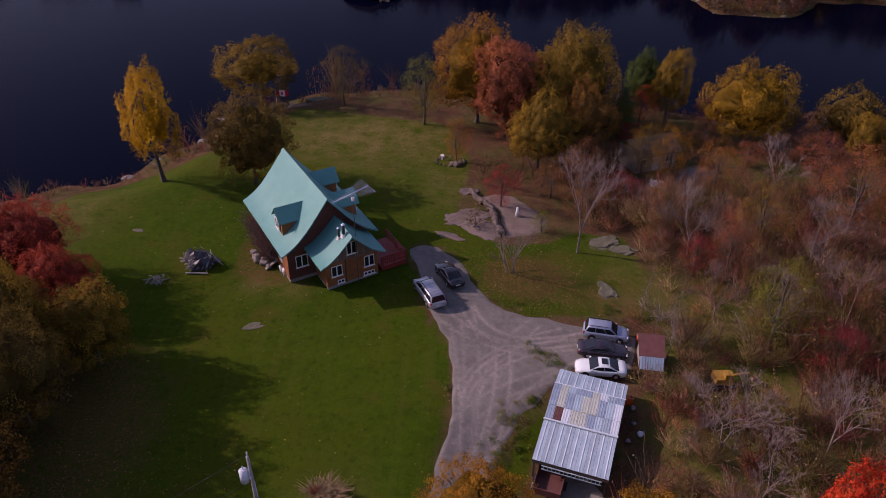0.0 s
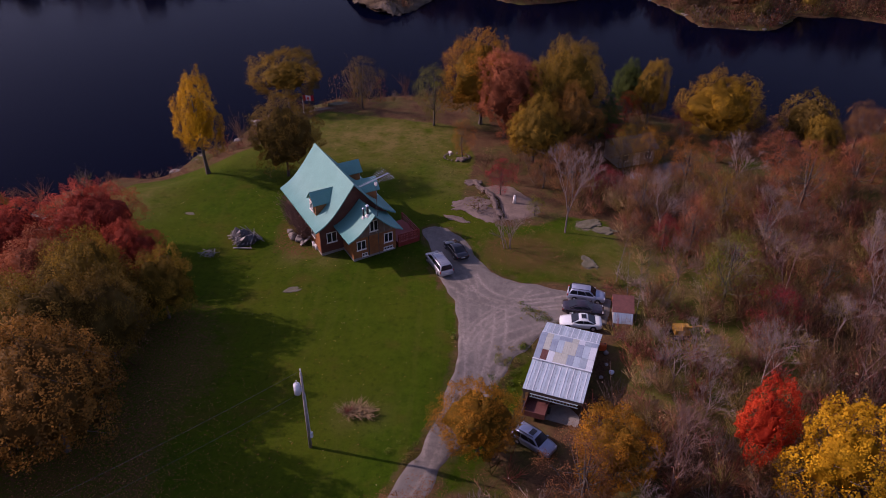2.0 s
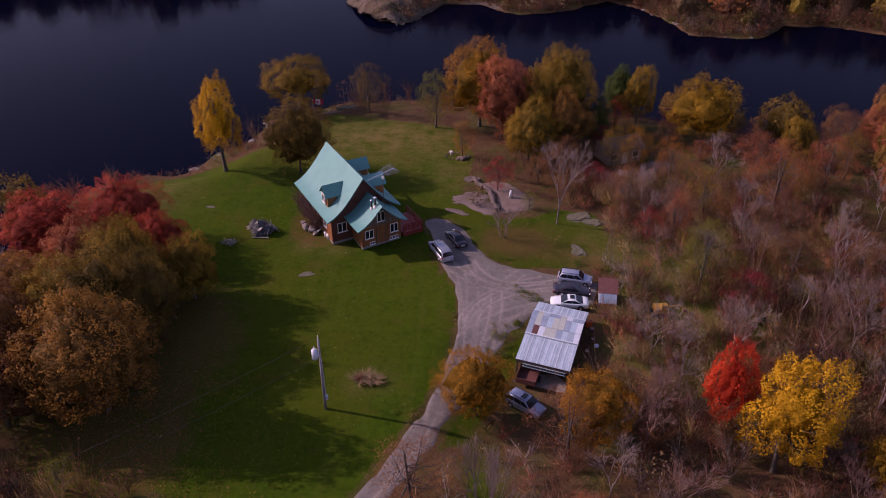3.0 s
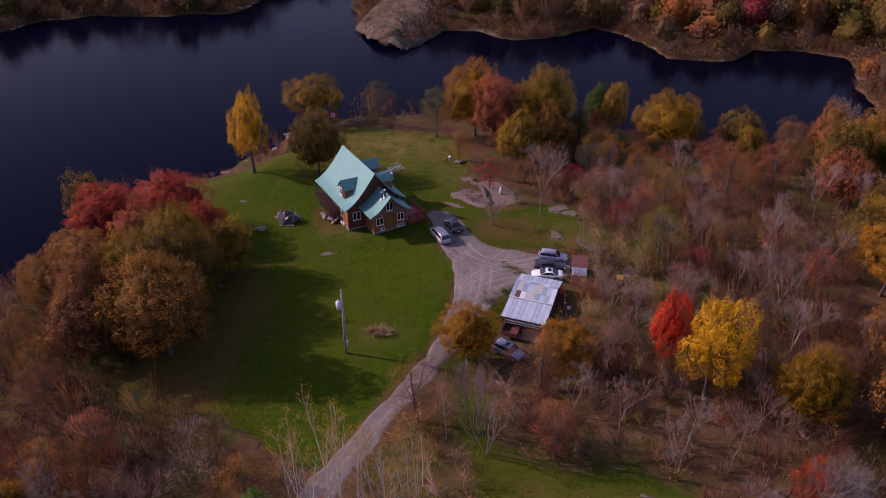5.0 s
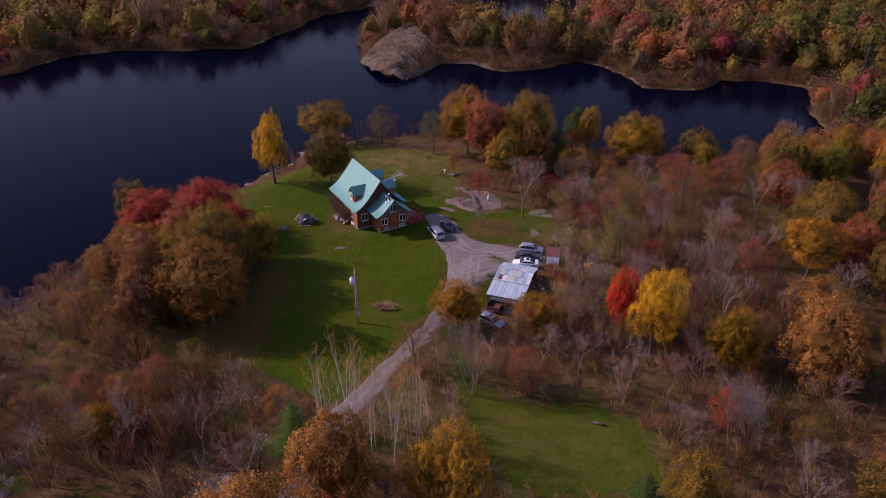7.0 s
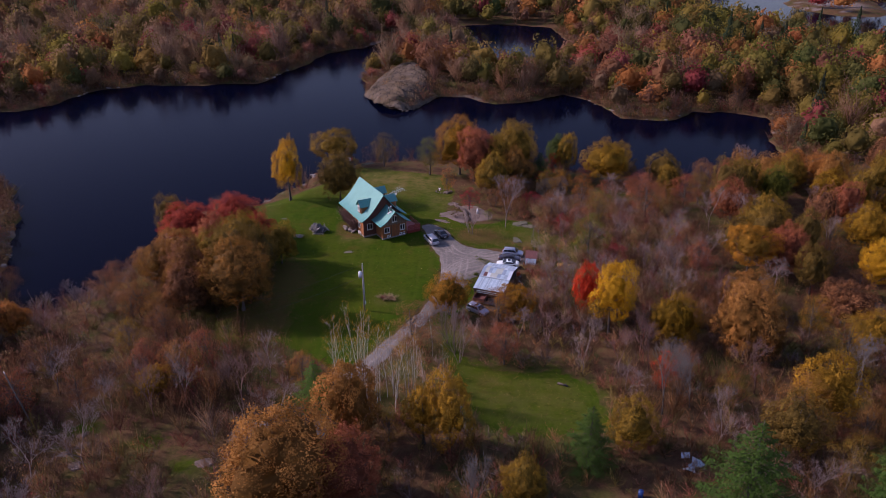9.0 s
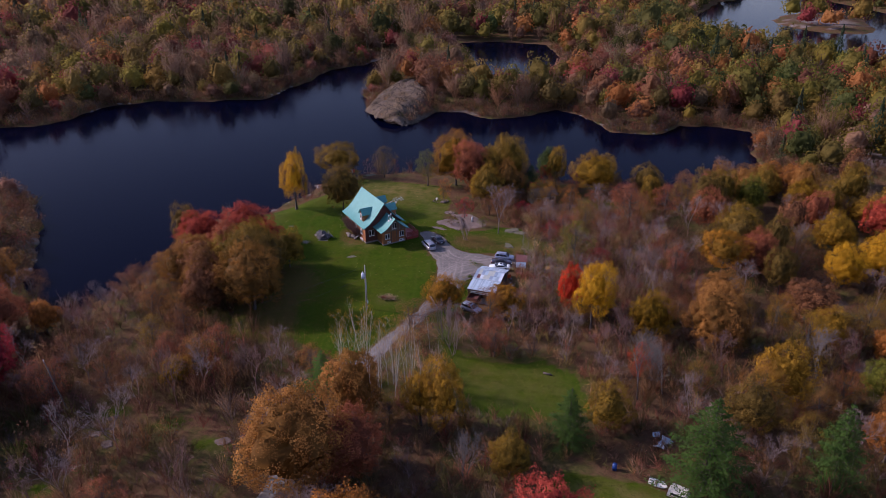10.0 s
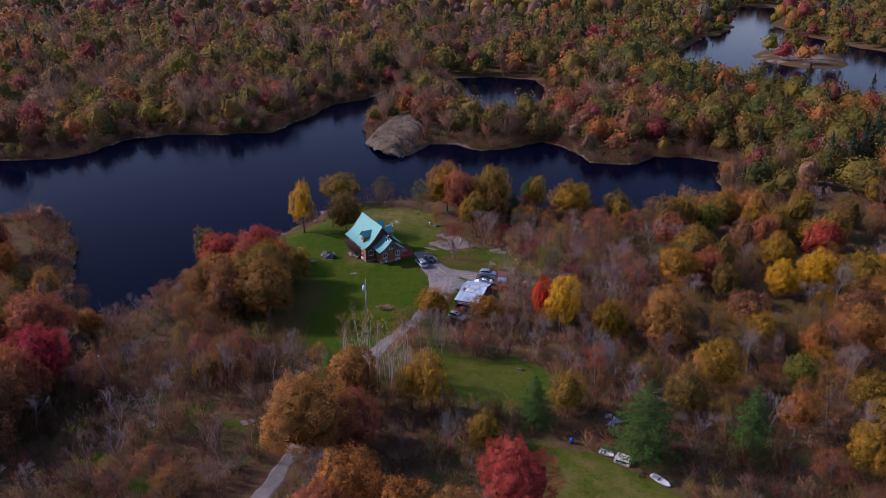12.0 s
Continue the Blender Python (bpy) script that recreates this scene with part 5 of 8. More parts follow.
def puff(seed, n, leaf, cone=False, stray=0.38):
    """A small far-off crown of unit height and radius 0.5."""
    r = np.random.default_rng(seed)
    k = 14
    i = np.arange(k)
    up = 1 - 2 * (i + 0.5) / k
    turn = i * 2.4 + r.uniform(-0.4, 0.4, k)
    c = np.stack([np.cos(turn) * np.sqrt(1 - up ** 2), np.sin(turn) * np.sqrt(1 - up ** 2), up], 1) * r.uniform(0.75, 1.05, (k, 1)) * [0.31, 0.31, 0.31] + [0, 0, 0.55]
    pick = r.integers(0, k, n)
    way = r.normal(0, 1, (n, 3)) + (c[pick] - [0, 0, 0.5]) * 2.6
    way[:, 2] += 0.3
    way /= np.linalg.norm(way, axis=1, keepdims=True)
    pts = c[pick] + way * 0.18 * r.uniform(0.8, 1.08, (n, 1))
    if cone:
        z = r.uniform(0.06, 1.0, n) ** 1.25
        a, q = r.uniform(0, 6.28, n), r.uniform(0.6, 1.05, n)
        tier = 0.85 + 0.15 * np.sin(z * 40)
        pts = np.stack([np.cos(a) * (1 - z) * 0.5 * q * tier, np.sin(a) * (1 - z) * 0.5 * q * tier, z], 1)
        way = np.stack([np.cos(a), np.sin(a), np.full(n, 0.7)], 1)
    lv, lq, soft = cards(pts, way, leaf, r, stray)
    wv, wq = tubes([[0, 0, -0.05, 0.02, 0, 0, 0.6, 0.01]], 3)
    side = wv * [1, 1, 0] + [0, 0, 1e-4]
    side /= np.linalg.norm(side, axis=1, keepdims=True)
    return np.concatenate([lv, wv]), np.concatenate([lq, wq + len(lv)]), np.concatenate([soft, side])


def slivers(p, q, w, r):
    """Thin four-cornered twigs from p to q."""
    d = q - p
    o = np.cross(d, r.normal(0, 1, d.shape))
    o *= w / (np.linalg.norm(o, axis=1, keepdims=True) + 1e-9)
    v = np.stack([p - o, p + o, q + o * 0.4, q - o * 0.4], 1).reshape(-1, 3)
    return v, np.arange(len(v)).reshape(-1, 4)


def twiggy(seed, n, w=0.007, leaves=0):
    """A leafless crown of thin forking twigs, of unit height and radius 0.5."""
    r = np.random.default_rng(seed)
    k = max(4, n // 5)
    a = r.uniform(0, 6.28, k)
    out = r.uniform(0.15, 0.42, k)
    p0 = np.stack([np.zeros(k), np.zeros(k), r.uniform(0.0, 0.35, k)], 1)
    p1 = np.stack([np.cos(a) * out, np.sin(a) * out, p0[:, 2] + r.uniform(0.25, 0.6, k)], 1)
    j = r.integers(0, k, n)
    f = r.uniform(0.25, 1.0, (n, 1))
    s0 = p0[j] + (p1[j] - p0[j]) * f
    s1 = s0 + (p1[j] - p0[j]) * 0.4 + np.stack([r.normal(0, 0.10, n), r.normal(0, 0.10, n), r.uniform(-0.02, 0.22, n)], 1)
    v1, q1 = slivers(p0, p1, w * 2.0, r)
    v2, q2 = slivers(s0, s1, w, r)
    V, Q = [v1, v2], [q1, q2 + len(v1)]
    if leaves:
        lv, lq, _ = cards(s1[r.integers(0, n, leaves)] + r.normal(0, 0.03, (leaves, 3)), r.normal(0, 1, (leaves, 3)), 0.042, r)
        Q.append(lq + len(v1) + len(v2))
        V.append(lv)
    V = np.concatenate(V)
    out = V - [0, 0, 0.35] + r.normal(0, 0.08, V.shape)
    return V, np.concatenate(Q), out / np.linalg.norm(out, axis=1, keepdims=True)


FAR_TONES = np.array([(0.155, 0.120, 0.018), (0.118, 0.094, 0.020), (0.215, 0.082, 0.042), (0.34, 0.140, 0.034), (0.27, 0.180, 0.032), (0.190, 0.126, 0.086),
                      (0.235, 0.135, 0.080), (0.26, 0.050, 0.046), (0.076, 0.090, 0.017), (0.026, 0.054, 0.026), (0.215, 0.168, 0.022)])


def dome(seed, around, rows, n, leaf):
    """A rounded far-off crown: a lumpy leafy mass with sprays standing off it, of unit height and radius 0.5."""
    r = np.random.default_rng(seed)
    k = 24
    i = np.arange(k)
    up = 1 - 1.55 * (i + 0.5) / k
    turn = i * 2.4 + r.uniform(-0.5, 0.5, k)
    hub = np.stack([np.cos(turn) * np.sqrt(1 - up ** 2), np.sin(turn) * np.sqrt(1 - up ** 2), up], 1)
    lift = r.uniform(0.35, 1.4, k)

    def surface(way):
        near = np.clip((way @ hub.T - 0.74) / 0.26, 0, 1) ** 0.7 * lift
        best = near.argmax(1)
        p = way * (0.30 + 0.19 * near.max(1))[:, None] * [1.0, 1.0, 0.95] + [0, 0, 0.52]
        o = 0.45 * way + 0.9 * (way - hub[best] * 0.8)
        return p, o / (np.linalg.norm(o, axis=1, keepdims=True) + 1e-9)

    a, e = np.meshgrid(np.arange(around) / around * 6.2832, np.linspace(-1.15, 1.5, rows))
    a = a + 0.35 * np.sin(e * 5)
    way = np.stack([np.cos(a) * np.cos(e), np.sin(a) * np.cos(e), np.sin(e)], -1).reshape(-1, 3)
    cv, cn = surface(way)
    cv = (cv - [0, 0, 0.52]) * 0.85 + [0, 0, 0.50]
    ids = np.arange(len(way)).reshape(rows, around)
    nxt = np.roll(ids, -1, 1)
    cq = np.stack([ids[:-1], nxt[:-1], nxt[1:], ids[1:]], -1).reshape(-1, 4)
    d = r.normal(0, 1, (n, 3))
    d[:, 2] = np.where(d[:, 2] < -0.5, -d[:, 2], d[:, 2])
    d /= np.linalg.norm(d, axis=1, keepdims=True)
    p, o = surface(d)
    lv, lq, ln = cards((p - [0, 0, 0.52]) * r.uniform(0.86, 1.06, (n, 1)) + [0, 0, 0.52], o, leaf, r, 0.45, 0.80)
    wv, wq = tubes([[0, 0, -0.05, 0.02, 0, 0, 0.4, 0.015]], 3)
    wn = wv * [1, 1, 0] + [0, 0, 1e-4]
    wn /= np.linalg.norm(wn, axis=1, keepdims=True)
    return np.concatenate([cv, lv, wv]), np.concatenate([cq, lq + len(cv), wq + len(cv) + len(lv)]), np.concatenate([cn, ln, wn])




def far_crown(seed, n, leaf, core):
    """The leaves of a lobed crown, of unit height and radius 0.5."""
    return lobed(seed, 1.0, 0.5, n, leaf, low=0.06, lobes=10 + seed % 4, tufts=46, loose=0.06, deep=0.54, core=core)[1][:3]


NEAR_FAR = [far_crown(101 + i, 430, 0.070, (12, 7)) for i in range(4)] + [puff(111, 340, 0.075, True)] + [twiggy(112 + i, 230, 0.0036, 120) for i in range(2)]
MID_FAR = [far_crown(121 + i, 150, 0.105, (9, 6)) for i in range(4)] + [puff(131, 150, 0.11, True)] + [twiggy(132 + i, 110, 0.0075, 60) for i in range(2)]
FARTHEST = [dome(141 + i, 7, 5, 26, 0.16) for i in range(4)] + [puff(151, 50, 0.20, True)] + [dome(152 + i, 7, 5, 26, 0.16) for i in range(2)]


def woods(y0, y1, pitch, wmin, wmax, seed):
    r = np.random.default_rng(seed)
    ys = np.arange(y0, y1, pitch)
    out = []
    for y in ys:
        half = 0.60 * (y + 101) * 1.0 + 25
        xs = np.arange(-half, half, pitch)
        out.append(np.stack([xs + r.uniform(-0.45, 0.45, len(xs)) * pitch, np.full(len(xs), y) + r.uniform(-0.45, 0.45, len(xs)) * pitch], 1))
    p = np.concatenate(out)
    d = shore(p[:, 0], p[:, 1])
    bare_rock = np.exp(-(((p[:, 0] + 24) / 10) ** 2 + ((p[:, 1] - 190) / 24) ** 2)) > 0.35
    keep = (d > 1.2) & ~bare_rock & ~((away(NE_ISLAND, p[:, 0], p[:, 1]) < 8) & ((r.random(len(p)) < 0.6) | (away(NE_ISLAND, p[:, 0], p[:, 1]) > -7)))
    keep &= (d > 5) | (r.random(len(p)) < 0.85)
    keep &= ~((p[:, 1] < 130) & (p[:, 0] > -80) & (p[:, 0] < 150) & (p[:, 1] < 112))
    p, d = p[keep], d[keep]
    z = ground_height(p[:, 0], p[:, 1], d)
    n = len(p)
    patch = wobble(p[:, 0], p[:, 1], 30.0, 5.0) + r.normal(0, 0.5, n)
    east = step(p[:, 0], 20, 120)
    west_mix, east_mix = np.array([17, 12, 8, 6, 6, 21, 16, 3, 5, 4, 7]), np.array([26, 9, 5, 10, 9, 3, 3, 6, 18, 8, 17])
    k = np.where(r.random(n) < east, r.choice(11, n, p=east_mix / east_mix.sum()), r.choice(11, n, p=west_mix / west_mix.sum()))
    by_lake = (p[:, 1] < 285) & (p[:, 0] < 115) & (d < 42) & (r.random(n) < 0.62)
    lake_mix = np.array([15, 10, 15, 6, 6, 18, 12, 9, 4, 3, 8])
    k = np.where(by_lake, r.choice(11, n, p=lake_mix / lake_mix.sum()), k)
    greener = ~by_lake & (r.random(n) < 0.10 + 0.25 * east) & (patch > 0.1)
    k = np.where(greener, r.choice([0, 1, 8, 10, 0, 9], n), k)
    stark = (r.random(n) < 0.45 * (1 - east)) & (patch < -0.1)
    k = np.where(stark, r.choice([5, 6, 5, 2], n), k)
    tone = (FAR_TONES[k] * (0.80 + 0.12 * east[:, None]) + np.array([0.145, 0.086, 0.046]) * (0.24 - 0.12 * east[:, None]) + np.array([0.006, 0.006, 0.007])) * r.uniform(0.75, 1.25, (n, 1)) * (1 + r.normal(0, 0.06, (n, 3)))
    shape = np.where(k == 9, 4, np.where((k == 5) | ((k == 6) & (r.random(n) < 0.5)), r.integers(5, 7, n), r.integers(0, 4, n)))
    width = r.triangular(wmin * 0.7, wmin, wmax * 1.12, n) * np.where(d < 9, 0.66, np.where((d < 26) & (p[:, 0] > 100), 0.9, 1.0)) * np.where(shape == 4, 0.75, 1.0)
    height = width * np.where(shape == 4, r.uniform(1.6, 2.3, n), r.uniform(0.85, 1.3, n))
    rows = np.c_[p, z - 0.2, r.uniform(0, 6.28, n), width, height, shape, np.clip(tone, 0.004, 1)]
    return rows[~((p[:, 1] < 128) & (np.abs(p[:, 0] + 5) < 50))]


joined("lakeside_woods", NEAR_FAR, woods(92, 330, 7.4, 8.6, 14.0, 1), "mixed autumn woods in rust, gold, olive and grey along the far shore", "woods", "tinted_far")
joined("middle_woods", MID_FAR, woods(330, 620, 10.0, 11.5, 17.5, 2), "dense autumn woods beyond the lake", "woods", "tinted_far")
joined("distant_woods", FARTHEST, woods(620, 1300, 16.5, 15.0, 23.0, 3), "distant autumn forest to the horizon", "woods", "tinted_far")


BRUSH_TONES = np.array([(0.175, 0.085, 0.052), (0.205, 0.122, 0.066), (0.240, 0.158, 0.076), (0.112, 0.097, 0.030), (0.205, 0.058, 0.043), (0.165, 0.122, 0.104), (0.230, 0.110, 0.042)])


def brush_rows(x, y, d, r, small, large, low, high, stark):
    n = len(x)
    k = r.choice(7, n, p=[0.28, 0.20, 0.12, 0.11, 0.08, 0.13, 0.08])
    tone = BRUSH_TONES[k] * r.uniform(0.7, 1.3, (n, 1))
    w = r.uniform(small, large, n)
    shape = np.where(r.random(n) < stark, r.integers(3, 6, n), r.integers(0, 3, n))
    return np.c_[x, y, ground_height(x, y, d) - 0.1, r.uniform(0, 6.28, n), w, w * r.uniform(low, high, n), shape, tone]


def brush_spots(n, seed, gap, patchy):
    """Places for brush on the near land, clear of lawn, lane and things."""
    r = np.random.default_rng(seed)
    y = r.uniform(-40, 118, n)
    half = 0.60 * (y + 101) + 22
    x = r.uniform(-1, 1, n) * half
    d = shore(x, y)
    lawn = np.minimum(away(LAWN, x, y), np.minimum(away(LAWN_SOUTH, x, y), away(LAWN_EAST, x, y)))
    keep = (d > 0.3) & (lawn > gap) & (away(DRIVE, x, y) > 0.9 + gap)
    keep &= ~((y > 88) & (x > -60) & (x < 48) & (d > 9))
    for a, b, c in KEEP_CLEAR + GRASS_SPOTS:
        keep &= np.hypot(x - a, y - b) > c * 0.8
    keep &= wobble(x, y, 8.0, 1.5) + r.normal(0, 0.4, n) > patchy
    return x[keep], y[keep], d[keep], r


BRUSH = [puff(201 + i, 74, 0.085, stray=0.6) for i in range(3)] + [twiggy(211 + i, 40, 0.006, 26) for i in range(3)]
x, y, d, r = brush_spots(5000, 9, 0.3, -0.45)
joined("brush", BRUSH, brush_rows(x, y, d, r, 1.0, 3.0, 0.5, 1.0, 0.55), "low brown and russet brush among dry grass", "brush")
SAPLINGS = [puff(221 + i, 100, 0.07, stray=0.6) for i in range(3)] + [twiggy(231 + i, 84, 0.0042, 30) for i in range(3)]
x, y, d, r = brush_spots(2600, 12, 2.0, -0.1)
x2, y2, d2, r2 = brush_spots(4200, 13, 1.2, -0.6)
near = ((x2 > 3) & (x2 < 44) & (y2 > 10) & (y2 < 66)) | ((x2 < -18) & (x2 > -66) & (y2 < 24))
near &= r2.random(len(x2)) < 0.75
x, y, d = np.r_[x, x2[near]], np.r_[y, y2[near]], np.r_[d, d2[near]]
joined("saplings", SAPLINGS, brush_rows(x, y, d, r, 1.8, 3.8, 1.1, 1.9, 0.84), "bare and thinly leaved saplings in the scrub", "saplings")
r = np.random.default_rng(15)
x, y = r.uniform(-200, 190, 90000), r.uniform(44, 330, 90000)
d = shore(x, y)
keep = (d > -0.2) & (d < 9) & ((y > 120) | (x < -78) | (x > 62) & (y > 75)) & (np.abs(x) < 0.6 * (y + 101) + 20) & ~((np.hypot((x + 24) / 10, (y - 190) / 24) < 0.9) & (r.random(len(x)) < 0.85))
near = (d > 0.4) & (d < 7) & (y > 75) & (y < 120) & (x > -60) & (x <= 62) & (away(LAWN, x, y) > 0.3) & (r.random(len(x)) < 0.7)
joined("bank_brush", BRUSH, brush_rows(x[near], y[near], d[near], r, 0.8, 2.0, 0.5, 1.0, 0.6), "low russet bushes and dry weeds on the lake bank", "brush")
FAR_BRUSH = [puff(241 + i, 42, 0.11, stray=0.6) for i in range(3)] + [twiggy(245 + i, 20, 0.009, 16) for i in range(3)]
joined("shore_brush", FAR_BRUSH, brush_rows(x[keep], y[keep], d[keep], r, 1.6, 4.2, 0.6, 1.2, 0.45), "rust and brown bushes along the shore", "brush")
WEEDS = [puff(261 + i, 40, 0.16, stray=0.7) for i in range(3)]
r = np.random.default_rng(17)
spots = np.concatenate([r.normal((cx, cy), s, (n, 2)) for cx, cy, s, n in ((6.0, 51.1, 0.6, 26), (2.9, 44.2, 0.5, 22), (6.9, 49.8, 0.5, 16), (1.6, 41.4, 0.6, 22), (3.6, 42.0, 0.6, 20), (-2.0, 47, 0.4, 8), (4.9, 46.0, 0.5, 18), (12.6, 57.2, 1.0, 20), (-5.4, 33, 0.7, 14))])
x, y = spots.T
n = len(x)
w = r.uniform(0.3, 0.9, n)
tone = np.array([(0.065, 0.115, 0.014), (0.11, 0.14, 0.02), (0.17, 0.14, 0.04)])[r.integers(0, 3, n)]
joined("weeds", WEEDS, np.c_[x, y, ground_height(x, y) + 0.02, r.uniform(0, 6.28, n), w, w * r.uniform(0.25, 0.5, n), r.integers(0, 3, n), tone], "green weeds growing through the gravel's edge", "weeds")
# dense thickets east of the yard and in the scrub below the lawn
THICKET = [twiggy(271 + i, 118, 0.0029, 34) for i in range(4)]
SCRUB = [twiggy(281 + i, 70, 0.0042, 34) for i in range(4)]
r = np.random.default_rng(23)


def thicket(name, templates, count, west, east, south, north, small, large, tones, label):
    x, y = r.uniform(west, east, count), r.uniform(south, north, count)
    d = shore(x, y)
    lawn = np.minimum(np.minimum(away(LAWN, x, y), away(LAWN_EAST, x, y)), away(LAWN_SOUTH, x, y))
    keep = (d > 0.5) & (lawn > 0.6) & (away(DRIVE, x, y) > 1.2) & (np.hypot(x - 9, y - 43) > 5.8) & (np.hypot(x - 14.8, y - 50.2) > 2.2) & (np.hypot(x - 5, y - 73) > 5.5) & (np.hypot((x - 22) / 1.4, y - 47.6) > 2.6)
    keep &= (np.abs(x) < 0.6 * (y + 101) + 22) & (np.hypot(x + 32, y - 25.5) > 5.0) & (np.hypot(x - 31, y + 11) > 4.0) & (np.hypot(x - 35, y + 17) > 3.5)
    for cx, cy, size in GRASS_SPOTS:
        keep &= (np.hypot((x - cx) / size, (y - cy) / (0.7 * size)) > 0.8) | (r.random(count) < 0.15)
    dry_patch = np.hypot((x - 19) / 6.5, (y - 57) / 8) < 1
    keep &= ~(dry_patch & (r.random(count) < 0.5))
    x, y, dry_patch = x[keep], y[keep], dry_patch[keep]
    n = len(x)
    tone = np.array(tones)[r.integers(0, len(tones), n)] * r.uniform(0.75, 1.3, (n, 1))
    w = r.uniform(small, large, n)
    h = w * r.uniform(0.6, 1.1, n) * np.where(dry_patch, 0.6, 1.0)
    return joined(name, templates, np.c_[x, y, ground_height(x, y) - 0.1, r.uniform(0, 6.28, n), w, h, r.integers(0, 4, n), tone], label, "thicket")


thicket("thicket", THICKET, 1350, 12.5, 48, 28, 80, 2.0, 3.8, [(0.37, 0.205, 0.13), (0.40, 0.17, 0.09), (0.33, 0.245, 0.215), (0.40, 0.28, 0.145), (0.32, 0.105, 0.09), (0.30, 0.23, 0.07)], "dense grey-brown thicket of twigs and thin russet leaves")
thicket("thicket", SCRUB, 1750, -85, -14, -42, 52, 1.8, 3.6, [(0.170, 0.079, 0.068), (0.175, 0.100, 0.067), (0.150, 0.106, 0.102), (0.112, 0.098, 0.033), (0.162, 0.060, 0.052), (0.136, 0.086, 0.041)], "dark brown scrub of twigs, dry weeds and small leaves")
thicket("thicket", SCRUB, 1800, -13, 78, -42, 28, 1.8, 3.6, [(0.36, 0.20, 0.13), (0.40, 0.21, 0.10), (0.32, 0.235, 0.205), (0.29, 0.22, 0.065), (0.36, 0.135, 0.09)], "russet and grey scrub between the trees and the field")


# ---------------------------------------------------------------- the house
HOUSE_Z = 2.95
house = empty("house", pose(-13.415, 61.95, HOUSE_Z, 0, 0, 31.3))
tagged(house, "cedar-clad house with a steep teal metal roof and small dormers", "house")
RIDGE, EAVE, HALF, LENGTH = 8.5, 3.72, 4.9, 11.85


def slope(s, ridge, eave, sag):
    """Height of a bell-cast roof at s, 0 at the ridge and 1 at the eave."""
    return ridge + (eave - ridge) * s - sag * math.sin(math.pi * min(1.0, s ** 1.25))


def roof_side(sign, y0, y1, half, ridge, eave, sag, centre=0.0, thick=0.16):
    rows = []
    for i in range(29):
        s = i / 28
        rows.append([(centre + sign * half * s, y, slope(s, ridge, eave, sag)) for y in (y0, (y0 + y1) / 2, y1)])
    return sheet_bm(rows, thick)


roof = part("roof", roof_side(-1, 0, LENGTH, HALF, RIDGE, EAVE, 0.62), "teal_roof", house, "teal standing-seam metal roof slope")
part("roof", roof_side(1, 0, LENGTH, HALF, RIDGE, EAVE, 0.62), "teal_roof", house, "teal standing-seam metal roof slope")
part("ridge_cap", prism_bm([(-0.22, -0.18), (0, 0.05), (0.22, -0.18), (0, -0.03)], LENGTH + 0.04, pose(0, -0.02, RIDGE + 0.03)), "teal_roof", house)


def gable_outline(half, ridge, eave, sag, base, left, right, centre=0.0):
    """Wall outline under a bell-cast roof, set in from the eaves by left and right."""
    def side(inset):
        reach = [(half - inset) * i / 8 for i in range(9)]
        return [(x, slope(x / half, ridge, eave, sag) - 0.2) for x in reach]

    pts = [(centre - half + left, base)] + [(centre - x, z) for x, z in reversed(side(left))]
    return pts + [(centre + x, z) for x, z in side(right)[1:]] + [(centre + half - right, base)]


main_shape = gable_outline(HALF, RIDGE, EAVE, 0.62, 0.35, 0.75, 0.75)
part("wall", prism_bm(main_shape, 0.2, pose(0, 0.85, 0)), "red_cedar", house, "dark red-brown boarded gable wall")
part("wall", prism_bm(main_shape, 0.2, pose(0, 10.85, 0)), "cedar", house, "stained cedar gable wall")
for x in (-4.15, 3.95):
    part("wall", box_bm(x, x + 0.2, 1.05, 10.85, 0.35, 3.95), "cedar", house, "stained cedar side wall")
part("foundation", box_bm(-4.1, 4.1, 0.9, 11.0, -0.5, 0.35), "concrete", house, "pale concrete foundation")

W0, W1, WC, WHALF, WRIDGE, WEAVE = -3.4, 0.95, 0.82, 3.28, 6.1, 3.53
for sign in (-1, 1):
    part("wing_roof", roof_side(sign, W0, W1, WHALF, WRIDGE, WEAVE, 0.34, WC, 0.14), "teal_roof", house, "teal metal roof slope of the front wing")
part("ridge_cap", prism_bm([(-0.2, -0.17), (0, 0.05), (0.2, -0.17), (0, -0.03)], W1 - W0, pose(WC, W0 - 0.02, WRIDGE + 0.03)), "teal_roof", house)
WL, WR = 1.0, 0.3
wing_shape = gable_outline(WHALF, WRIDGE, WEAVE, 0.34, 0.35, WL, WR, WC)
WY = -2.0
part("wing_wall", prism_bm(wing_shape, 0.18, pose(0, WY, 0)), "cedar", house, "stained cedar gable wall of the wing")
for x in (WC - WHALF + WL, WC + WHALF - WR - 0.18):
    part("wing_wall", box_bm(x, x + 0.18, WY + 0.18, 0.85, 0.35, 3.45), "cedar", house, "stained cedar side wall of the wing")
part("foundation", box_bm(WC - WHALF + WL + 0.04, WC + WHALF - WR - 0.04, WY + 0.03, 0.9, -0.5, 0.35), "concrete", house, "pale concrete foundation")
gable = part("gable_panel", prism_bm(gable_outline(WHALF, WRIDGE, WEAVE, 0.34, 3.03, WL + 0.1, WR + 0.25, WC), 0.03, pose(0, WY - 0.034, 0)), "dark_cedar", house, "weathered grey cedar panel under the gable")
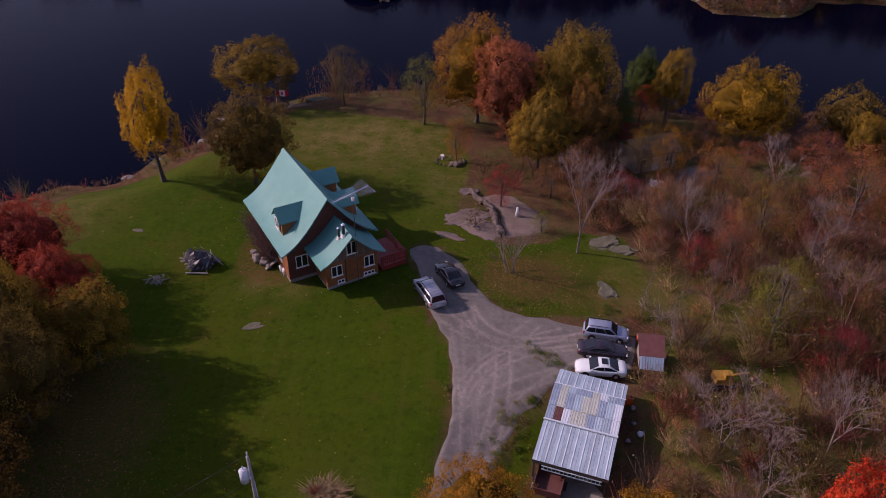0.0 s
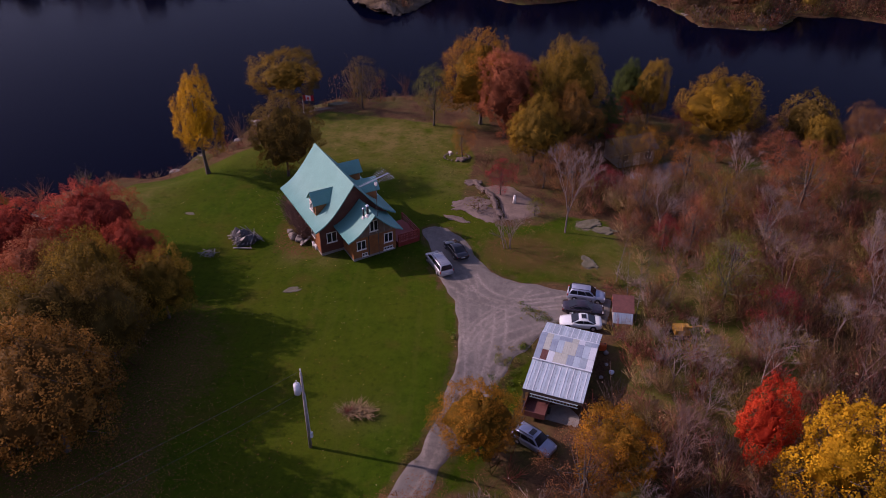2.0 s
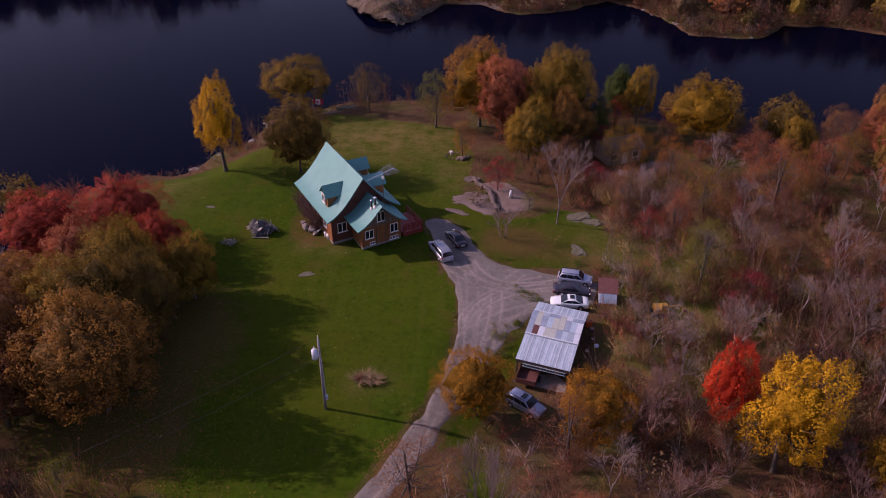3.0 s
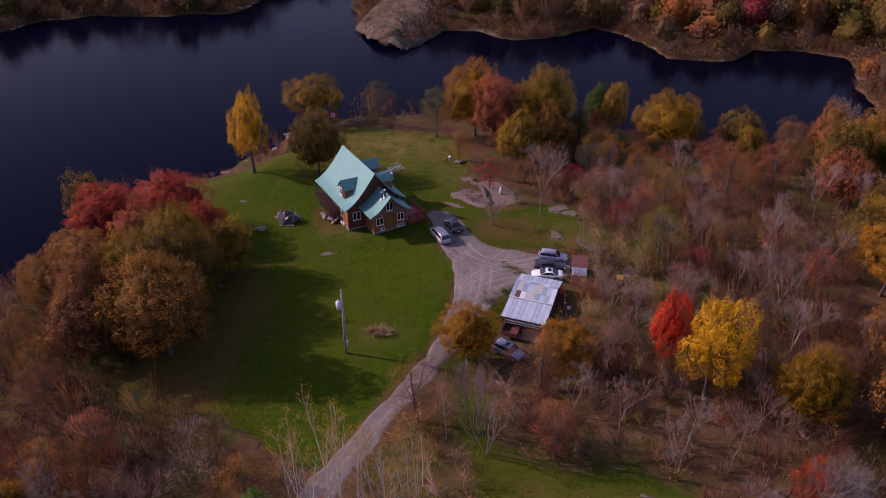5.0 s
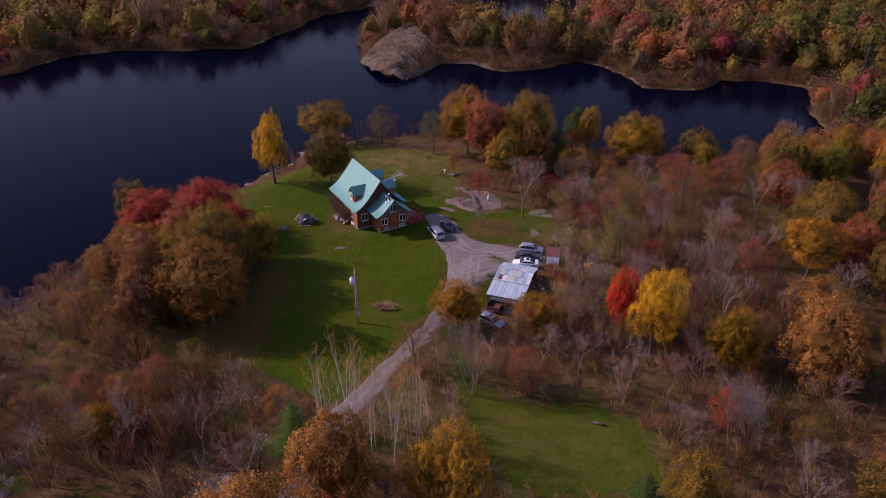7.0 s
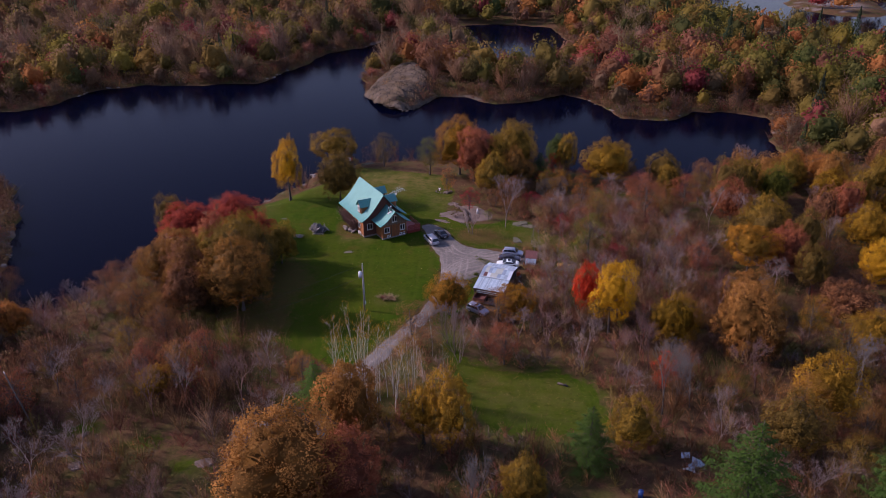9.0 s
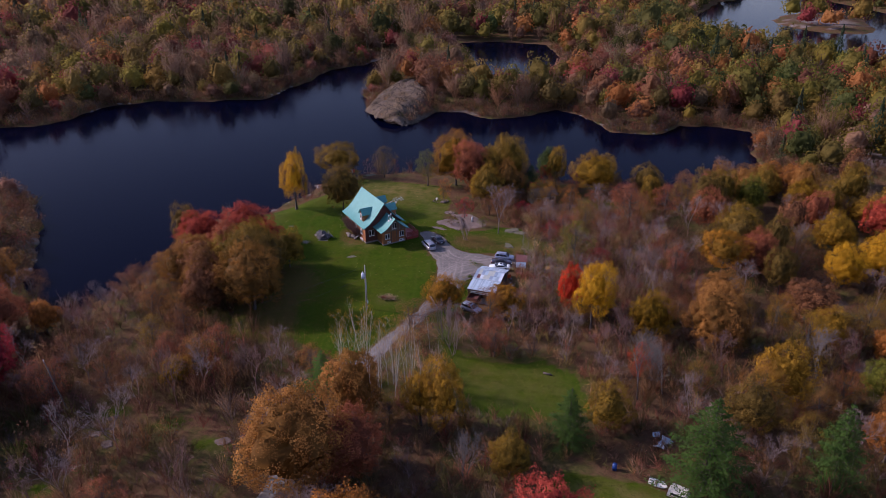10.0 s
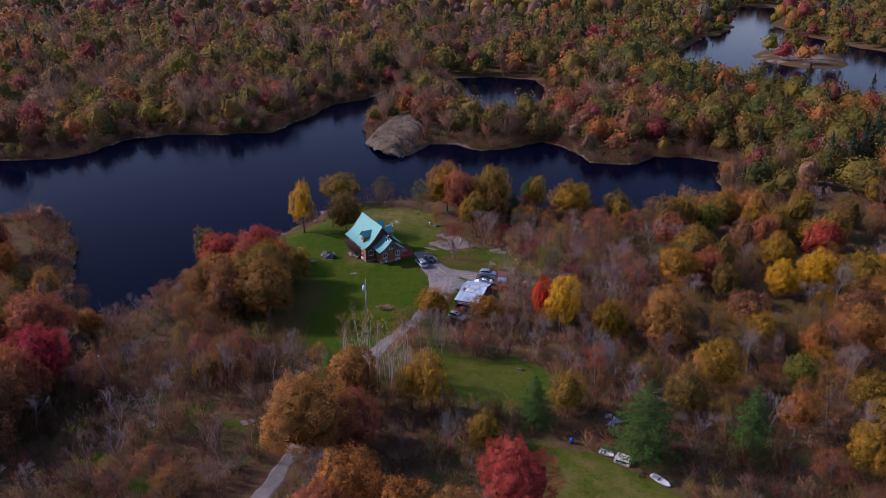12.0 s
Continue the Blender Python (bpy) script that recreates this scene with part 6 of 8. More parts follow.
for i in range(16):
    x = WC - 2.0 + i * 0.3
    top = slope(abs(x - WC) / WHALF, WRIDGE, WEAVE, 0.34) - 0.3
    if top > 3.2:
        part("batten", box_bm(x - 0.03, x + 0.03, WY - 0.055, WY - 0.036, 3.04, top), "grey_wood" if i % 3 == 0 else "dark_cedar", gable)
part("belt_board", box_bm(WC - WHALF + WL, WC + WHALF - WR, WY - 0.06, WY - 0.004, 2.86, 3.02), "dark_cedar", house)
for x in (WC - WHALF + WL, WC - 0.4, WC + 1.2, WC + WHALF - WR - 0.12):
    part("corner_board", box_bm(x, x + 0.12, WY - 0.05, WY - 0.004, 0.35, 2.86), "dark_wood" if -0.5 < x - WC < 0 else "cedar", house)


def window(parent, x0, x1, z0, z1, m, sashes=2):
    """A white-framed window lying on the face y = 0 of m, looking along -y."""
    w = empty("window", m)
    w.parent = parent
    f = 0.07
    bm = box_bm(x0, x1, -0.07, 0.02, z1 - f, z1)
    box_bm(x0, x1, -0.07, 0.02, z0, z0 + f, bm=bm)
    box_bm(x0, x0 + f, -0.07, 0.02, z0 + f, z1 - f, bm=bm)
    box_bm(x1 - f, x1, -0.07, 0.02, z0 + f, z1 - f, bm=bm)
    for i in range(1, sashes):
        c = x0 + (x1 - x0) * i / sashes
        box_bm(c - 0.05, c + 0.05, -0.065, 0.02, z0 + f, z1 - f, bm=bm)
    part("window_frame", bm, "white_paint", w, "white window frame")
    for i in range(sashes):
        a, b = x0 + (x1 - x0) * i / sashes, x0 + (x1 - x0) * (i + 1) / sashes
        part("pane", box_bm(a + 0.06, b - 0.06, -0.03, -0.012, z0 + f, z1 - f), "glass", w)
    part("window_sill", box_bm(x0 - 0.06, x1 + 0.06, -0.12, -0.004, z0 - 0.06, z0), "white_paint", w)
    return w


window(house, WC - 1.8, WC - 0.7, 1.35, 2.5, pose(0, WY - 0.01, 0))
window(house, WC + 1.55, WC + 2.6, 1.4, 2.6, pose(0, WY - 0.01, 0))
window(house, WC - 0.15, WC + 0.85, 3.4, 4.75, pose(0, WY - 0.06, 0))
window(house, WC - 1.25, WC - 0.55, 0.42, 0.82, pose(0, WY - 0.01, 0), 2)
window(house, WC + 1.45, WC + 2.6, 0.42, 0.82, pose(0, WY - 0.01, 0), 3)
window(house, -3.4, -2.2, 1.5, 2.8, pose(0, 0.84, 0))
for y in (3.0, 6.0, 9.0):
    window(house, -0.5, 0.5, 1.5, 2.7, pose(-4.16, y, 0, 0, 0, -90))
    window(house, -0.5, 0.5, 1.5, 2.7, pose(4.16, y, 0, 0, 0, 90))
window(house, -0.7, 0.7, 4.9, 6.2, pose(0, 11.06, 0, 0, 0, 180))


def dormer(y, side):
    """A small gabled dormer on one slope of the main roof."""
    d = empty("dormer", pose(0, y, 0, 0, 0, 0 if side > 0 else 180))
    d.parent = house
    front, back, half, top, low = 4.1, 1.15, 1.12, 7.0, 5.9
    part("dormer_wall", prism_bm([(-half + 0.25, 3.6), (-half + 0.25, low + 0.06), (0, top - 0.2), (half - 0.25, low + 0.06), (half - 0.25, 3.6)], 0.12, pose(front - 0.3, 0, 0, 0, 0, 90) @ pose(0, 0, 0)), "cedar", d, "stained cedar dormer front")
    for s in (-1, 1):
        part("dormer_cheek", box_bm(back + 0.6, front - 0.45, s * (half - 0.25) - 0.05, s * (half - 0.25) + 0.05, 4.1, low), "cedar", d)
        rows = [[(x, s * half * f, top + (low - 0.12 - top) * f) for x in (back, front)] for f in (0, 0.5, 1.0)]
        part("dormer_roof", sheet_bm(rows, 0.09), "teal_roof", d, "teal metal dormer roof")
    window(d, -0.45, 0.45, 4.75, 5.85, pose(front - 0.17, 0, 0, 0, 0, 90))
    return d


dormer(3.4, -1)
dormer(3.5, 1)
dormer(8.4, 1)

for x, y, h, r in ((0.1, -1.95, 1.05, 0.11), (0.44, -2.3, 1.15, 0.14)):
    z = slope(abs(x - WC) / WHALF, WRIDGE, WEAVE, 0.34)
    flue = part("flue", rod_bm((x, y, z - 0.2), (x, y, z + h), r, sides=14), "black", house, "black stove pipe", True)
    part("flue_cap", rod_bm((x, y, z + h + 0.06), (x, y, z + h + 0.16), r * 1.5, r * 0.6, 14), "steel", flue)
    part("flashing", rod_bm((x, y, z - 0.12), (x, y, z + 0.22), r * 2.4, r * 1.15, 12), "white_paint", flue)

antenna = empty("antenna_mast", pose(1.55, -2.35, 0))
antenna.parent = house
part("mast", rod_bm((0, 0, 0.2), (0, 0, 9.7), 0.035, sides=8), "iron", antenna, "slim dark aerial mast")
boom_a, boom_b = Vector((-1.9, 0.2, 9.35)), Vector((1.75, 0.6, 9.9))
part("boom", rod_bm(boom_a, boom_b, 0.03, sides=6), "steel", antenna)
for i in range(15):
    f = i / 14
    c = boom_a.lerp(boom_b, f)
    half = 0.25 + 1.15 * f if f > 0.45 else 0.22 + 0.25 * f
    part("element", rod_bm(c + Vector((0.1, -half, 0.02)), c + Vector((-0.1, half, 0.02)), 0.008, sides=5), "steel", antenna)
part("rotator", box_bm(-0.12, 0.12, -0.12, 0.12, 9.15, 9.5, 0.03), "white_paint", antenna, "white rotator box")

# the red porch
deck = empty("porch", pose(0, 0, 0))
deck.parent = house
part("deck_floor", box_bm(4.2, 7.0, -1.9, 2.6, 0.55, 0.72), "red_stain", deck, "red-stained porch floor")
part("deck_skirt", box_bm(4.25, 6.95, -1.86, 2.55, -0.3, 0.54), "red_stain", deck)
for x, y in ((4.3, -1.85), (5.6, -1.85), (6.9, -1.85), (6.9, 0.3), (6.9, 2.5), (4.3, 2.5)):
    part("post", box_bm(x - 0.06, x + 0.06, y - 0.06, y + 0.06, 0.72, 1.78), "red_stain", deck)
for z in (1.02, 1.34, 1.68):
    part("rail", box_bm(4.3, 6.9, -1.89, -1.81, z, z + 0.13), "red_stain", deck)
    part("rail", box_bm(6.86, 6.94, -1.8, 2.5, z, z + 0.13), "red_stain", deck)
for i in range(12):
    x = 4.45 + i * 0.21
    part("baluster", box_bm(x, x + 0.09, -1.88, -1.85, 0.78, 1.7), "red_stain", deck)
for i in range(4):
    part("stair_tread", box_bm(6.95 + i * 0.28, 7.25 + i * 0.28, 0.6, 2.0, 0.38 - i * 0.16, 0.55 - i * 0.16), "red_stain", deck)
part("stringer", prism_bm([(0, 0.72), (1.4, -0.1), (1.4, -0.3), (0, 0.3)], 0.08, pose(6.95, 0.52, 0)), "red_stain", deck)


# ---------------------------------------------------------------- cars
def loft(sections):
    """A closed skin through rings of points."""
    bm = bmesh.new()
    rings = [[bm.verts.new(p) for p in ring] for ring in sections]
    k = len(rings[0])
    for a, b in zip(rings, rings[1:]):
        for i in range(k):
            j = (i + 1) % k
            bm.faces.new((a[i], a[j], b[j], b[i]))
    bm.faces.new(list(reversed(rings[0])))
    bm.faces.new(rings[-1])
    bmesh.ops.recalc_face_normals(bm, faces=bm.faces)
    return bm


def ring(x, half, low, high, tuck=0.12):
    r = 0.10
    return [(x, -half + tuck, low), (x, -half, low + r * 1.6), (x, -half, high - r * 1.4), (x, -half + r * 0.7, high - r * 0.2), (x, -half * 0.5, high + 0.02),
            (x, half * 0.5, high + 0.02), (x, half - r * 0.7, high - r * 0.2), (x, half, high - r * 1.4), (x, half, low + r * 1.6), (x, half - tuck, low)]


def car(name, m, paint, label, style="sedan", length=4.7, width=1.8, rails=False, sunroof=False, category="car"):
    """Front towards +x. Lower body, glasshouse, roof, wheels and lamps as parts."""
    top = empty(name, m)
    L, H = length / 2, width / 2
    if style == "sedan":
        tall, belt, hood, trunk = 1.42, 0.93, 0.86, 0.98
        c = (-0.62 * L, -0.22 * L, 0.20 * L, 0.50 * L)
        c = (-0.70 * L, -0.30 * L, 0.12 * L, 0.46 * L)
    elif style == "suv":
        tall, belt, hood, trunk = 1.66, 1.02, 0.98, 1.04
        c = (-0.93 * L, -0.80 * L, 0.18 * L, 0.48 * L)
    else:
        tall, belt, hood, trunk = 1.72, 1.04, 0.98, 1.06
        c = (-0.97 * L, -0.86 * L, 0.30 * L, 0.66 * L)
    boxy = style != "sedan"
    body = loft([ring(-L, H * 0.86, 0.42, 0.78 if not boxy else 0.88), ring(-L * 0.965, H * 0.95, 0.30, trunk - 0.06), ring(-L * 0.80, H, 0.22, trunk), ring(-L * 0.3, H, 0.20, belt + 0.02),
                 ring(L * 0.2, H, 0.20, belt), ring(L * 0.48, H, 0.20, hood + 0.03), ring(L * 0.78, H * 0.97, 0.22, hood - 0.05), ring(L * 0.95, H * 0.88, 0.28, hood - 0.20), ring(L, H * 0.72, 0.38, hood - 0.32)])
    body_ob = part("body", body, paint, top, "", True)
    gh = [(c[0], H * 0.90, belt - 0.06), (c[1], H * 0.76, tall - 0.06), (c[2], H * 0.77, tall - 0.05), (c[3], H * 0.90, belt - 0.06)]

    def panel(pname, pts, material, parent, out):
        """A thin panel through four points, pushed out a little along its normal."""
        bm = bmesh.new()
        v = [Vector(p) for p in pts]
        n = (v[1] - v[0]).cross(v[3] - v[0]).normalized()
        a = [bm.verts.new(p + n * out) for p in v]
        b = [bm.verts.new(p + n * (out - 0.03)) for p in v]
        bm.faces.new(a)
        bm.faces.new(list(reversed(b)))
        for i in range(4):
            bm.faces.new((a[i], b[i], b[(i + 1) % 4], a[(i + 1) % 4]))
        bmesh.ops.recalc_face_normals(bm, faces=bm.faces)
        return part(pname, bm, material, parent)

    (x0, h0, z0), (x1, h1, z1), (x2, h2, z2), (x3, h3, z3) = gh
    def arch(x, half, low, high):
        """A rounded cross-section of the cabin."""
        rise = max(0.02, high - low)
        return [(x, -half, low), (x, -half * 0.985, low + rise * 0.30), (x, -half * 0.90, low + rise * 0.80), (x, -half * 0.74, low + rise * 0.965), (x, -half * 0.36, high + 0.012),
                (x, half * 0.36, high + 0.012), (x, half * 0.74, low + rise * 0.965), (x, half * 0.90, low + rise * 0.80), (x, half * 0.985, low + rise * 0.30), (x, half, low)]

    spans = [(x0, h0, z0 + 0.02), (x0 + (x1 - x0) * 0.5, (h0 + h1) / 2, z0 + (z1 - z0) * 0.56), (x1, h0 * 0.98, z1 - 0.01), (x1 + (x2 - x1) * 0.35, h0 * 0.99, tall - 0.03), (x1 + (x2 - x1) * 0.7, h0 * 0.99, tall - 0.03),
             (x2, h0 * 0.98, z2 - 0.01), (x2 + (x3 - x2) * 0.5, (h2 + h3) / 2 * 1.02, z3 + (z2 - z3) * 0.55), (x3, h3, z3 + 0.02)]
    part("cabin", loft([arch(x, half, z0, high) for x, half, high in spans]), paint, top, "", True)

    def shrink(pts, f=0.10):
        mid = sum((Vector(p) for p in pts), Vector()) / 4
        return [Vector(p).lerp(mid, f) for p in pts]

    panel("windscreen", shrink([(x3, -h3, z3 + 0.05), (x3, h3, z3 + 0.05), (x2, h2 * 0.92, z2 + 0.01), (x2, -h2 * 0.92, z2 + 0.01)], 0.07), "glass", top, 0.030)
    panel("rear_window", shrink([(x0, h0, z0 + 0.07), (x0, -h0, z0 + 0.07), (x1, -h1 * 0.92, z1 + 0.01), (x1, h1 * 0.92, z1 + 0.01)], 0.10), "glass", top, 0.030)
    for s in (-1, 1):
        cuts = (0.04, 0.50, 0.97) if style == "sedan" else (0.03, 0.34, 0.68, 0.97)
        for a, b in zip(cuts, cuts[1:]):
            a, b = a + 0.015, b - 0.015
            la, lb, ta, tb = x0 + (x3 - x0) * a, x0 + (x3 - x0) * b, x1 + (x2 - x1) * a, x1 + (x2 - x1) * b
            q = [(la, s * h0, z0 + 0.10), (lb, s * h0, z0 + 0.10), (tb, s * h0 * 0.90, z1 - 0.08), (ta, s * h0 * 0.90, z1 - 0.08)]
            q = q if s < 0 else [q[1], q[0], q[3], q[2]]
            panel("side_window", q, "glass", top, 0.022)
        part("mirror", box_bm(x3 - 0.25, x3 - 0.08, s * H * 1.02 - 0.08, s * H * 1.02 + 0.08, belt - 0.02, belt + 0.13, 0.03), paint, top)
        part("headlight", box_bm(L * 0.90, L * 0.965, s * H * 0.66 - 0.17, s * H * 0.66 + 0.17, hood - 0.32, hood - 0.18, 0.03), "lamp_clear", top)
        part("tail_light", box_bm(-L * 0.985, -L * 0.93, s * H * (0.80 if not boxy else 0.88) - (0.15 if not boxy else 0.07), s * H * (0.80 if not boxy else 0.88) + (0.13 if not boxy else 0.07), 0.66 if not boxy else 0.72, 0.84 if not boxy else 1.04, 0.03), "lamp_red", top)
        for wx in (-L * 0.58, L * 0.62):
            tyre = part("tyre", rod_bm((wx, s * (H - 0.21), 0.33), (wx, s * (H + 0.015), 0.33), 0.335, sides=20), "rubber", top)
            part("rim", rod_bm((wx, s * (H - 0.02), 0.33), (wx, s * (H + 0.03), 0.33), 0.21, 0.17, 12), "alloy", tyre)
            part("arch", rod_bm((wx, s * (H - 0.25), 0.36), (wx, s * (H + 0.006), 0.36), 0.385, sides=20), "black", top)
        if rails:
            part("roof_rail", rod_bm((x1 + 0.1, s * h1 * 0.88, tall + 0.03), (x2 - 0.15, s * h1 * 0.88, tall + 0.03), 0.03, sides=6), "black", top)
    if sunroof:
        part("sunroof", box_bm(x2 - 0.85, x2 - 0.3, -h1 * 0.55, h1 * 0.55, tall - 0.01, tall + 0.012), "glass", top, "dark glass sunroof")
    if rails and style == "van":
        for f in (0.12, 0.27, 0.42, 0.57, 0.72, 0.87):
            xx = x1 + (x2 - x1) * f
            part("crossbar", box_bm(xx - 0.03, xx + 0.03, -h1 * 0.9, h1 * 0.9, tall + 0.03, tall + 0.06), "alloy", top)
    part("front_bumper", box_bm(L * 0.93, L * 1.003, -H * 0.66, H * 0.66, 0.30, 0.46, 0.03), "black" if style == "suv" else paint, top)
    part("rear_bumper", box_bm(-L * 1.005, -L * 0.93, -H * 0.78, H * 0.78, 0.34, 0.52, 0.03), paint, top)
    part("number_plate", box_bm(-L * 1.012, -L * 0.99, -0.26, 0.26, 0.58, 0.71), "white_paint", top)
    return tagged(top, label, category)


def parked(x, y, heading):
    """On the ground there, the front towards heading, in degrees from +x."""
    return pose(x, y, ground_at(x, y) + 0.05, 0, 0, heading) @ Matrix.Scale(1 / SCALE, 4)


car("minivan", parked(-4.0, 58.6, 116), "silver_paint", "silver minivan with roof bars parked on the gravel by the house", "van", 5.1, 1.95, True)
car("car", parked(-2.2, 61.5, 116), "black_car", "black sedan parked beside the minivan in the house's shade", "sedan", 4.6, 1.8)
car("sport_utility_car", parked(11.6, 53.6, -11), "blue_paint", "pale silver-blue boxy utility car at the end of a row", "suv", 4.5, 1.85, True)
car("car", parked(11.0, 51.4, -7), "plum_car", "dark plum sedan parked between two lighter cars", "sedan", 4.8, 1.85)
car("car", parked(10.5, 49.2, 176), "white_car", "white sedan with a dark sunroof parked beside the carport", "sedan", 4.75, 1.85, sunroof=True)
car("sport_utility_car", parked(5.0, 34.9, -38), "blue_paint", "pale blue crossover with a sunroof parked below the carport", "suv", 4.5, 1.88, True, True)


# ---------------------------------------------------------------- carport
CP = pose(8.2, 43.0, 0, 0, 0, -18)
CW, CL = 2.72, 4.65
carport = empty("carport", CP)
tagged(carport, "open timber carport roofed with ribbed and patched metal sheets", "carport")
CPZ = 1.55


def ribbed(x0, x1, y0, z0, y1, z1, ribs, material, parent, thick=0.03, rib=0.04, name="roof_sheet"):
    """One roofing sheet with raised seams along its fall."""
    sheet = part(name, sheet_bm([[(x0, y0, z0), (x1, y0, z0)], [(x0, y1, z1), (x1, y1, z1)]], thick), material, parent)
    bm = bmesh.new()
    for i in range(ribs):
        c = x0 + (x1 - x0) * (i + 0.5) / ribs
        a = [Vector((c - rib, y0, z0 + 0.003)), Vector((c + rib, y0, z0 + 0.003)), Vector((c + rib * 0.6, y0, z0 + rib * 0.7)), Vector((c - rib * 0.6, y0, z0 + rib * 0.7))]
        b = [p + Vector((0, y1 - y0, z1 - z0)) for p in a]
        va, vb = [bm.verts.new(p) for p in a], [bm.verts.new(p) for p in b]
        for q in ((0, 1), (1, 2), (2, 3), (3, 0)):
            bm.faces.new((va[q[0]], va[q[1]], vb[q[1]], vb[q[0]]))
        bm.faces.new(va)
        bm.faces.new(list(reversed(vb)))
    bmesh.ops.recalc_face_normals(bm, faces=bm.faces)
    part("seam", bm, "white_sheet" if ribs == 1 else material, sheet)
    return sheet


ZN, ZR, ZB, ZC, ZS = 4.15, 4.80, 4.32, 4.22, 3.72
YN, YA, YR, YB = CL, CL - 2.15, CL - 3.0, -1.15
for i in range(9):
    a = -CW + 2 * CW * i / 9
    b = a + 2 * CW / 9 - 0.012
    za = ZN + (ZR - 0.12 - ZN) * (YN - YA) / (YN - YR)
    ribbed(a, b, YN, ZN, YA, za, 1, "dull_steel" if i % 3 else "steel", carport)
    ribbed(a + 0.0, b, YB + 0.12, ZC, -CL, ZS, 1, "dull_steel" if i in (1, 3, 6) else "steel", carport)
    za2 = za + 0.05
    ribbed(a, b, YA + 0.1, za2, YR, ZR, 3, ("blue_sheet", "cream_sheet", "steel", "blue_sheet", "blue_sheet", "cream_sheet", "white_sheet", "dull_steel", "blue_sheet")[i], carport, rib=0.028)
    zm = ZR + (ZB - ZR) * 0.52
    ym = YR + (YB - YR) * 0.52
    ribbed(a, b, YR - 0.01, ZR, ym, zm, 3, ("blue_sheet", "cream_sheet", "blue_sheet", "steel", "cream_sheet", "cream_sheet", "blue_sheet", "steel", "white_sheet")[i], carport, rib=0.028)
    ribbed(a, b, ym + 0.06, zm - 0.035, YB, ZB - 0.035, 3, ("blue_sheet", "old_red", "white_sheet", "cream_sheet", "cream_sheet", "blue_sheet", "steel", "dull_steel", "white_sheet")[i], carport, rib=0.028)
part("trim_strip", box_bm(-CW - 0.04, CW + 0.04, YB - 0.04, YB + 0.09, ZB - 0.05, ZB + 0.05), "white_sheet", carport)
part("trim_strip", box_bm(-CW - 0.04, CW + 0.04, YA + 0.02, YA + 0.1, za + 0.02, za + 0.09), "white_sheet", carport)
for x in (-CW + 0.08, CW - 0.2):
    for y, z in ((-CL + 0.25, ZS - 0.2), (-1.6, 4.0), (1.6, 4.3), (CL - 0.3, ZN - 0.1)):
        part("post", box_bm(x, x + 0.13, y, y + 0.13, CPZ - 0.3, z), "dark_wood", carport)
    part("side_boards", box_bm(x + 0.02, x + 0.06, -CL + 0.4, CL - 0.3, CPZ + 0.9, 3.55), "dark_wood", carport, "dark weathered side boarding")
    part("beam", box_bm(x, x + 0.12, -CL + 0.1, CL - 0.15, 3.38, 3.6), "dark_wood", carport)
part("fascia", box_bm(-CW, CW, -CL + 0.02, -CL + 0.07, ZS - 0.36, ZS - 0.06), "dark_wood", carport)
part("back_boards", box_bm(-CW + 0.2, CW - 0.2, CL - 0.28, CL - 0.22, CPZ + 0.2, ZN - 0.25), "dark_wood", carport)
ladder = empty("ladder", CP @ pose(-2.0, -CL - 0.06, 3.0))
tagged(ladder, "long metal ladder hung across the carport's open end", "ladder")
for z in (0.0, 0.34):
    part("rail", box_bm(0, 4.3, -0.03, 0.03, z, z + 0.06), "steel", ladder)
for i in range(15):
    part("rung", box_bm(0.15 + i * 0.285, 0.19 + i * 0.285, -0.02, 0.02, 0.05, 0.35), "steel", ladder)
trailer = empty("utility_trailer", CP @ pose(-1.25, -4.9, CPZ))
tagged(trailer, "rusty brown box trailer half under the carport", "trailer")
part("floor", box_bm(-1.0, 1.0, -1.3, 1.6, 0.55, 0.63), "old_red", trailer)
for x in (-1.0, 0.95):
    part("side", box_bm(x, x + 0.05, -1.3, 1.6, 0.63, 1.15), "old_red", trailer)
for y in (-1.3, 1.55):
    part("end_board", box_bm(-0.95, 0.95, y, y + 0.05, 0.63, 1.15), "old_red", trailer)
for x in (-1.12, 1.12):
    part("wheel", rod_bm((x - 0.09, 0.2, 0.32), (x + 0.09, 0.2, 0.32), 0.32, sides=16), "rubber", trailer)
pad = part("floor_slab", box_bm(-2.5, 2.6, -5.5, 4.6, -0.12, 0.03), "concrete", None)
pad.matrix_world = CP @ pose(0, 0, CPZ - 0.02)
tagged(pad, "worn concrete slab beneath the carport", "slab", kind="structure")
for k, (x, y, s) in enumerate(((3.4, 3.6, 0.24), (3.7, 2.2, 0.2), (3.5, 0.6, 0.2), (4.3, 1.4, 0.26))):
    ob = part("junk_sack", rock_bm(s, k + 3, 0.8), "white_sheet" if k == 3 else "grey_wood", None, "", True)
    p = CP @ Vector((x, y, 0))
    ob.matrix_world = Matrix.Translation((p.x, p.y, ground_at(p.x, p.y) + 0.2))
    tagged(ob, "pale scrap sack lying beside the carport", "sack", "scrap by the carport")
p = CP @ Vector((2.95, CL - 0.6, 0))
can = empty("fuel_can", Matrix.Translation((p.x, p.y, ground_at(p.x, p.y))))
tagged(can, "orange plastic can at the carport's corner", "can")
part("body", box_bm(-0.35, 0.35, -0.22, 0.22, 0, 0.75, 0.06), "orange_paint", can)
part("cap", rod_bm((0.2, 0, 0.74), (0.2, 0, 0.86), 0.07), "black", can)

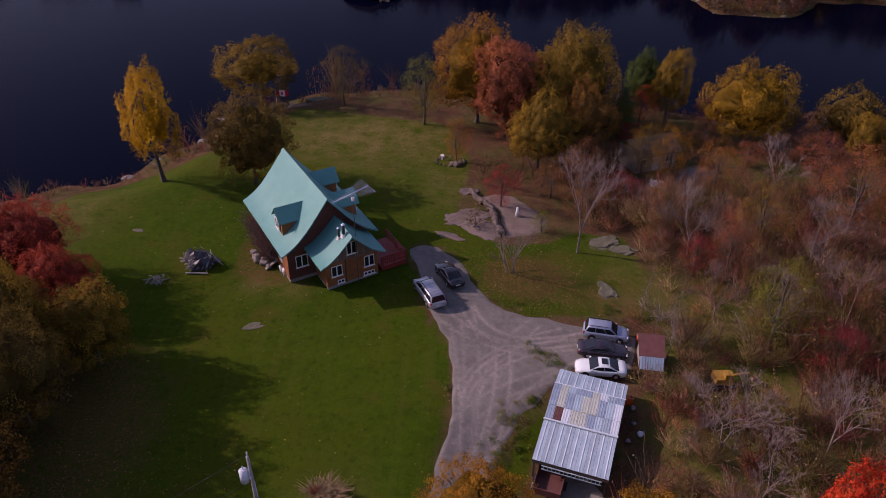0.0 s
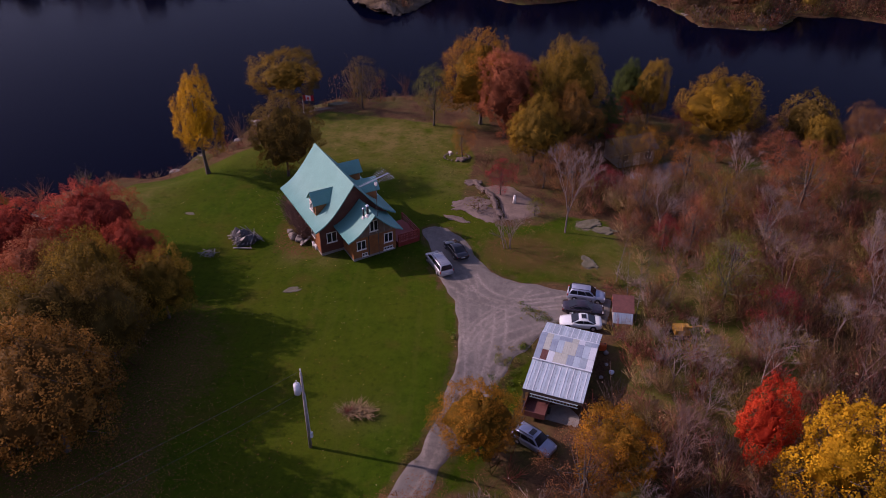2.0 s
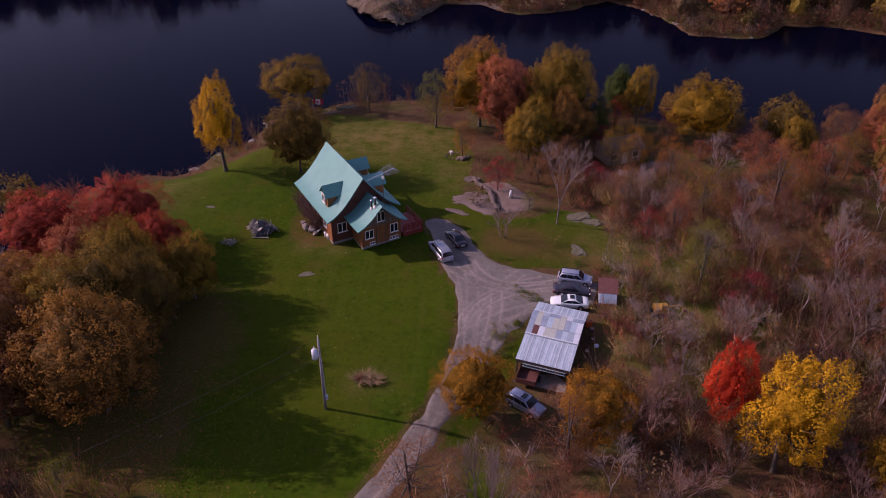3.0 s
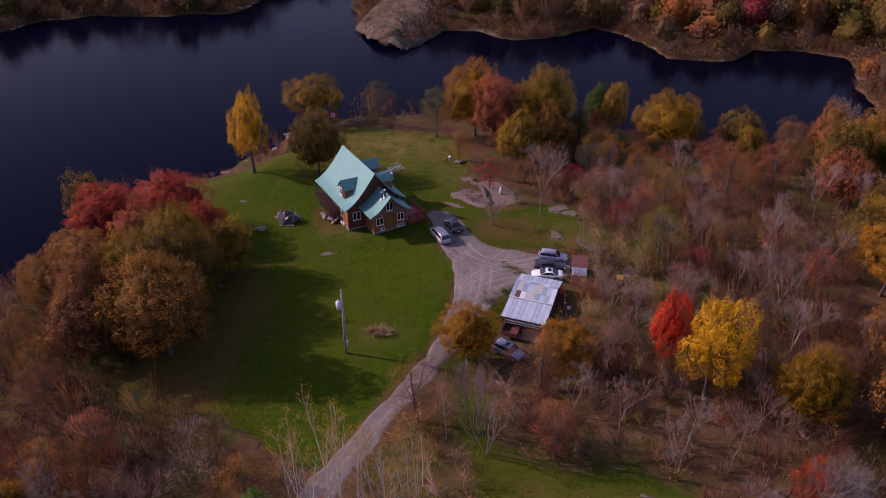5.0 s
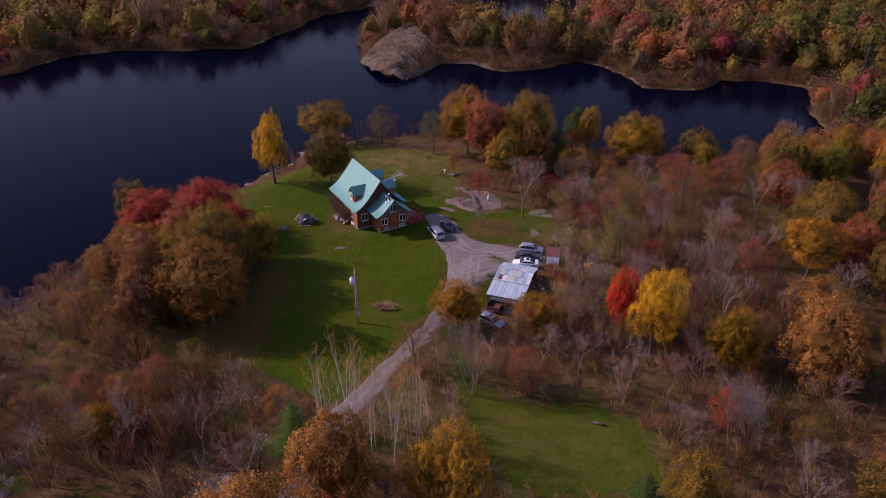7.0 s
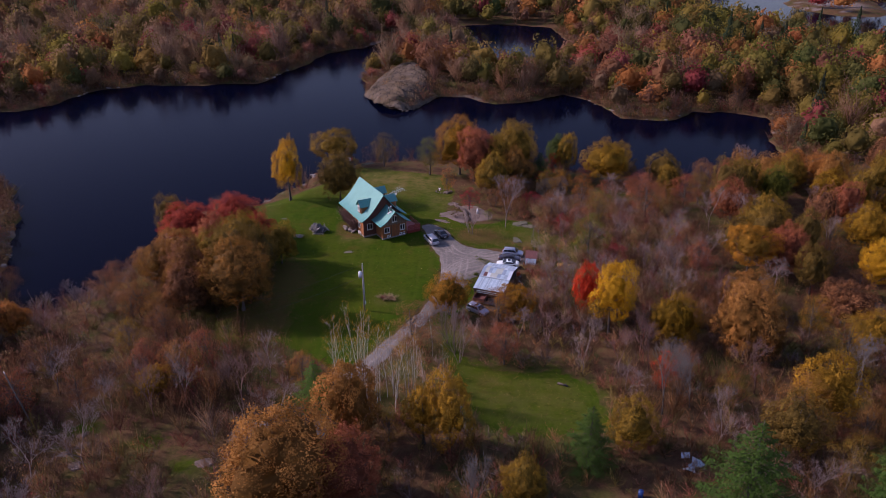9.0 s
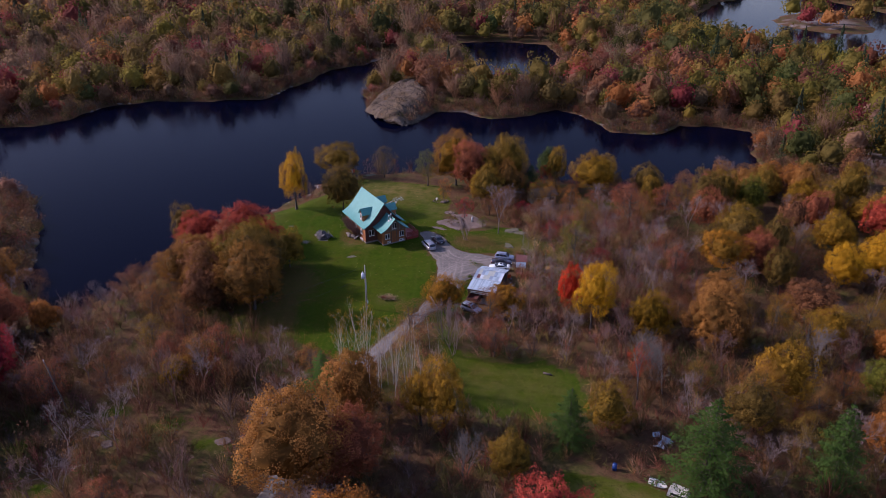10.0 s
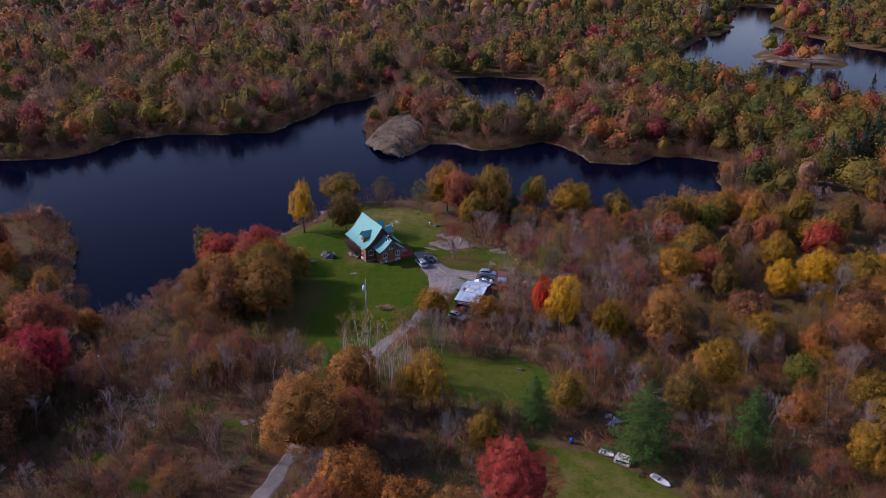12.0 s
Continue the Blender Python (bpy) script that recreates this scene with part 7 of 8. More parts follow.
# ---------------------------------------------------------------- small shed
shed = empty("shed", pose(14.85, 50.85, ground_at(14.85, 50.85), 0, 0, -7) @ Matrix.Scale(0.8, 4))
tagged(shed, "small shed with a faded red roof and a ribbed steel front", "shed")
part("wall", box_bm(-1.15, 1.15, -1.2, 1.2, 0, 1.75), "grey_wood", shed)
for i in range(9):
    a = -1.2 + i * 0.2667
    part("front_sheet", sheet_bm([[(a, -1.42, 1.78), (a + 0.2, -1.42, 1.78)], [(a, -2.25, 0.75), (a + 0.2, -2.25, 0.75)]], 0.03), "steel", shed)
    part("front_rib", sheet_bm([[(a + 0.2, -1.42, 1.82), (a + 0.26, -1.42, 1.82)], [(a + 0.2, -2.27, 0.79), (a + 0.26, -2.27, 0.79)]], 0.06), "blue_sheet", shed)
for x in (-1.2, 1.1):
    part("prop", box_bm(x, x + 0.1, -2.2, -2.1, 0, 0.78), "grey_wood", shed)
part("roof", sheet_bm([[(-1.35, -1.4, 1.8), (1.35, -1.4, 1.8)], [(-1.35, 1.4, 2.5), (1.35, 1.4, 2.5)]], 0.07), "old_red", shed, "faded dark-red sheet roof")
crate = empty("orange_bin", Matrix.Translation((14.6, 53.3, ground_at(14.6, 53.3))) @ Matrix.Scale(0.7, 4))
tagged(crate, "orange plastic bin behind the shed", "bin")
part("body", box_bm(-0.45, 0.45, -0.35, 0.35, 0, 0.8, 0.05), "orange_paint", crate)
part("lid", box_bm(-0.48, 0.48, -0.38, 0.38, 0.8, 0.88, 0.03), "rust_sheet", crate)


# ---------------------------------------------------------------- utility poles and wires
def utility_pole(x, y, h, can_on, label, wood="grey_wood", stout=0.15):
    top = empty("utility_pole", Matrix.Translation((x, y, ground_at(x, y))))
    tagged(top, label, "utility pole")
    part("post", rod_bm((0, 0, -0.3), (0, 0, h), stout, stout * 0.67, 12), wood, top, "weathered timber post", True)
    part("pin", rod_bm((0, 0, h), (0, 0, h + 0.3), 0.03, 0.02, 6), "insulator", top)
    part("insulator", rod_bm((0, 0, h + 0.26), (0, 0, h + 0.42), 0.06, 0.04, 8), "white_paint", top)
    if can_on:
        can = part("transformer", rod_bm((-0.42, -0.05, h - 2.15), (-0.42, -0.05, h - 1.2), 0.27, sides=18), "insulator", top, "pale grey transformer can", True)
        part("lid", rod_bm((-0.42, -0.05, h - 1.2), (-0.42, -0.05, h - 1.08), 0.28, 0.16, 18), "insulator", can)
        part("bushing", rod_bm((-0.42, -0.05, h - 1.08), (-0.42, -0.05, h - 0.78), 0.05, 0.03, 8), "white_paint", can)
        part("bracket", box_bm(-0.2, 0.02, -0.1, 0.06, h - 1.9, h - 1.4), "insulator", can)
        part("meter_box", box_bm(0.12, 0.32, -0.14, 0.12, 1.2, 1.75, 0.03), "insulator", top, "grey meter box")
        part("conduit", rod_bm((0.16, 0, 1.7), (0.12, 0, h - 2.2), 0.03, sides=6), "insulator", top)
    return top


POLE = Vector((-13.6, 33.0, ground_at(-13.6, 33.0)))
utility_pole(POLE.x, POLE.y, 8.3, True, "grey timber utility pole with a transformer on the lawn")
leaning = utility_pole(-50.9, 0.6, 9.0, False, "leaning dark utility pole in the scrub", "bark", 0.11)
leaning.matrix_world = leaning.matrix_world @ pose(0, 0, 0, 0, -11, 0)


def wire(a, b, sag, label):
    bm = bmesh.new()
    a, b = Vector(a), Vector(b)
    pts = []
    for i in range(25):
        f = i / 24
        p = a.lerp(b, f)
        p.z -= sag * 4 * f * (1 - f)
        pts.append(p)
    for p, q in zip(pts, pts[1:]):
        rod_bm(p, q, 0.008, sides=5, bm=bm)
    return tagged(part("power_line", bm, "iron", None), label, "power line", "power lines")


far_top = Vector((-52.65, 0.6, ground_at(-50.9, 0.6) + 9.1))
wire(POLE + Vector((0, 0, 8.5)), far_top, 1.3, "thin grey power line strung to the lawn pole")
wire(POLE + Vector((0, 0, 6.3)), far_top - Vector((0, 0, 1.6)), 1.4, "thin grey power line strung to the lawn pole")

# ---------------------------------------------------------------- yard clutter
r = random.Random(3)
heap = empty("wood_pile", Matrix.Translation((-26.9, 63.3, ground_at(-26.9, 63.3))))
tagged(heap, "heap of branches and boards under a dark tarpaulin on the lawn", "wood pile")
mound = rock_bm(1.0, 4, 0.75, 3)
for v in mound.verts:
    v.co = Vector((v.co.x * 1.6, v.co.y * 1.25, max(-0.1, v.co.z * 1.95 + 0.25 * math.sin(v.co.x * 9) * math.cos(v.co.y * 8))))
part("tarpaulin", mound, "tarp", heap, "creased dark tarpaulin")
for i in range(46):
    a, tilt = r.uniform(0, 6.28), r.uniform(0.2, 1.0)
    foot = Vector((math.cos(a) * r.uniform(1.2, 2.3), math.sin(a) * r.uniform(1.0, 1.9), r.uniform(0.05, 0.5)))
    head = Vector((math.cos(a + tilt * 1.4) * r.uniform(0.2, 1.5), math.sin(a + tilt * 1.4) * r.uniform(0.2, 1.2), r.uniform(0.7, 1.6)))
    part("branch", rod_bm(foot, head, r.uniform(0.03, 0.07), 0.025, 5), "grey_wood", heap)
part("board", box_bm(-1.0, 1.2, -1.75, -1.62, 0.05, 0.14), "grey_wood", heap)
small = empty("brush_pile", Matrix.Translation((-30.3, 60.2, ground_at(-30.3, 60.2))))
tagged(small, "low heap of cut sticks beside the wood pile", "brush pile")
for i in range(22):
    a = r.uniform(0, 6.28)
    c = Vector((r.uniform(-0.7, 0.7), r.uniform(-0.5, 0.5), r.uniform(0.1, 0.5)))
    d = Vector((math.cos(a), math.sin(a), r.uniform(-0.2, 0.4))) * r.uniform(0.4, 0.8)
    part("stick", rod_bm(c - d, c + d, 0.04, 0.02, 5), "grey_wood", small)

stalks = empty("dried_bush", Matrix.Translation((-10.2, 37.0, ground_at(-10.2, 37.0))) @ Matrix.Scale(0.75, 4))
tagged(stalks, "cut-back bed of straw-coloured dry stalks on the lawn", "dried bush")
for k in range(3):
    sv, sq, _ = twiggy(301 + k, 260, 0.010)
    ob = new("stalk_clump", fast_mesh("stalk_clump", sv * [3.6, 3.0, 0.85], sq, [M["hay"]]))
    ob.parent = stalks
    ob.location = ((k - 1) * 0.9, (k % 2) * 0.7 - 0.3, 0)
sv, sq, _ = twiggy(305, 120, 0.012)
ob = new("red_stems", fast_mesh("red_stems", sv * [1.6, 1.3, 0.9], sq, [M["red_stain"]]))
ob.parent, ob.location = stalks, (-1.0, -0.2, 0)

vine = empty("vine_bush", Matrix.Translation((-20.6, 66.4, ground_at(-20.6, 66.4))))
tagged(vine, "leafless brown vine tangle against the house wall", "bush")
for k in range(6):
    sv, sq, _ = twiggy(311 + k, 420, 0.005, 260)
    ob = new("tangle", fast_mesh("tangle", sv * [3.9, 3.9, 3.3], sq, [M["red_twig"]]))
    ob.parent = vine
    ob.matrix_local = pose(0.9 * (k - 2.2) * -0.52 - 0.25, 0.9 * (k - 2.2) * 0.854 * 1.3 - 0.4, 0, 0, 0, k * 70)
for k, (x, y, s) in enumerate(((-21.4, 64.2, 0.62), (-20.5, 63.6, 0.55), (-20.0, 62.9, 0.3), (-22.0, 65.2, 0.36))):
    ob = part("boulder", rock_bm(s, k + 9, 0.8, 3), "stone", None, "", True)
    ob.matrix_world = Matrix.Translation((x, y, ground_at(x, y) + 0.25))
    tagged(ob, "grey granite boulder by the house wall", "boulder", "boulders by the house")
for k, (x, y, a) in enumerate(((-19.4, 63.2, 35), (-19.0, 63.7, 28))):
    ob = part("plank", box_bm(-0.16, 0.16, -1.2, 1.2, 0, 0.06), "cedar" if k else "grey_wood", None)
    ob.matrix_world = Matrix.Translation((x, y, ground_at(x, y) + 0.62)) @ pose(0, 0, 0, 28, 0, a - 90)
    tagged(ob, "weathered board leaning beside the house", "plank", "boards by the house")
for k, (x, y) in enumerate(((-18.2, 61.9), (-18.6, 62.4))):
    ob = part("bucket", rod_bm((0, 0, 0), (0, 0, 0.7), 0.22, 0.26, 14), "white_paint", None, "", True)
    ob.matrix_world = Matrix.Translation((x, y, ground_at(x, y)))
    tagged(ob, "white plastic bucket at the house corner", "bucket", "buckets by the house")
slab = part("stone_slab", ledge_bm(14, 0.03), "mossy_stone", None)
slab.matrix_world = Matrix.Translation((-19.6, 54.2, ground_at(-19.6, 54.2) + 0.02)) @ pose(0, 0, 0, 0, 0, 20) @ Matrix.Diagonal((1.0, 0.55, 1, 1))
tagged(slab, "flat mossy stone set in the lawn", "stone")
slab = part("stone_slab", ledge_bm(15, 0.03), "mossy_stone", None)
slab.matrix_world = Matrix.Translation((-35.3, 69.0, ground_at(-35.3, 69.0) + 0.02)) @ Matrix.Diagonal((0.7, 0.3, 1, 1))
tagged(slab, "flat grey stone lying in the lawn", "stone")

# rock ledges, patio wall, fire ring
for k, (x, y, sx, sy, turn) in enumerate(((-0.3, 73.2, 2.6, 1.9, 20), (1.2, 70.8, 2.6, 1.6, -40), (-2.4, 69.2, 1.7, 0.7, -30), (-0.2, 78.8, 1.3, 0.8, 10), (13.9, 68.6, 1.6, 1.1, 30), (15.6, 67.2, 1.3, 0.9, 0), (12.8, 60.2, 0.9, 1.3, 15), (-27.5, 105.0, 3.0, 1.2, 15), (-22, 106.0, 2.2, 1.0, 0))):
    ob = part("rock_ledge", ledge_bm(k + 20, 0.10), "pink_rock" if k < 4 else "mossy_stone", None)
    ob.matrix_world = Matrix.Translation((x, y, ground_at(x, y) + 0.03)) @ pose(0, 0, 0, 0, 0, turn) @ Matrix.Diagonal((sx * 1.05, sy * 1.05, 1.0, 1))
    tagged(ob, "low granite ledge showing through the grass", "rock ledge", "granite ledges")
wall_path = [Vector((0.0, 78.4)), Vector((0.5, 77.0)), Vector((1.6, 75.6)), Vector((2.3, 74.2)), Vector((2.5, 72.6)), Vector((2.7, 71.0)), Vector((3.0, 69.6))]
stone_wall = empty("stone_wall", Matrix.Translation((1.6, 74.6, ground_at(1.6, 74.6))))
tagged(stone_wall, "dry-laid low wall of pinkish field stones by the patio", "stone wall")
stones = []
for k in range(5):
    bm = rock_bm(1.0, 40 + k, 0.75, 1)
    me = bpy.data.meshes.new("stone")
    bm.to_mesh(me)
    bm.free()
    me.materials.append(M["pink_rock"])
    stones.append(me)
for a, b in zip(wall_path, wall_path[1:]):
    for i in range(5):
        for row in range(2):
            p = a.lerp(b, (i + 0.5 * row) / 5) + Vector((r.uniform(-0.12, 0.12), r.uniform(-0.12, 0.12)))
            ob = new("stone", stones[r.randrange(5)])
            ob.parent = stone_wall
            s = r.uniform(0.22, 0.36)
            ob.matrix_local = Matrix.Translation((p.x - 1.6, p.y - 74.6, 0.18 + 0.36 * row)) @ pose(0, 0, 0, 0, 0, r.uniform(0, 360)) @ Matrix.Diagonal((s * 1.3, s, s * 0.8, 1))
PATIO = [(0.8, 77.6), (2.0, 76.2), (2.9, 74.4), (3.1, 71.6), (3.5, 69.2), (6.4, 69.6), (8.2, 71.2), (7.6, 74.6), (5.2, 77.6), (2.6, 78.6)]


def patio_mesh():
    X, Y = np.meshgrid(np.arange(-0.5, 10, 0.25), np.arange(67.5, 80.5, 0.25))
    d = away(PATIO, X, Y) + wobble(X, Y, 1.6, 3.0) * 0.45 + wobble(X, Y, 0.7, 1.0) * 0.16
    keep = d < 0.7
    Z = ground_height(X, Y) + 0.09 - 0.4 * step(d, -0.5, 0.7) + 0.02 * wobble(X, Y, 1.1, 2.0)
    cells = keep[:-1, :-1] & keep[:-1, 1:] & keep[1:, 1:] & keep[1:, :-1]
    ids = np.arange(X.size).reshape(X.shape)
    q = np.stack([ids[:-1, :-1], ids[:-1, 1:], ids[1:, 1:], ids[1:, :-1]], -1)[cells]
    used = np.unique(q)
    back = np.zeros(X.size, int)
    back[used] = np.arange(len(used))
    return fast_mesh("patio", np.stack([X, Y, Z], -1).reshape(-1, 3)[used], back[q], [M["patio_gravel"]], smooth=True)


tagged(new("patio", patio_mesh()), "pinkish crushed-stone patio behind a low wall", "patio", kind="structure")
ring_ob = empty("fire_ring", Matrix.Translation((-2.3, 85.9, ground_at(-2.3, 85.9))))
tagged(ring_ob, "ring of stones round a small garden bed", "stone ring")
for i in range(16):
    a = i / 16 * 6.283
    ob = new("stone", stones[i % 5])
    ob.parent = ring_ob
    s = r.uniform(0.14, 0.26)
    ob.matrix_local = Matrix.Translation((math.cos(a) * 1.8 - 0.3, math.sin(a) * 1.2 + 0.2, 0.1)) @ pose(0, 0, 0, 0, 0, r.uniform(0, 360)) @ Matrix.Diagonal((s, s, s, 1))
for x, y, s in ((0.5, -0.9, 0.5), (0.0, -0.7, 0.36), (0.9, -0.5, 0.36)):
    ob = new("stone", stones[2])
    ob.parent = ring_ob
    ob.matrix_local = Matrix.Translation((x, y, 0.25)) @ Matrix.Diagonal((s, s, s, 1))
table = empty("bird_bath", Matrix.Translation((-3.6, 86.6, ground_at(-3.6, 86.6))) @ Matrix.Scale(0.72, 4))
tagged(table, "small white pedestal bird bath in the stone ring", "bird bath")
part("pedestal", rod_bm((0, 0, 0), (0, 0, 0.75), 0.12, 0.09, 12), "white_paint", table)
part("bowl", rod_bm((0, 0, 0.72), (0, 0, 0.86), 0.22, 0.36, 16), "white_paint", table)
statue = part("garden_ornament", rod_bm((0, 0, 0), (0, 0, 1.1), 0.26, 0.12, 12), "white_paint", None, "", True)
statue.matrix_world = Matrix.Translation((5.0, 73.4, ground_at(5.0, 73.4) + 0.1))
tagged(statue, "pale upright garden ornament on the patio", "ornament")
tree(7.4, 70.4, 2.6, 1.4, "lime", "thin", 1, 0, "bushy yellow-green shrub on the patio's edge", name="shrub")

# flag
flag = empty("flag", Matrix.Translation((-27.6, 102.0, ground_at(-27.6, 102.0))))
tagged(flag, "red and white flag on a pole by the lake bank", "flag")
part("pole", rod_bm((0, 0, -0.2), (0, 0, 3.2), 0.04, 0.03, 8), "white_paint", flag)


def cloth(x0, x1, material, label):
    rows = [[(x0 + (x1 - x0) * j / 4, 0.10 * math.sin((x0 + (x1 - x0) * j / 4) * 4.0), z) for j in range(5)] for z in (3.05, 2.6, 2.15)]
    bm = bmesh.new()
    g = [[bm.verts.new(p) for p in row] for row in rows]
    for i in range(2):
        for j in range(4):
            bm.faces.new((g[i][j], g[i][j + 1], g[i + 1][j + 1], g[i + 1][j]))
    bmesh.ops.solidify(bm, geom=list(bm.faces), thickness=0.02)
    return part("cloth", bm, material, flag, label)


cloth(0.05, 0.5, "flag_red", "red band of the flag")
cloth(0.5, 1.35, "flag_white", "white field of the flag")
cloth(1.35, 1.8, "flag_red", "red band of the flag")
part("emblem", box_bm(0.78, 1.08, -0.14, 0.14, 2.4, 2.8, 0.05), "flag_red", flag)

# cabin among the trees
cabin = empty("cabin", pose(21.8, 87.2, ground_at(21.8, 87.2), 0, 0, 22))
tagged(cabin, "grey boarded cabin half hidden among trees", "cabin")
part("wall", box_bm(-2.8, 2.8, -2.0, 2.0, 0, 2.5), "grey_wood", cabin)
for s in (-1, 1):
    part("roof", sheet_bm([[(-3.2, 0, 3.7), (3.2, 0, 3.7)], [(-3.2, s * 2.5, 2.35), (3.2, s * 2.5, 2.35)]], 0.1), "dark_wood", cabin, "dark shingled roof slope")
part("gable", prism_bm([(-2.0, 2.5), (0, 3.55), (2.0, 2.5)], 0.1, pose(2.79, 0, 0, 0, 0, 90)), "grey_wood", cabin)
window(cabin, 1.2, 2.3, 0.9, 1.9, pose(0, -2.01, 0))
window(cabin, -2.3, -1.4, 0.9, 1.9, pose(0, -2.01, 0), 1)
part("door", box_bm(-0.5, 0.45, -2.06, -2.01, 0.05, 2.0), "white_paint", cabin)
lean = empty("lean_to", pose(21.6, 79.6, ground_at(21.6, 79.6), 0, 0, -12) @ Matrix.Scale(0.62, 4))
tagged(lean, "small lean-to with a pale sheet roof in the brush", "lean-to")
for x in (-1.2, 1.1):
    for y, z in ((-0.7, 1.7), (0.7, 2.1)):
        part("post", box_bm(x, x + 0.1, y, y + 0.1, 0, z), "grey_wood", lean)
part("roof", sheet_bm([[(-1.5, -1.0, 1.75), (1.5, -1.0, 1.75)], [(-1.5, 1.0, 2.25), (1.5, 1.0, 2.25)]], 0.06), "dull_steel", lean)

# machines and boats in the scrub
digger = empty("excavator", pose(20.2, 48.2, ground_at(20.2, 48.2), 0, 0, 2) @ Matrix.Scale(0.6, 4))
tagged(digger, "old yellow excavator parked in the brush", "excavator")
part("house", box_bm(-1.3, 1.2, -1.0, 1.0, 0.9, 1.9, 0.1), "yellow_paint", digger)
part("cab", box_bm(-0.2, 0.9, -0.95, 0.0, 1.9, 2.7, 0.08), "yellow_paint", digger)
part("window", box_bm(-0.05, 0.93, -0.8, -0.15, 2.05, 2.55), "glass", digger)
for y in (-0.9, 0.9):
    part("track", box_bm(-1.6, 1.5, y - 0.25, y + 0.25, 0.0, 0.75, 0.25), "black", digger)
part("boom", rod_bm((1.0, 0.2, 1.6), (3.3, 0.3, 2.0), 0.16, 0.12, 8), "yellow_paint", digger)
part("arm", rod_bm((3.3, 0.3, 2.0), (4.4, 0.4, 1.0), 0.13, 0.10, 8), "yellow_paint", digger)
part("bucket", box_bm(4.1, 4.8, 0.05, 0.75, 0.5, 1.1, 0.12), "rust_sheet", digger)
drum = part("red_tank", rod_bm((0, 0, 0.0), (0, 0, 1.3), 0.35, sides=16), "orange_paint", None, "", True)
drum.matrix_world = Matrix.Translation((17.0, 46.9, ground_at(17.0, 46.9))) @ Matrix.Scale(0.5, 4)
tagged(drum, "orange-red drum standing in the brush", "drum")


def boat(x, y, turn, length, label):
    top = empty("boat", pose(x, y, ground_at(x, y) + 0.25, 0, 8, turn) @ Matrix.Scale(0.7, 4))
    tagged(top, label, "boat")
    sections = []
    for i in range(9):
        f = i / 8
        half = 0.8 * math.sin(math.pi * (0.18 + 0.62 * (1 - f))) if f < 0.98 else 0.06
        keel = -0.35 + 0.3 * f ** 3
        xx = -length / 2 + length * f
        sections.append([(xx, -half, 0.35), (xx, -half * 0.75, keel + 0.2), (xx, 0, keel), (xx, half * 0.75, keel + 0.2), (xx, half, 0.35), (xx, half * 0.8, 0.30), (xx, -half * 0.8, 0.30)])
    part("hull", loft(sections), "white_paint", top, "white hull", True)
    part("gunwale", box_bm(-length / 2, length * 0.3, -0.78, -0.70, 0.34, 0.42, 0.02), "steel", top)
    part("gunwale", box_bm(-length / 2, length * 0.3, 0.70, 0.78, 0.34, 0.42, 0.02), "steel", top)
    part("seat", box_bm(-0.5, -0.1, -0.6, 0.6, 0.32, 0.42, 0.02), "dark_cedar", top)
    return top


boat(34.6, -16.1, -42, 4.4, "white upturned boat lying at the lawn's edge")
boat(28.0, -10.2, -20, 3.2, "small white boat by the junk heap")
camper = empty("truck_cap", pose(30.2, -11.6, ground_at(30.2, -11.6), 0, 0, -30))
tagged(camper, "white truck cap with rusty side dumped by the pine", "truck cap")
part("shell", loft([[(-1.2, -0.85, 0), (-1.2, 0.85, 0), (-1.1, 0.7, 0.85), (-1.1, -0.7, 0.85)], [(1.2, -0.85, 0), (1.2, 0.85, 0), (1.0, 0.7, 0.85), (1.0, -0.7, 0.85)]]), "white_paint", camper)
part("side_window", box_bm(-0.8, 0.8, -0.84, -0.80, 0.3, 0.6), "glass", camper)
part("stripe", box_bm(-1.15, 1.15, -0.87, -0.84, 0.08, 0.2), "rust_sheet", camper)
for k in range(7):
    x, y = 31.0 + r.uniform(-1.5, 1.5), -1.8 + r.uniform(-1.5, 1.5)
    ob = part("scrap_panel", box_bm(-0.5, 0.5, -0.35, 0.35, 0, 0.06), "white_sheet" if k % 2 else "dull_steel", None)
    ob.matrix_world = Matrix.Translation((x, y, ground_at(x, y) + 0.35)) @ pose(0, 0, 0, r.uniform(-35, 35), r.uniform(-35, 35), r.uniform(0, 360))
    tagged(ob, "bent pale metal sheet on a scrap heap", "metal sheet", "scrap heap")
barrel = part("barrel", rod_bm((0, 0, 0), (0, 0, 0.9), 0.3, sides=16), "blue_plastic", None, "", True)
barrel.matrix_world = Matrix.Translation((23.2, -7.5, ground_at(23.2, -7.5)))
tagged(barrel, "blue barrel in tall grass", "barrel")
log = empty("log", pose(16.7, 13.4, ground_at(16.7, 13.4), 0, 0, -24) @ Matrix.Scale(0.6, 4))
tagged(log, "dark fallen log on the lower lawn", "log")
part("trunk", rod_bm((-1.2, 0, 0.25), (1.2, 0, 0.22), 0.28, 0.2, 10), "bark", log, "", True)
part("stub", rod_bm((0.4, 0, 0.3), (0.8, 0.35, 0.75), 0.09, 0.04, 6), "bark", log)
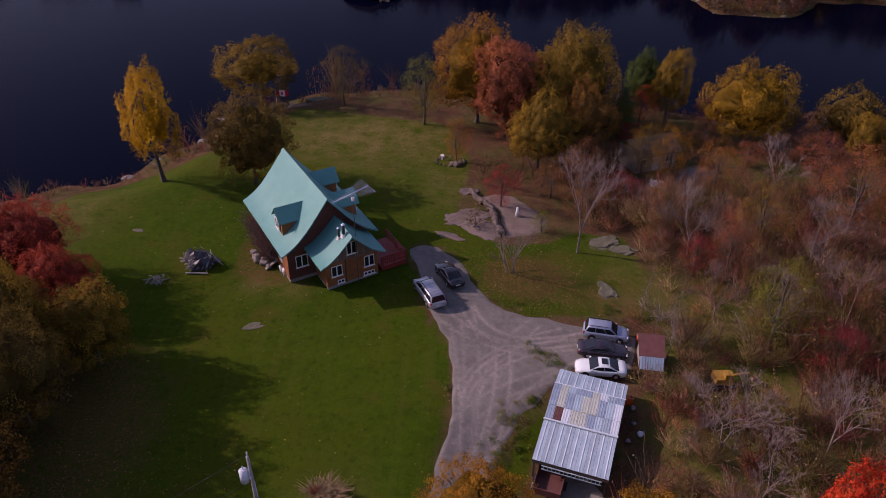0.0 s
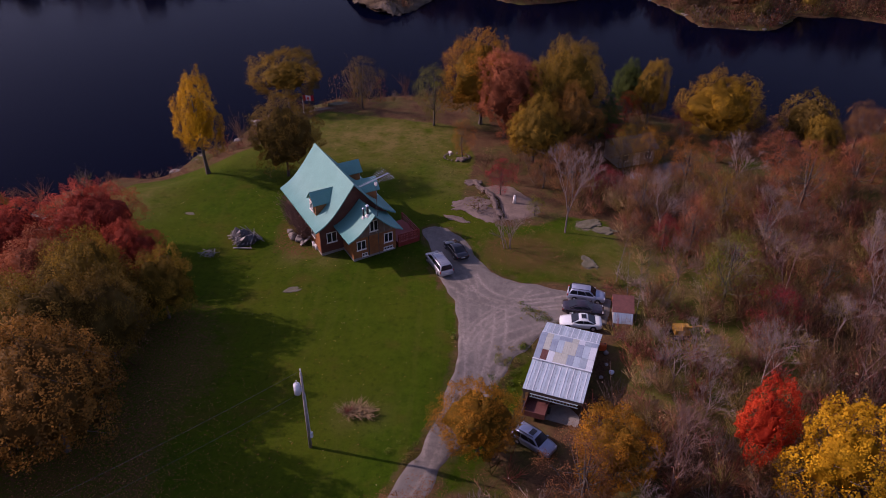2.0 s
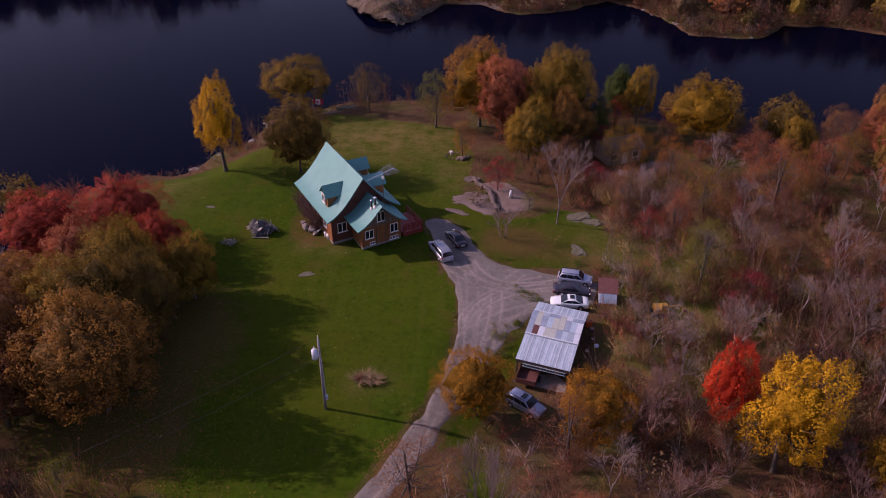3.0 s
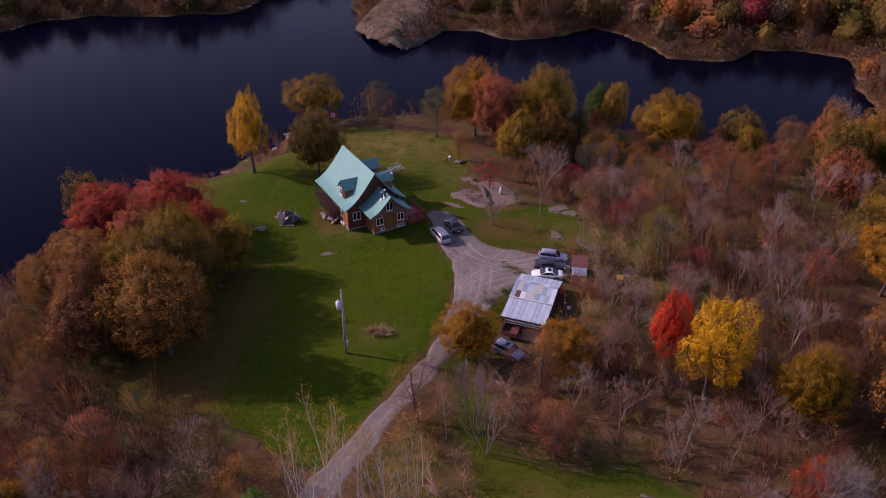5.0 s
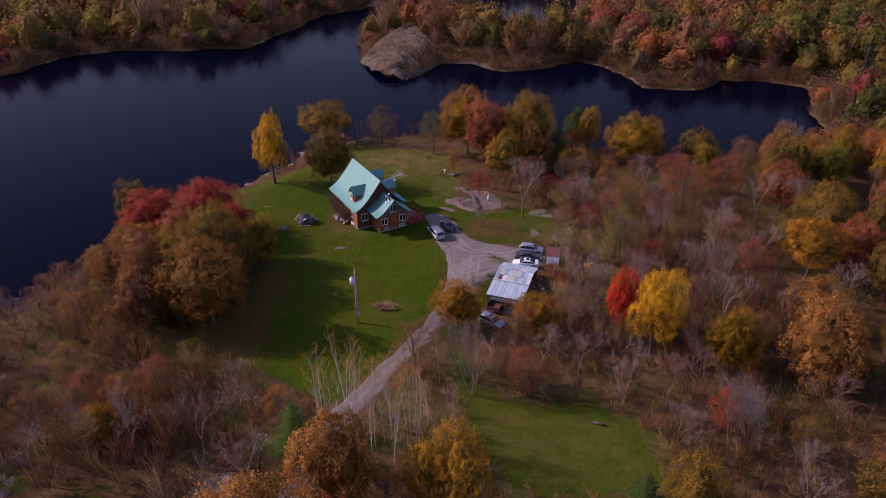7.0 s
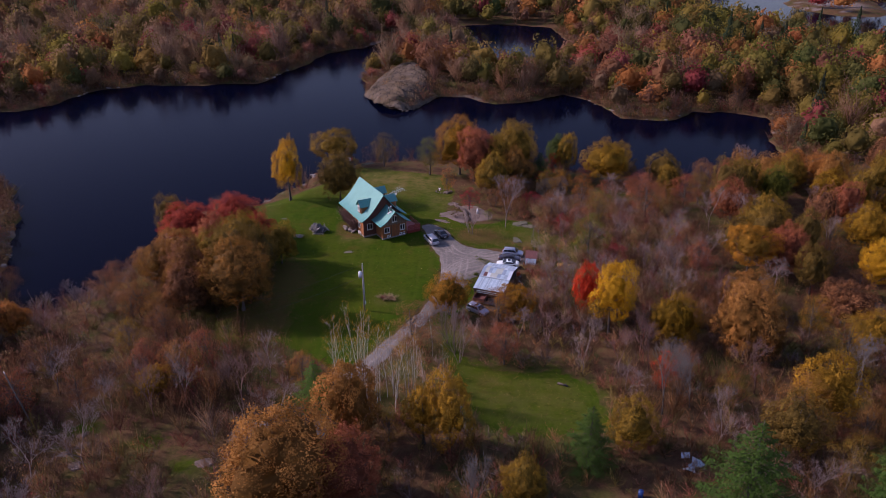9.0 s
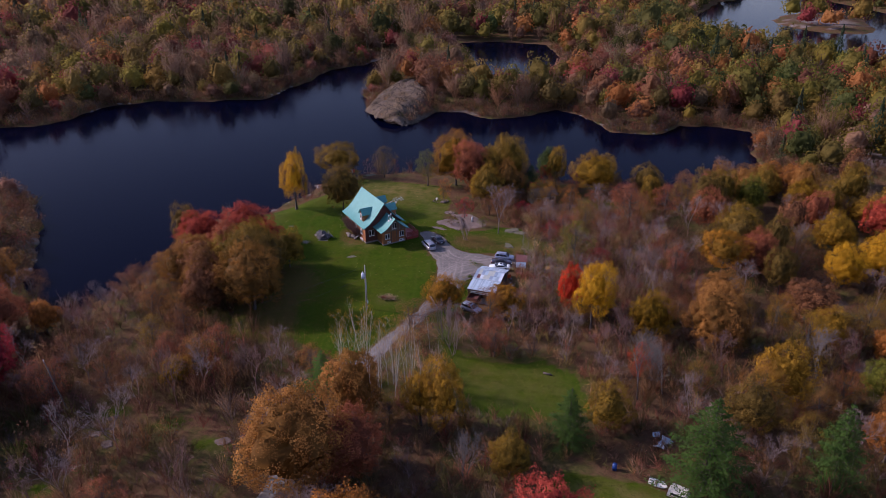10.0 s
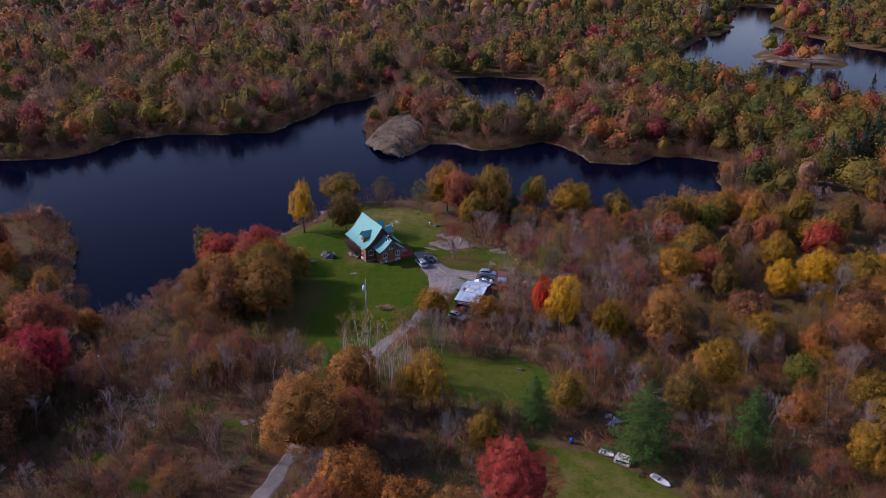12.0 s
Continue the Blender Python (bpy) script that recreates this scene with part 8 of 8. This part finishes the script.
for k, (x, y, sx, sy, turn) in enumerate(((-43.8, -1.8, 1.3, 0.7, 20), (-42.8, -5.4, 1.0, 0.8, -30), (-44.6, 0.2, 0.9, 0.5, 50), (-45.2, -3.3, 0.8, 0.6, 10), (-27.6, -4.4, 1.3, 0.8, 5), (-25.0, -3.4, 1.0, 0.6, -20))):
    ob = part("rock_ledge", ledge_bm(k + 60, 0.14), "pink_rock", None)
    ob.matrix_world = Matrix.Translation((x, y, ground_at(x, y))) @ pose(0, 0, 0, 0, 0, turn) @ Matrix.Diagonal((sx, sy, 1.0, 1))
    tagged(ob, "flat granite outcrop among dry weeds in the scrub", "rock ledge", "outcrops in the scrub")


# ---------------------------------------------------------------- rocky headland and shore stones
def headland():
    s = 0.55
    X, Y = np.meshgrid(np.arange(-42, 0, s), np.arange(160, 232, s))
    d = shore(X, Y)
    dome = np.exp(-(((X + 22.5) / 10.5) ** 2 + ((Y - 190) / 23) ** 2))
    u, v = 0.85 * X + 0.53 * Y, 0.85 * Y - 0.53 * X
    joint = np.minimum(np.abs(wobble(u, v * 0.35, 6.5, 2.2)), 1.4 * np.abs(wobble(u * 0.3, v, 9.0, 4.1)))
    terrace = np.floor((wobble(u, v * 0.5, 9.0, 1.2) + 1) * 2.5)
    Z = ground_height(X, Y, d) - 0.5 + step(dome, 0.10, 0.55) * (1.1 + 0.55 * terrace + 0.8 * np.minimum(joint * 5, 1) + 0.12 * wobble(X, Y, 1.6, 3.0))
    keep = (dome + 0.10 * wobble(X, Y, 5.0, 3.3) > 0.22) & (d > -2.5)
    cells = keep[:-1, :-1] & keep[:-1, 1:] & keep[1:, 1:] & keep[1:, :-1]
    ids = np.arange(X.size).reshape(X.shape)
    q = np.stack([ids[:-1, :-1], ids[:-1, 1:], ids[1:, 1:], ids[1:, :-1]], -1)[cells]
    used = np.unique(q)
    back = np.zeros(X.size, int)
    back[used] = np.arange(len(used))
    return fast_mesh("rock_headland", np.stack([X, Y, Z], -1).reshape(-1, 3)[used], back[q], [M["headland"]], smooth=True)


tagged(new("rock_headland", headland()), "bare fissured granite headland sloping into the lake", "rock", kind="structure")
rr = np.random.default_rng(44)
base = rock_bm(1.0, 77, 0.7, 1)
bv = np.array([v.co[:] for v in base.verts])
bq = np.array([[v.index for v in f.verts] + [f.verts[2].index] for f in base.faces])
tri = bq[:, :3]
base.free()
x, y = rr.uniform(-190, 150, 30000), rr.uniform(40, 300, 30000)
d = shore(x, y)
keep = (np.abs(d) < 0.9) & (np.abs(x) < 0.6 * (y + 101) + 15) & (wobble(x, y, 15.0, 7.0) > 0.25) & (rr.random(30000) < 0.6)
x, y, z = x[keep], y[keep], np.maximum(0.0, ground_height(x[keep], y[keep], d[keep]))
n = len(x)
size = 0.16 + 0.6 * rr.random(n) ** 2.5
ang = rr.uniform(0, 6.28, n)
px = bv[None, :, 0] * np.cos(ang)[:, None] - bv[None, :, 1] * np.sin(ang)[:, None]
py = bv[None, :, 0] * np.sin(ang)[:, None] + bv[None, :, 1] * np.cos(ang)[:, None]
P = np.stack([px * size[:, None] * 1.3 + x[:, None], py * size[:, None] + y[:, None], bv[None, :, 2] * size[:, None] * 0.7 + z[:, None]], -1).reshape(-1, 3)
F = (tri[None] + (np.arange(n) * len(bv))[:, None, None]).reshape(-1, 3)
me = bpy.data.meshes.new("shore_stones")
me.from_pydata(P.tolist(), [], F.tolist())
me.materials.append(M["stone"])
tagged(new("shore_stones", me), "grey stones along the waterline", "stones", kind="stuff")


# fallen leaves
def fallen(n, seed, poly, centre, spread, tones, size):
    r = np.random.default_rng(seed)
    x, y = r.normal(centre[0], spread[0], n), r.normal(centre[1], spread[1], n)
    keep = (away(poly, x, y) < 0.5) & (away(DRIVE, x, y) > -1.0)
    x, y = x[keep], y[keep]
    p = np.stack([x, y, ground_height(x, y) + 0.06], 1)
    v, q, _ = cards(p, np.tile([0, 0, 1.0], (len(p), 1)), size, r, 0.25)
    t = np.array(tones)[r.integers(0, len(tones), len(p))]
    return v, q, np.repeat(t, 4, 0)


sets = [fallen(1900, 1, LAWN, (-14, 58), (22, 28), [(0.40, 0.28, 0.10), (0.30, 0.17, 0.06), (0.45, 0.36, 0.20)], 0.10),
        fallen(11000, 2, LAWN, (5.5, 61.5), (5.0, 4.2), [(0.30, 0.13, 0.06), (0.22, 0.10, 0.05), (0.36, 0.21, 0.10)], 0.07),
        fallen(7500, 3, LAWN, (-29, 27), (6, 8), [(0.36, 0.15, 0.06), (0.28, 0.12, 0.05)], 0.10),
        fallen(2400, 4, LAWN_EAST, (8, 14), (8, 6), [(0.36, 0.22, 0.08), (0.28, 0.14, 0.05)], 0.09)]
off, V, Q, T = 0, [], [], []
for v, q, t in sets:
    V.append(v)
    Q.append(q + off)
    T.append(t)
    off += len(v)
tagged(new("fallen_leaves", fast_mesh("fallen_leaves", np.concatenate(V), np.concatenate(Q), [M["tinted"]], tint=np.concatenate(T))), "fallen gold and rust leaves scattered on the lawn", "leaves", kind="stuff")


# the plan is brought to metres
for ob in list(scene.objects):
    if ob.parent is None and ob.type in {"MESH", "EMPTY"}:
        ob.matrix_world = Matrix.Scale(SCALE, 4) @ ob.matrix_world
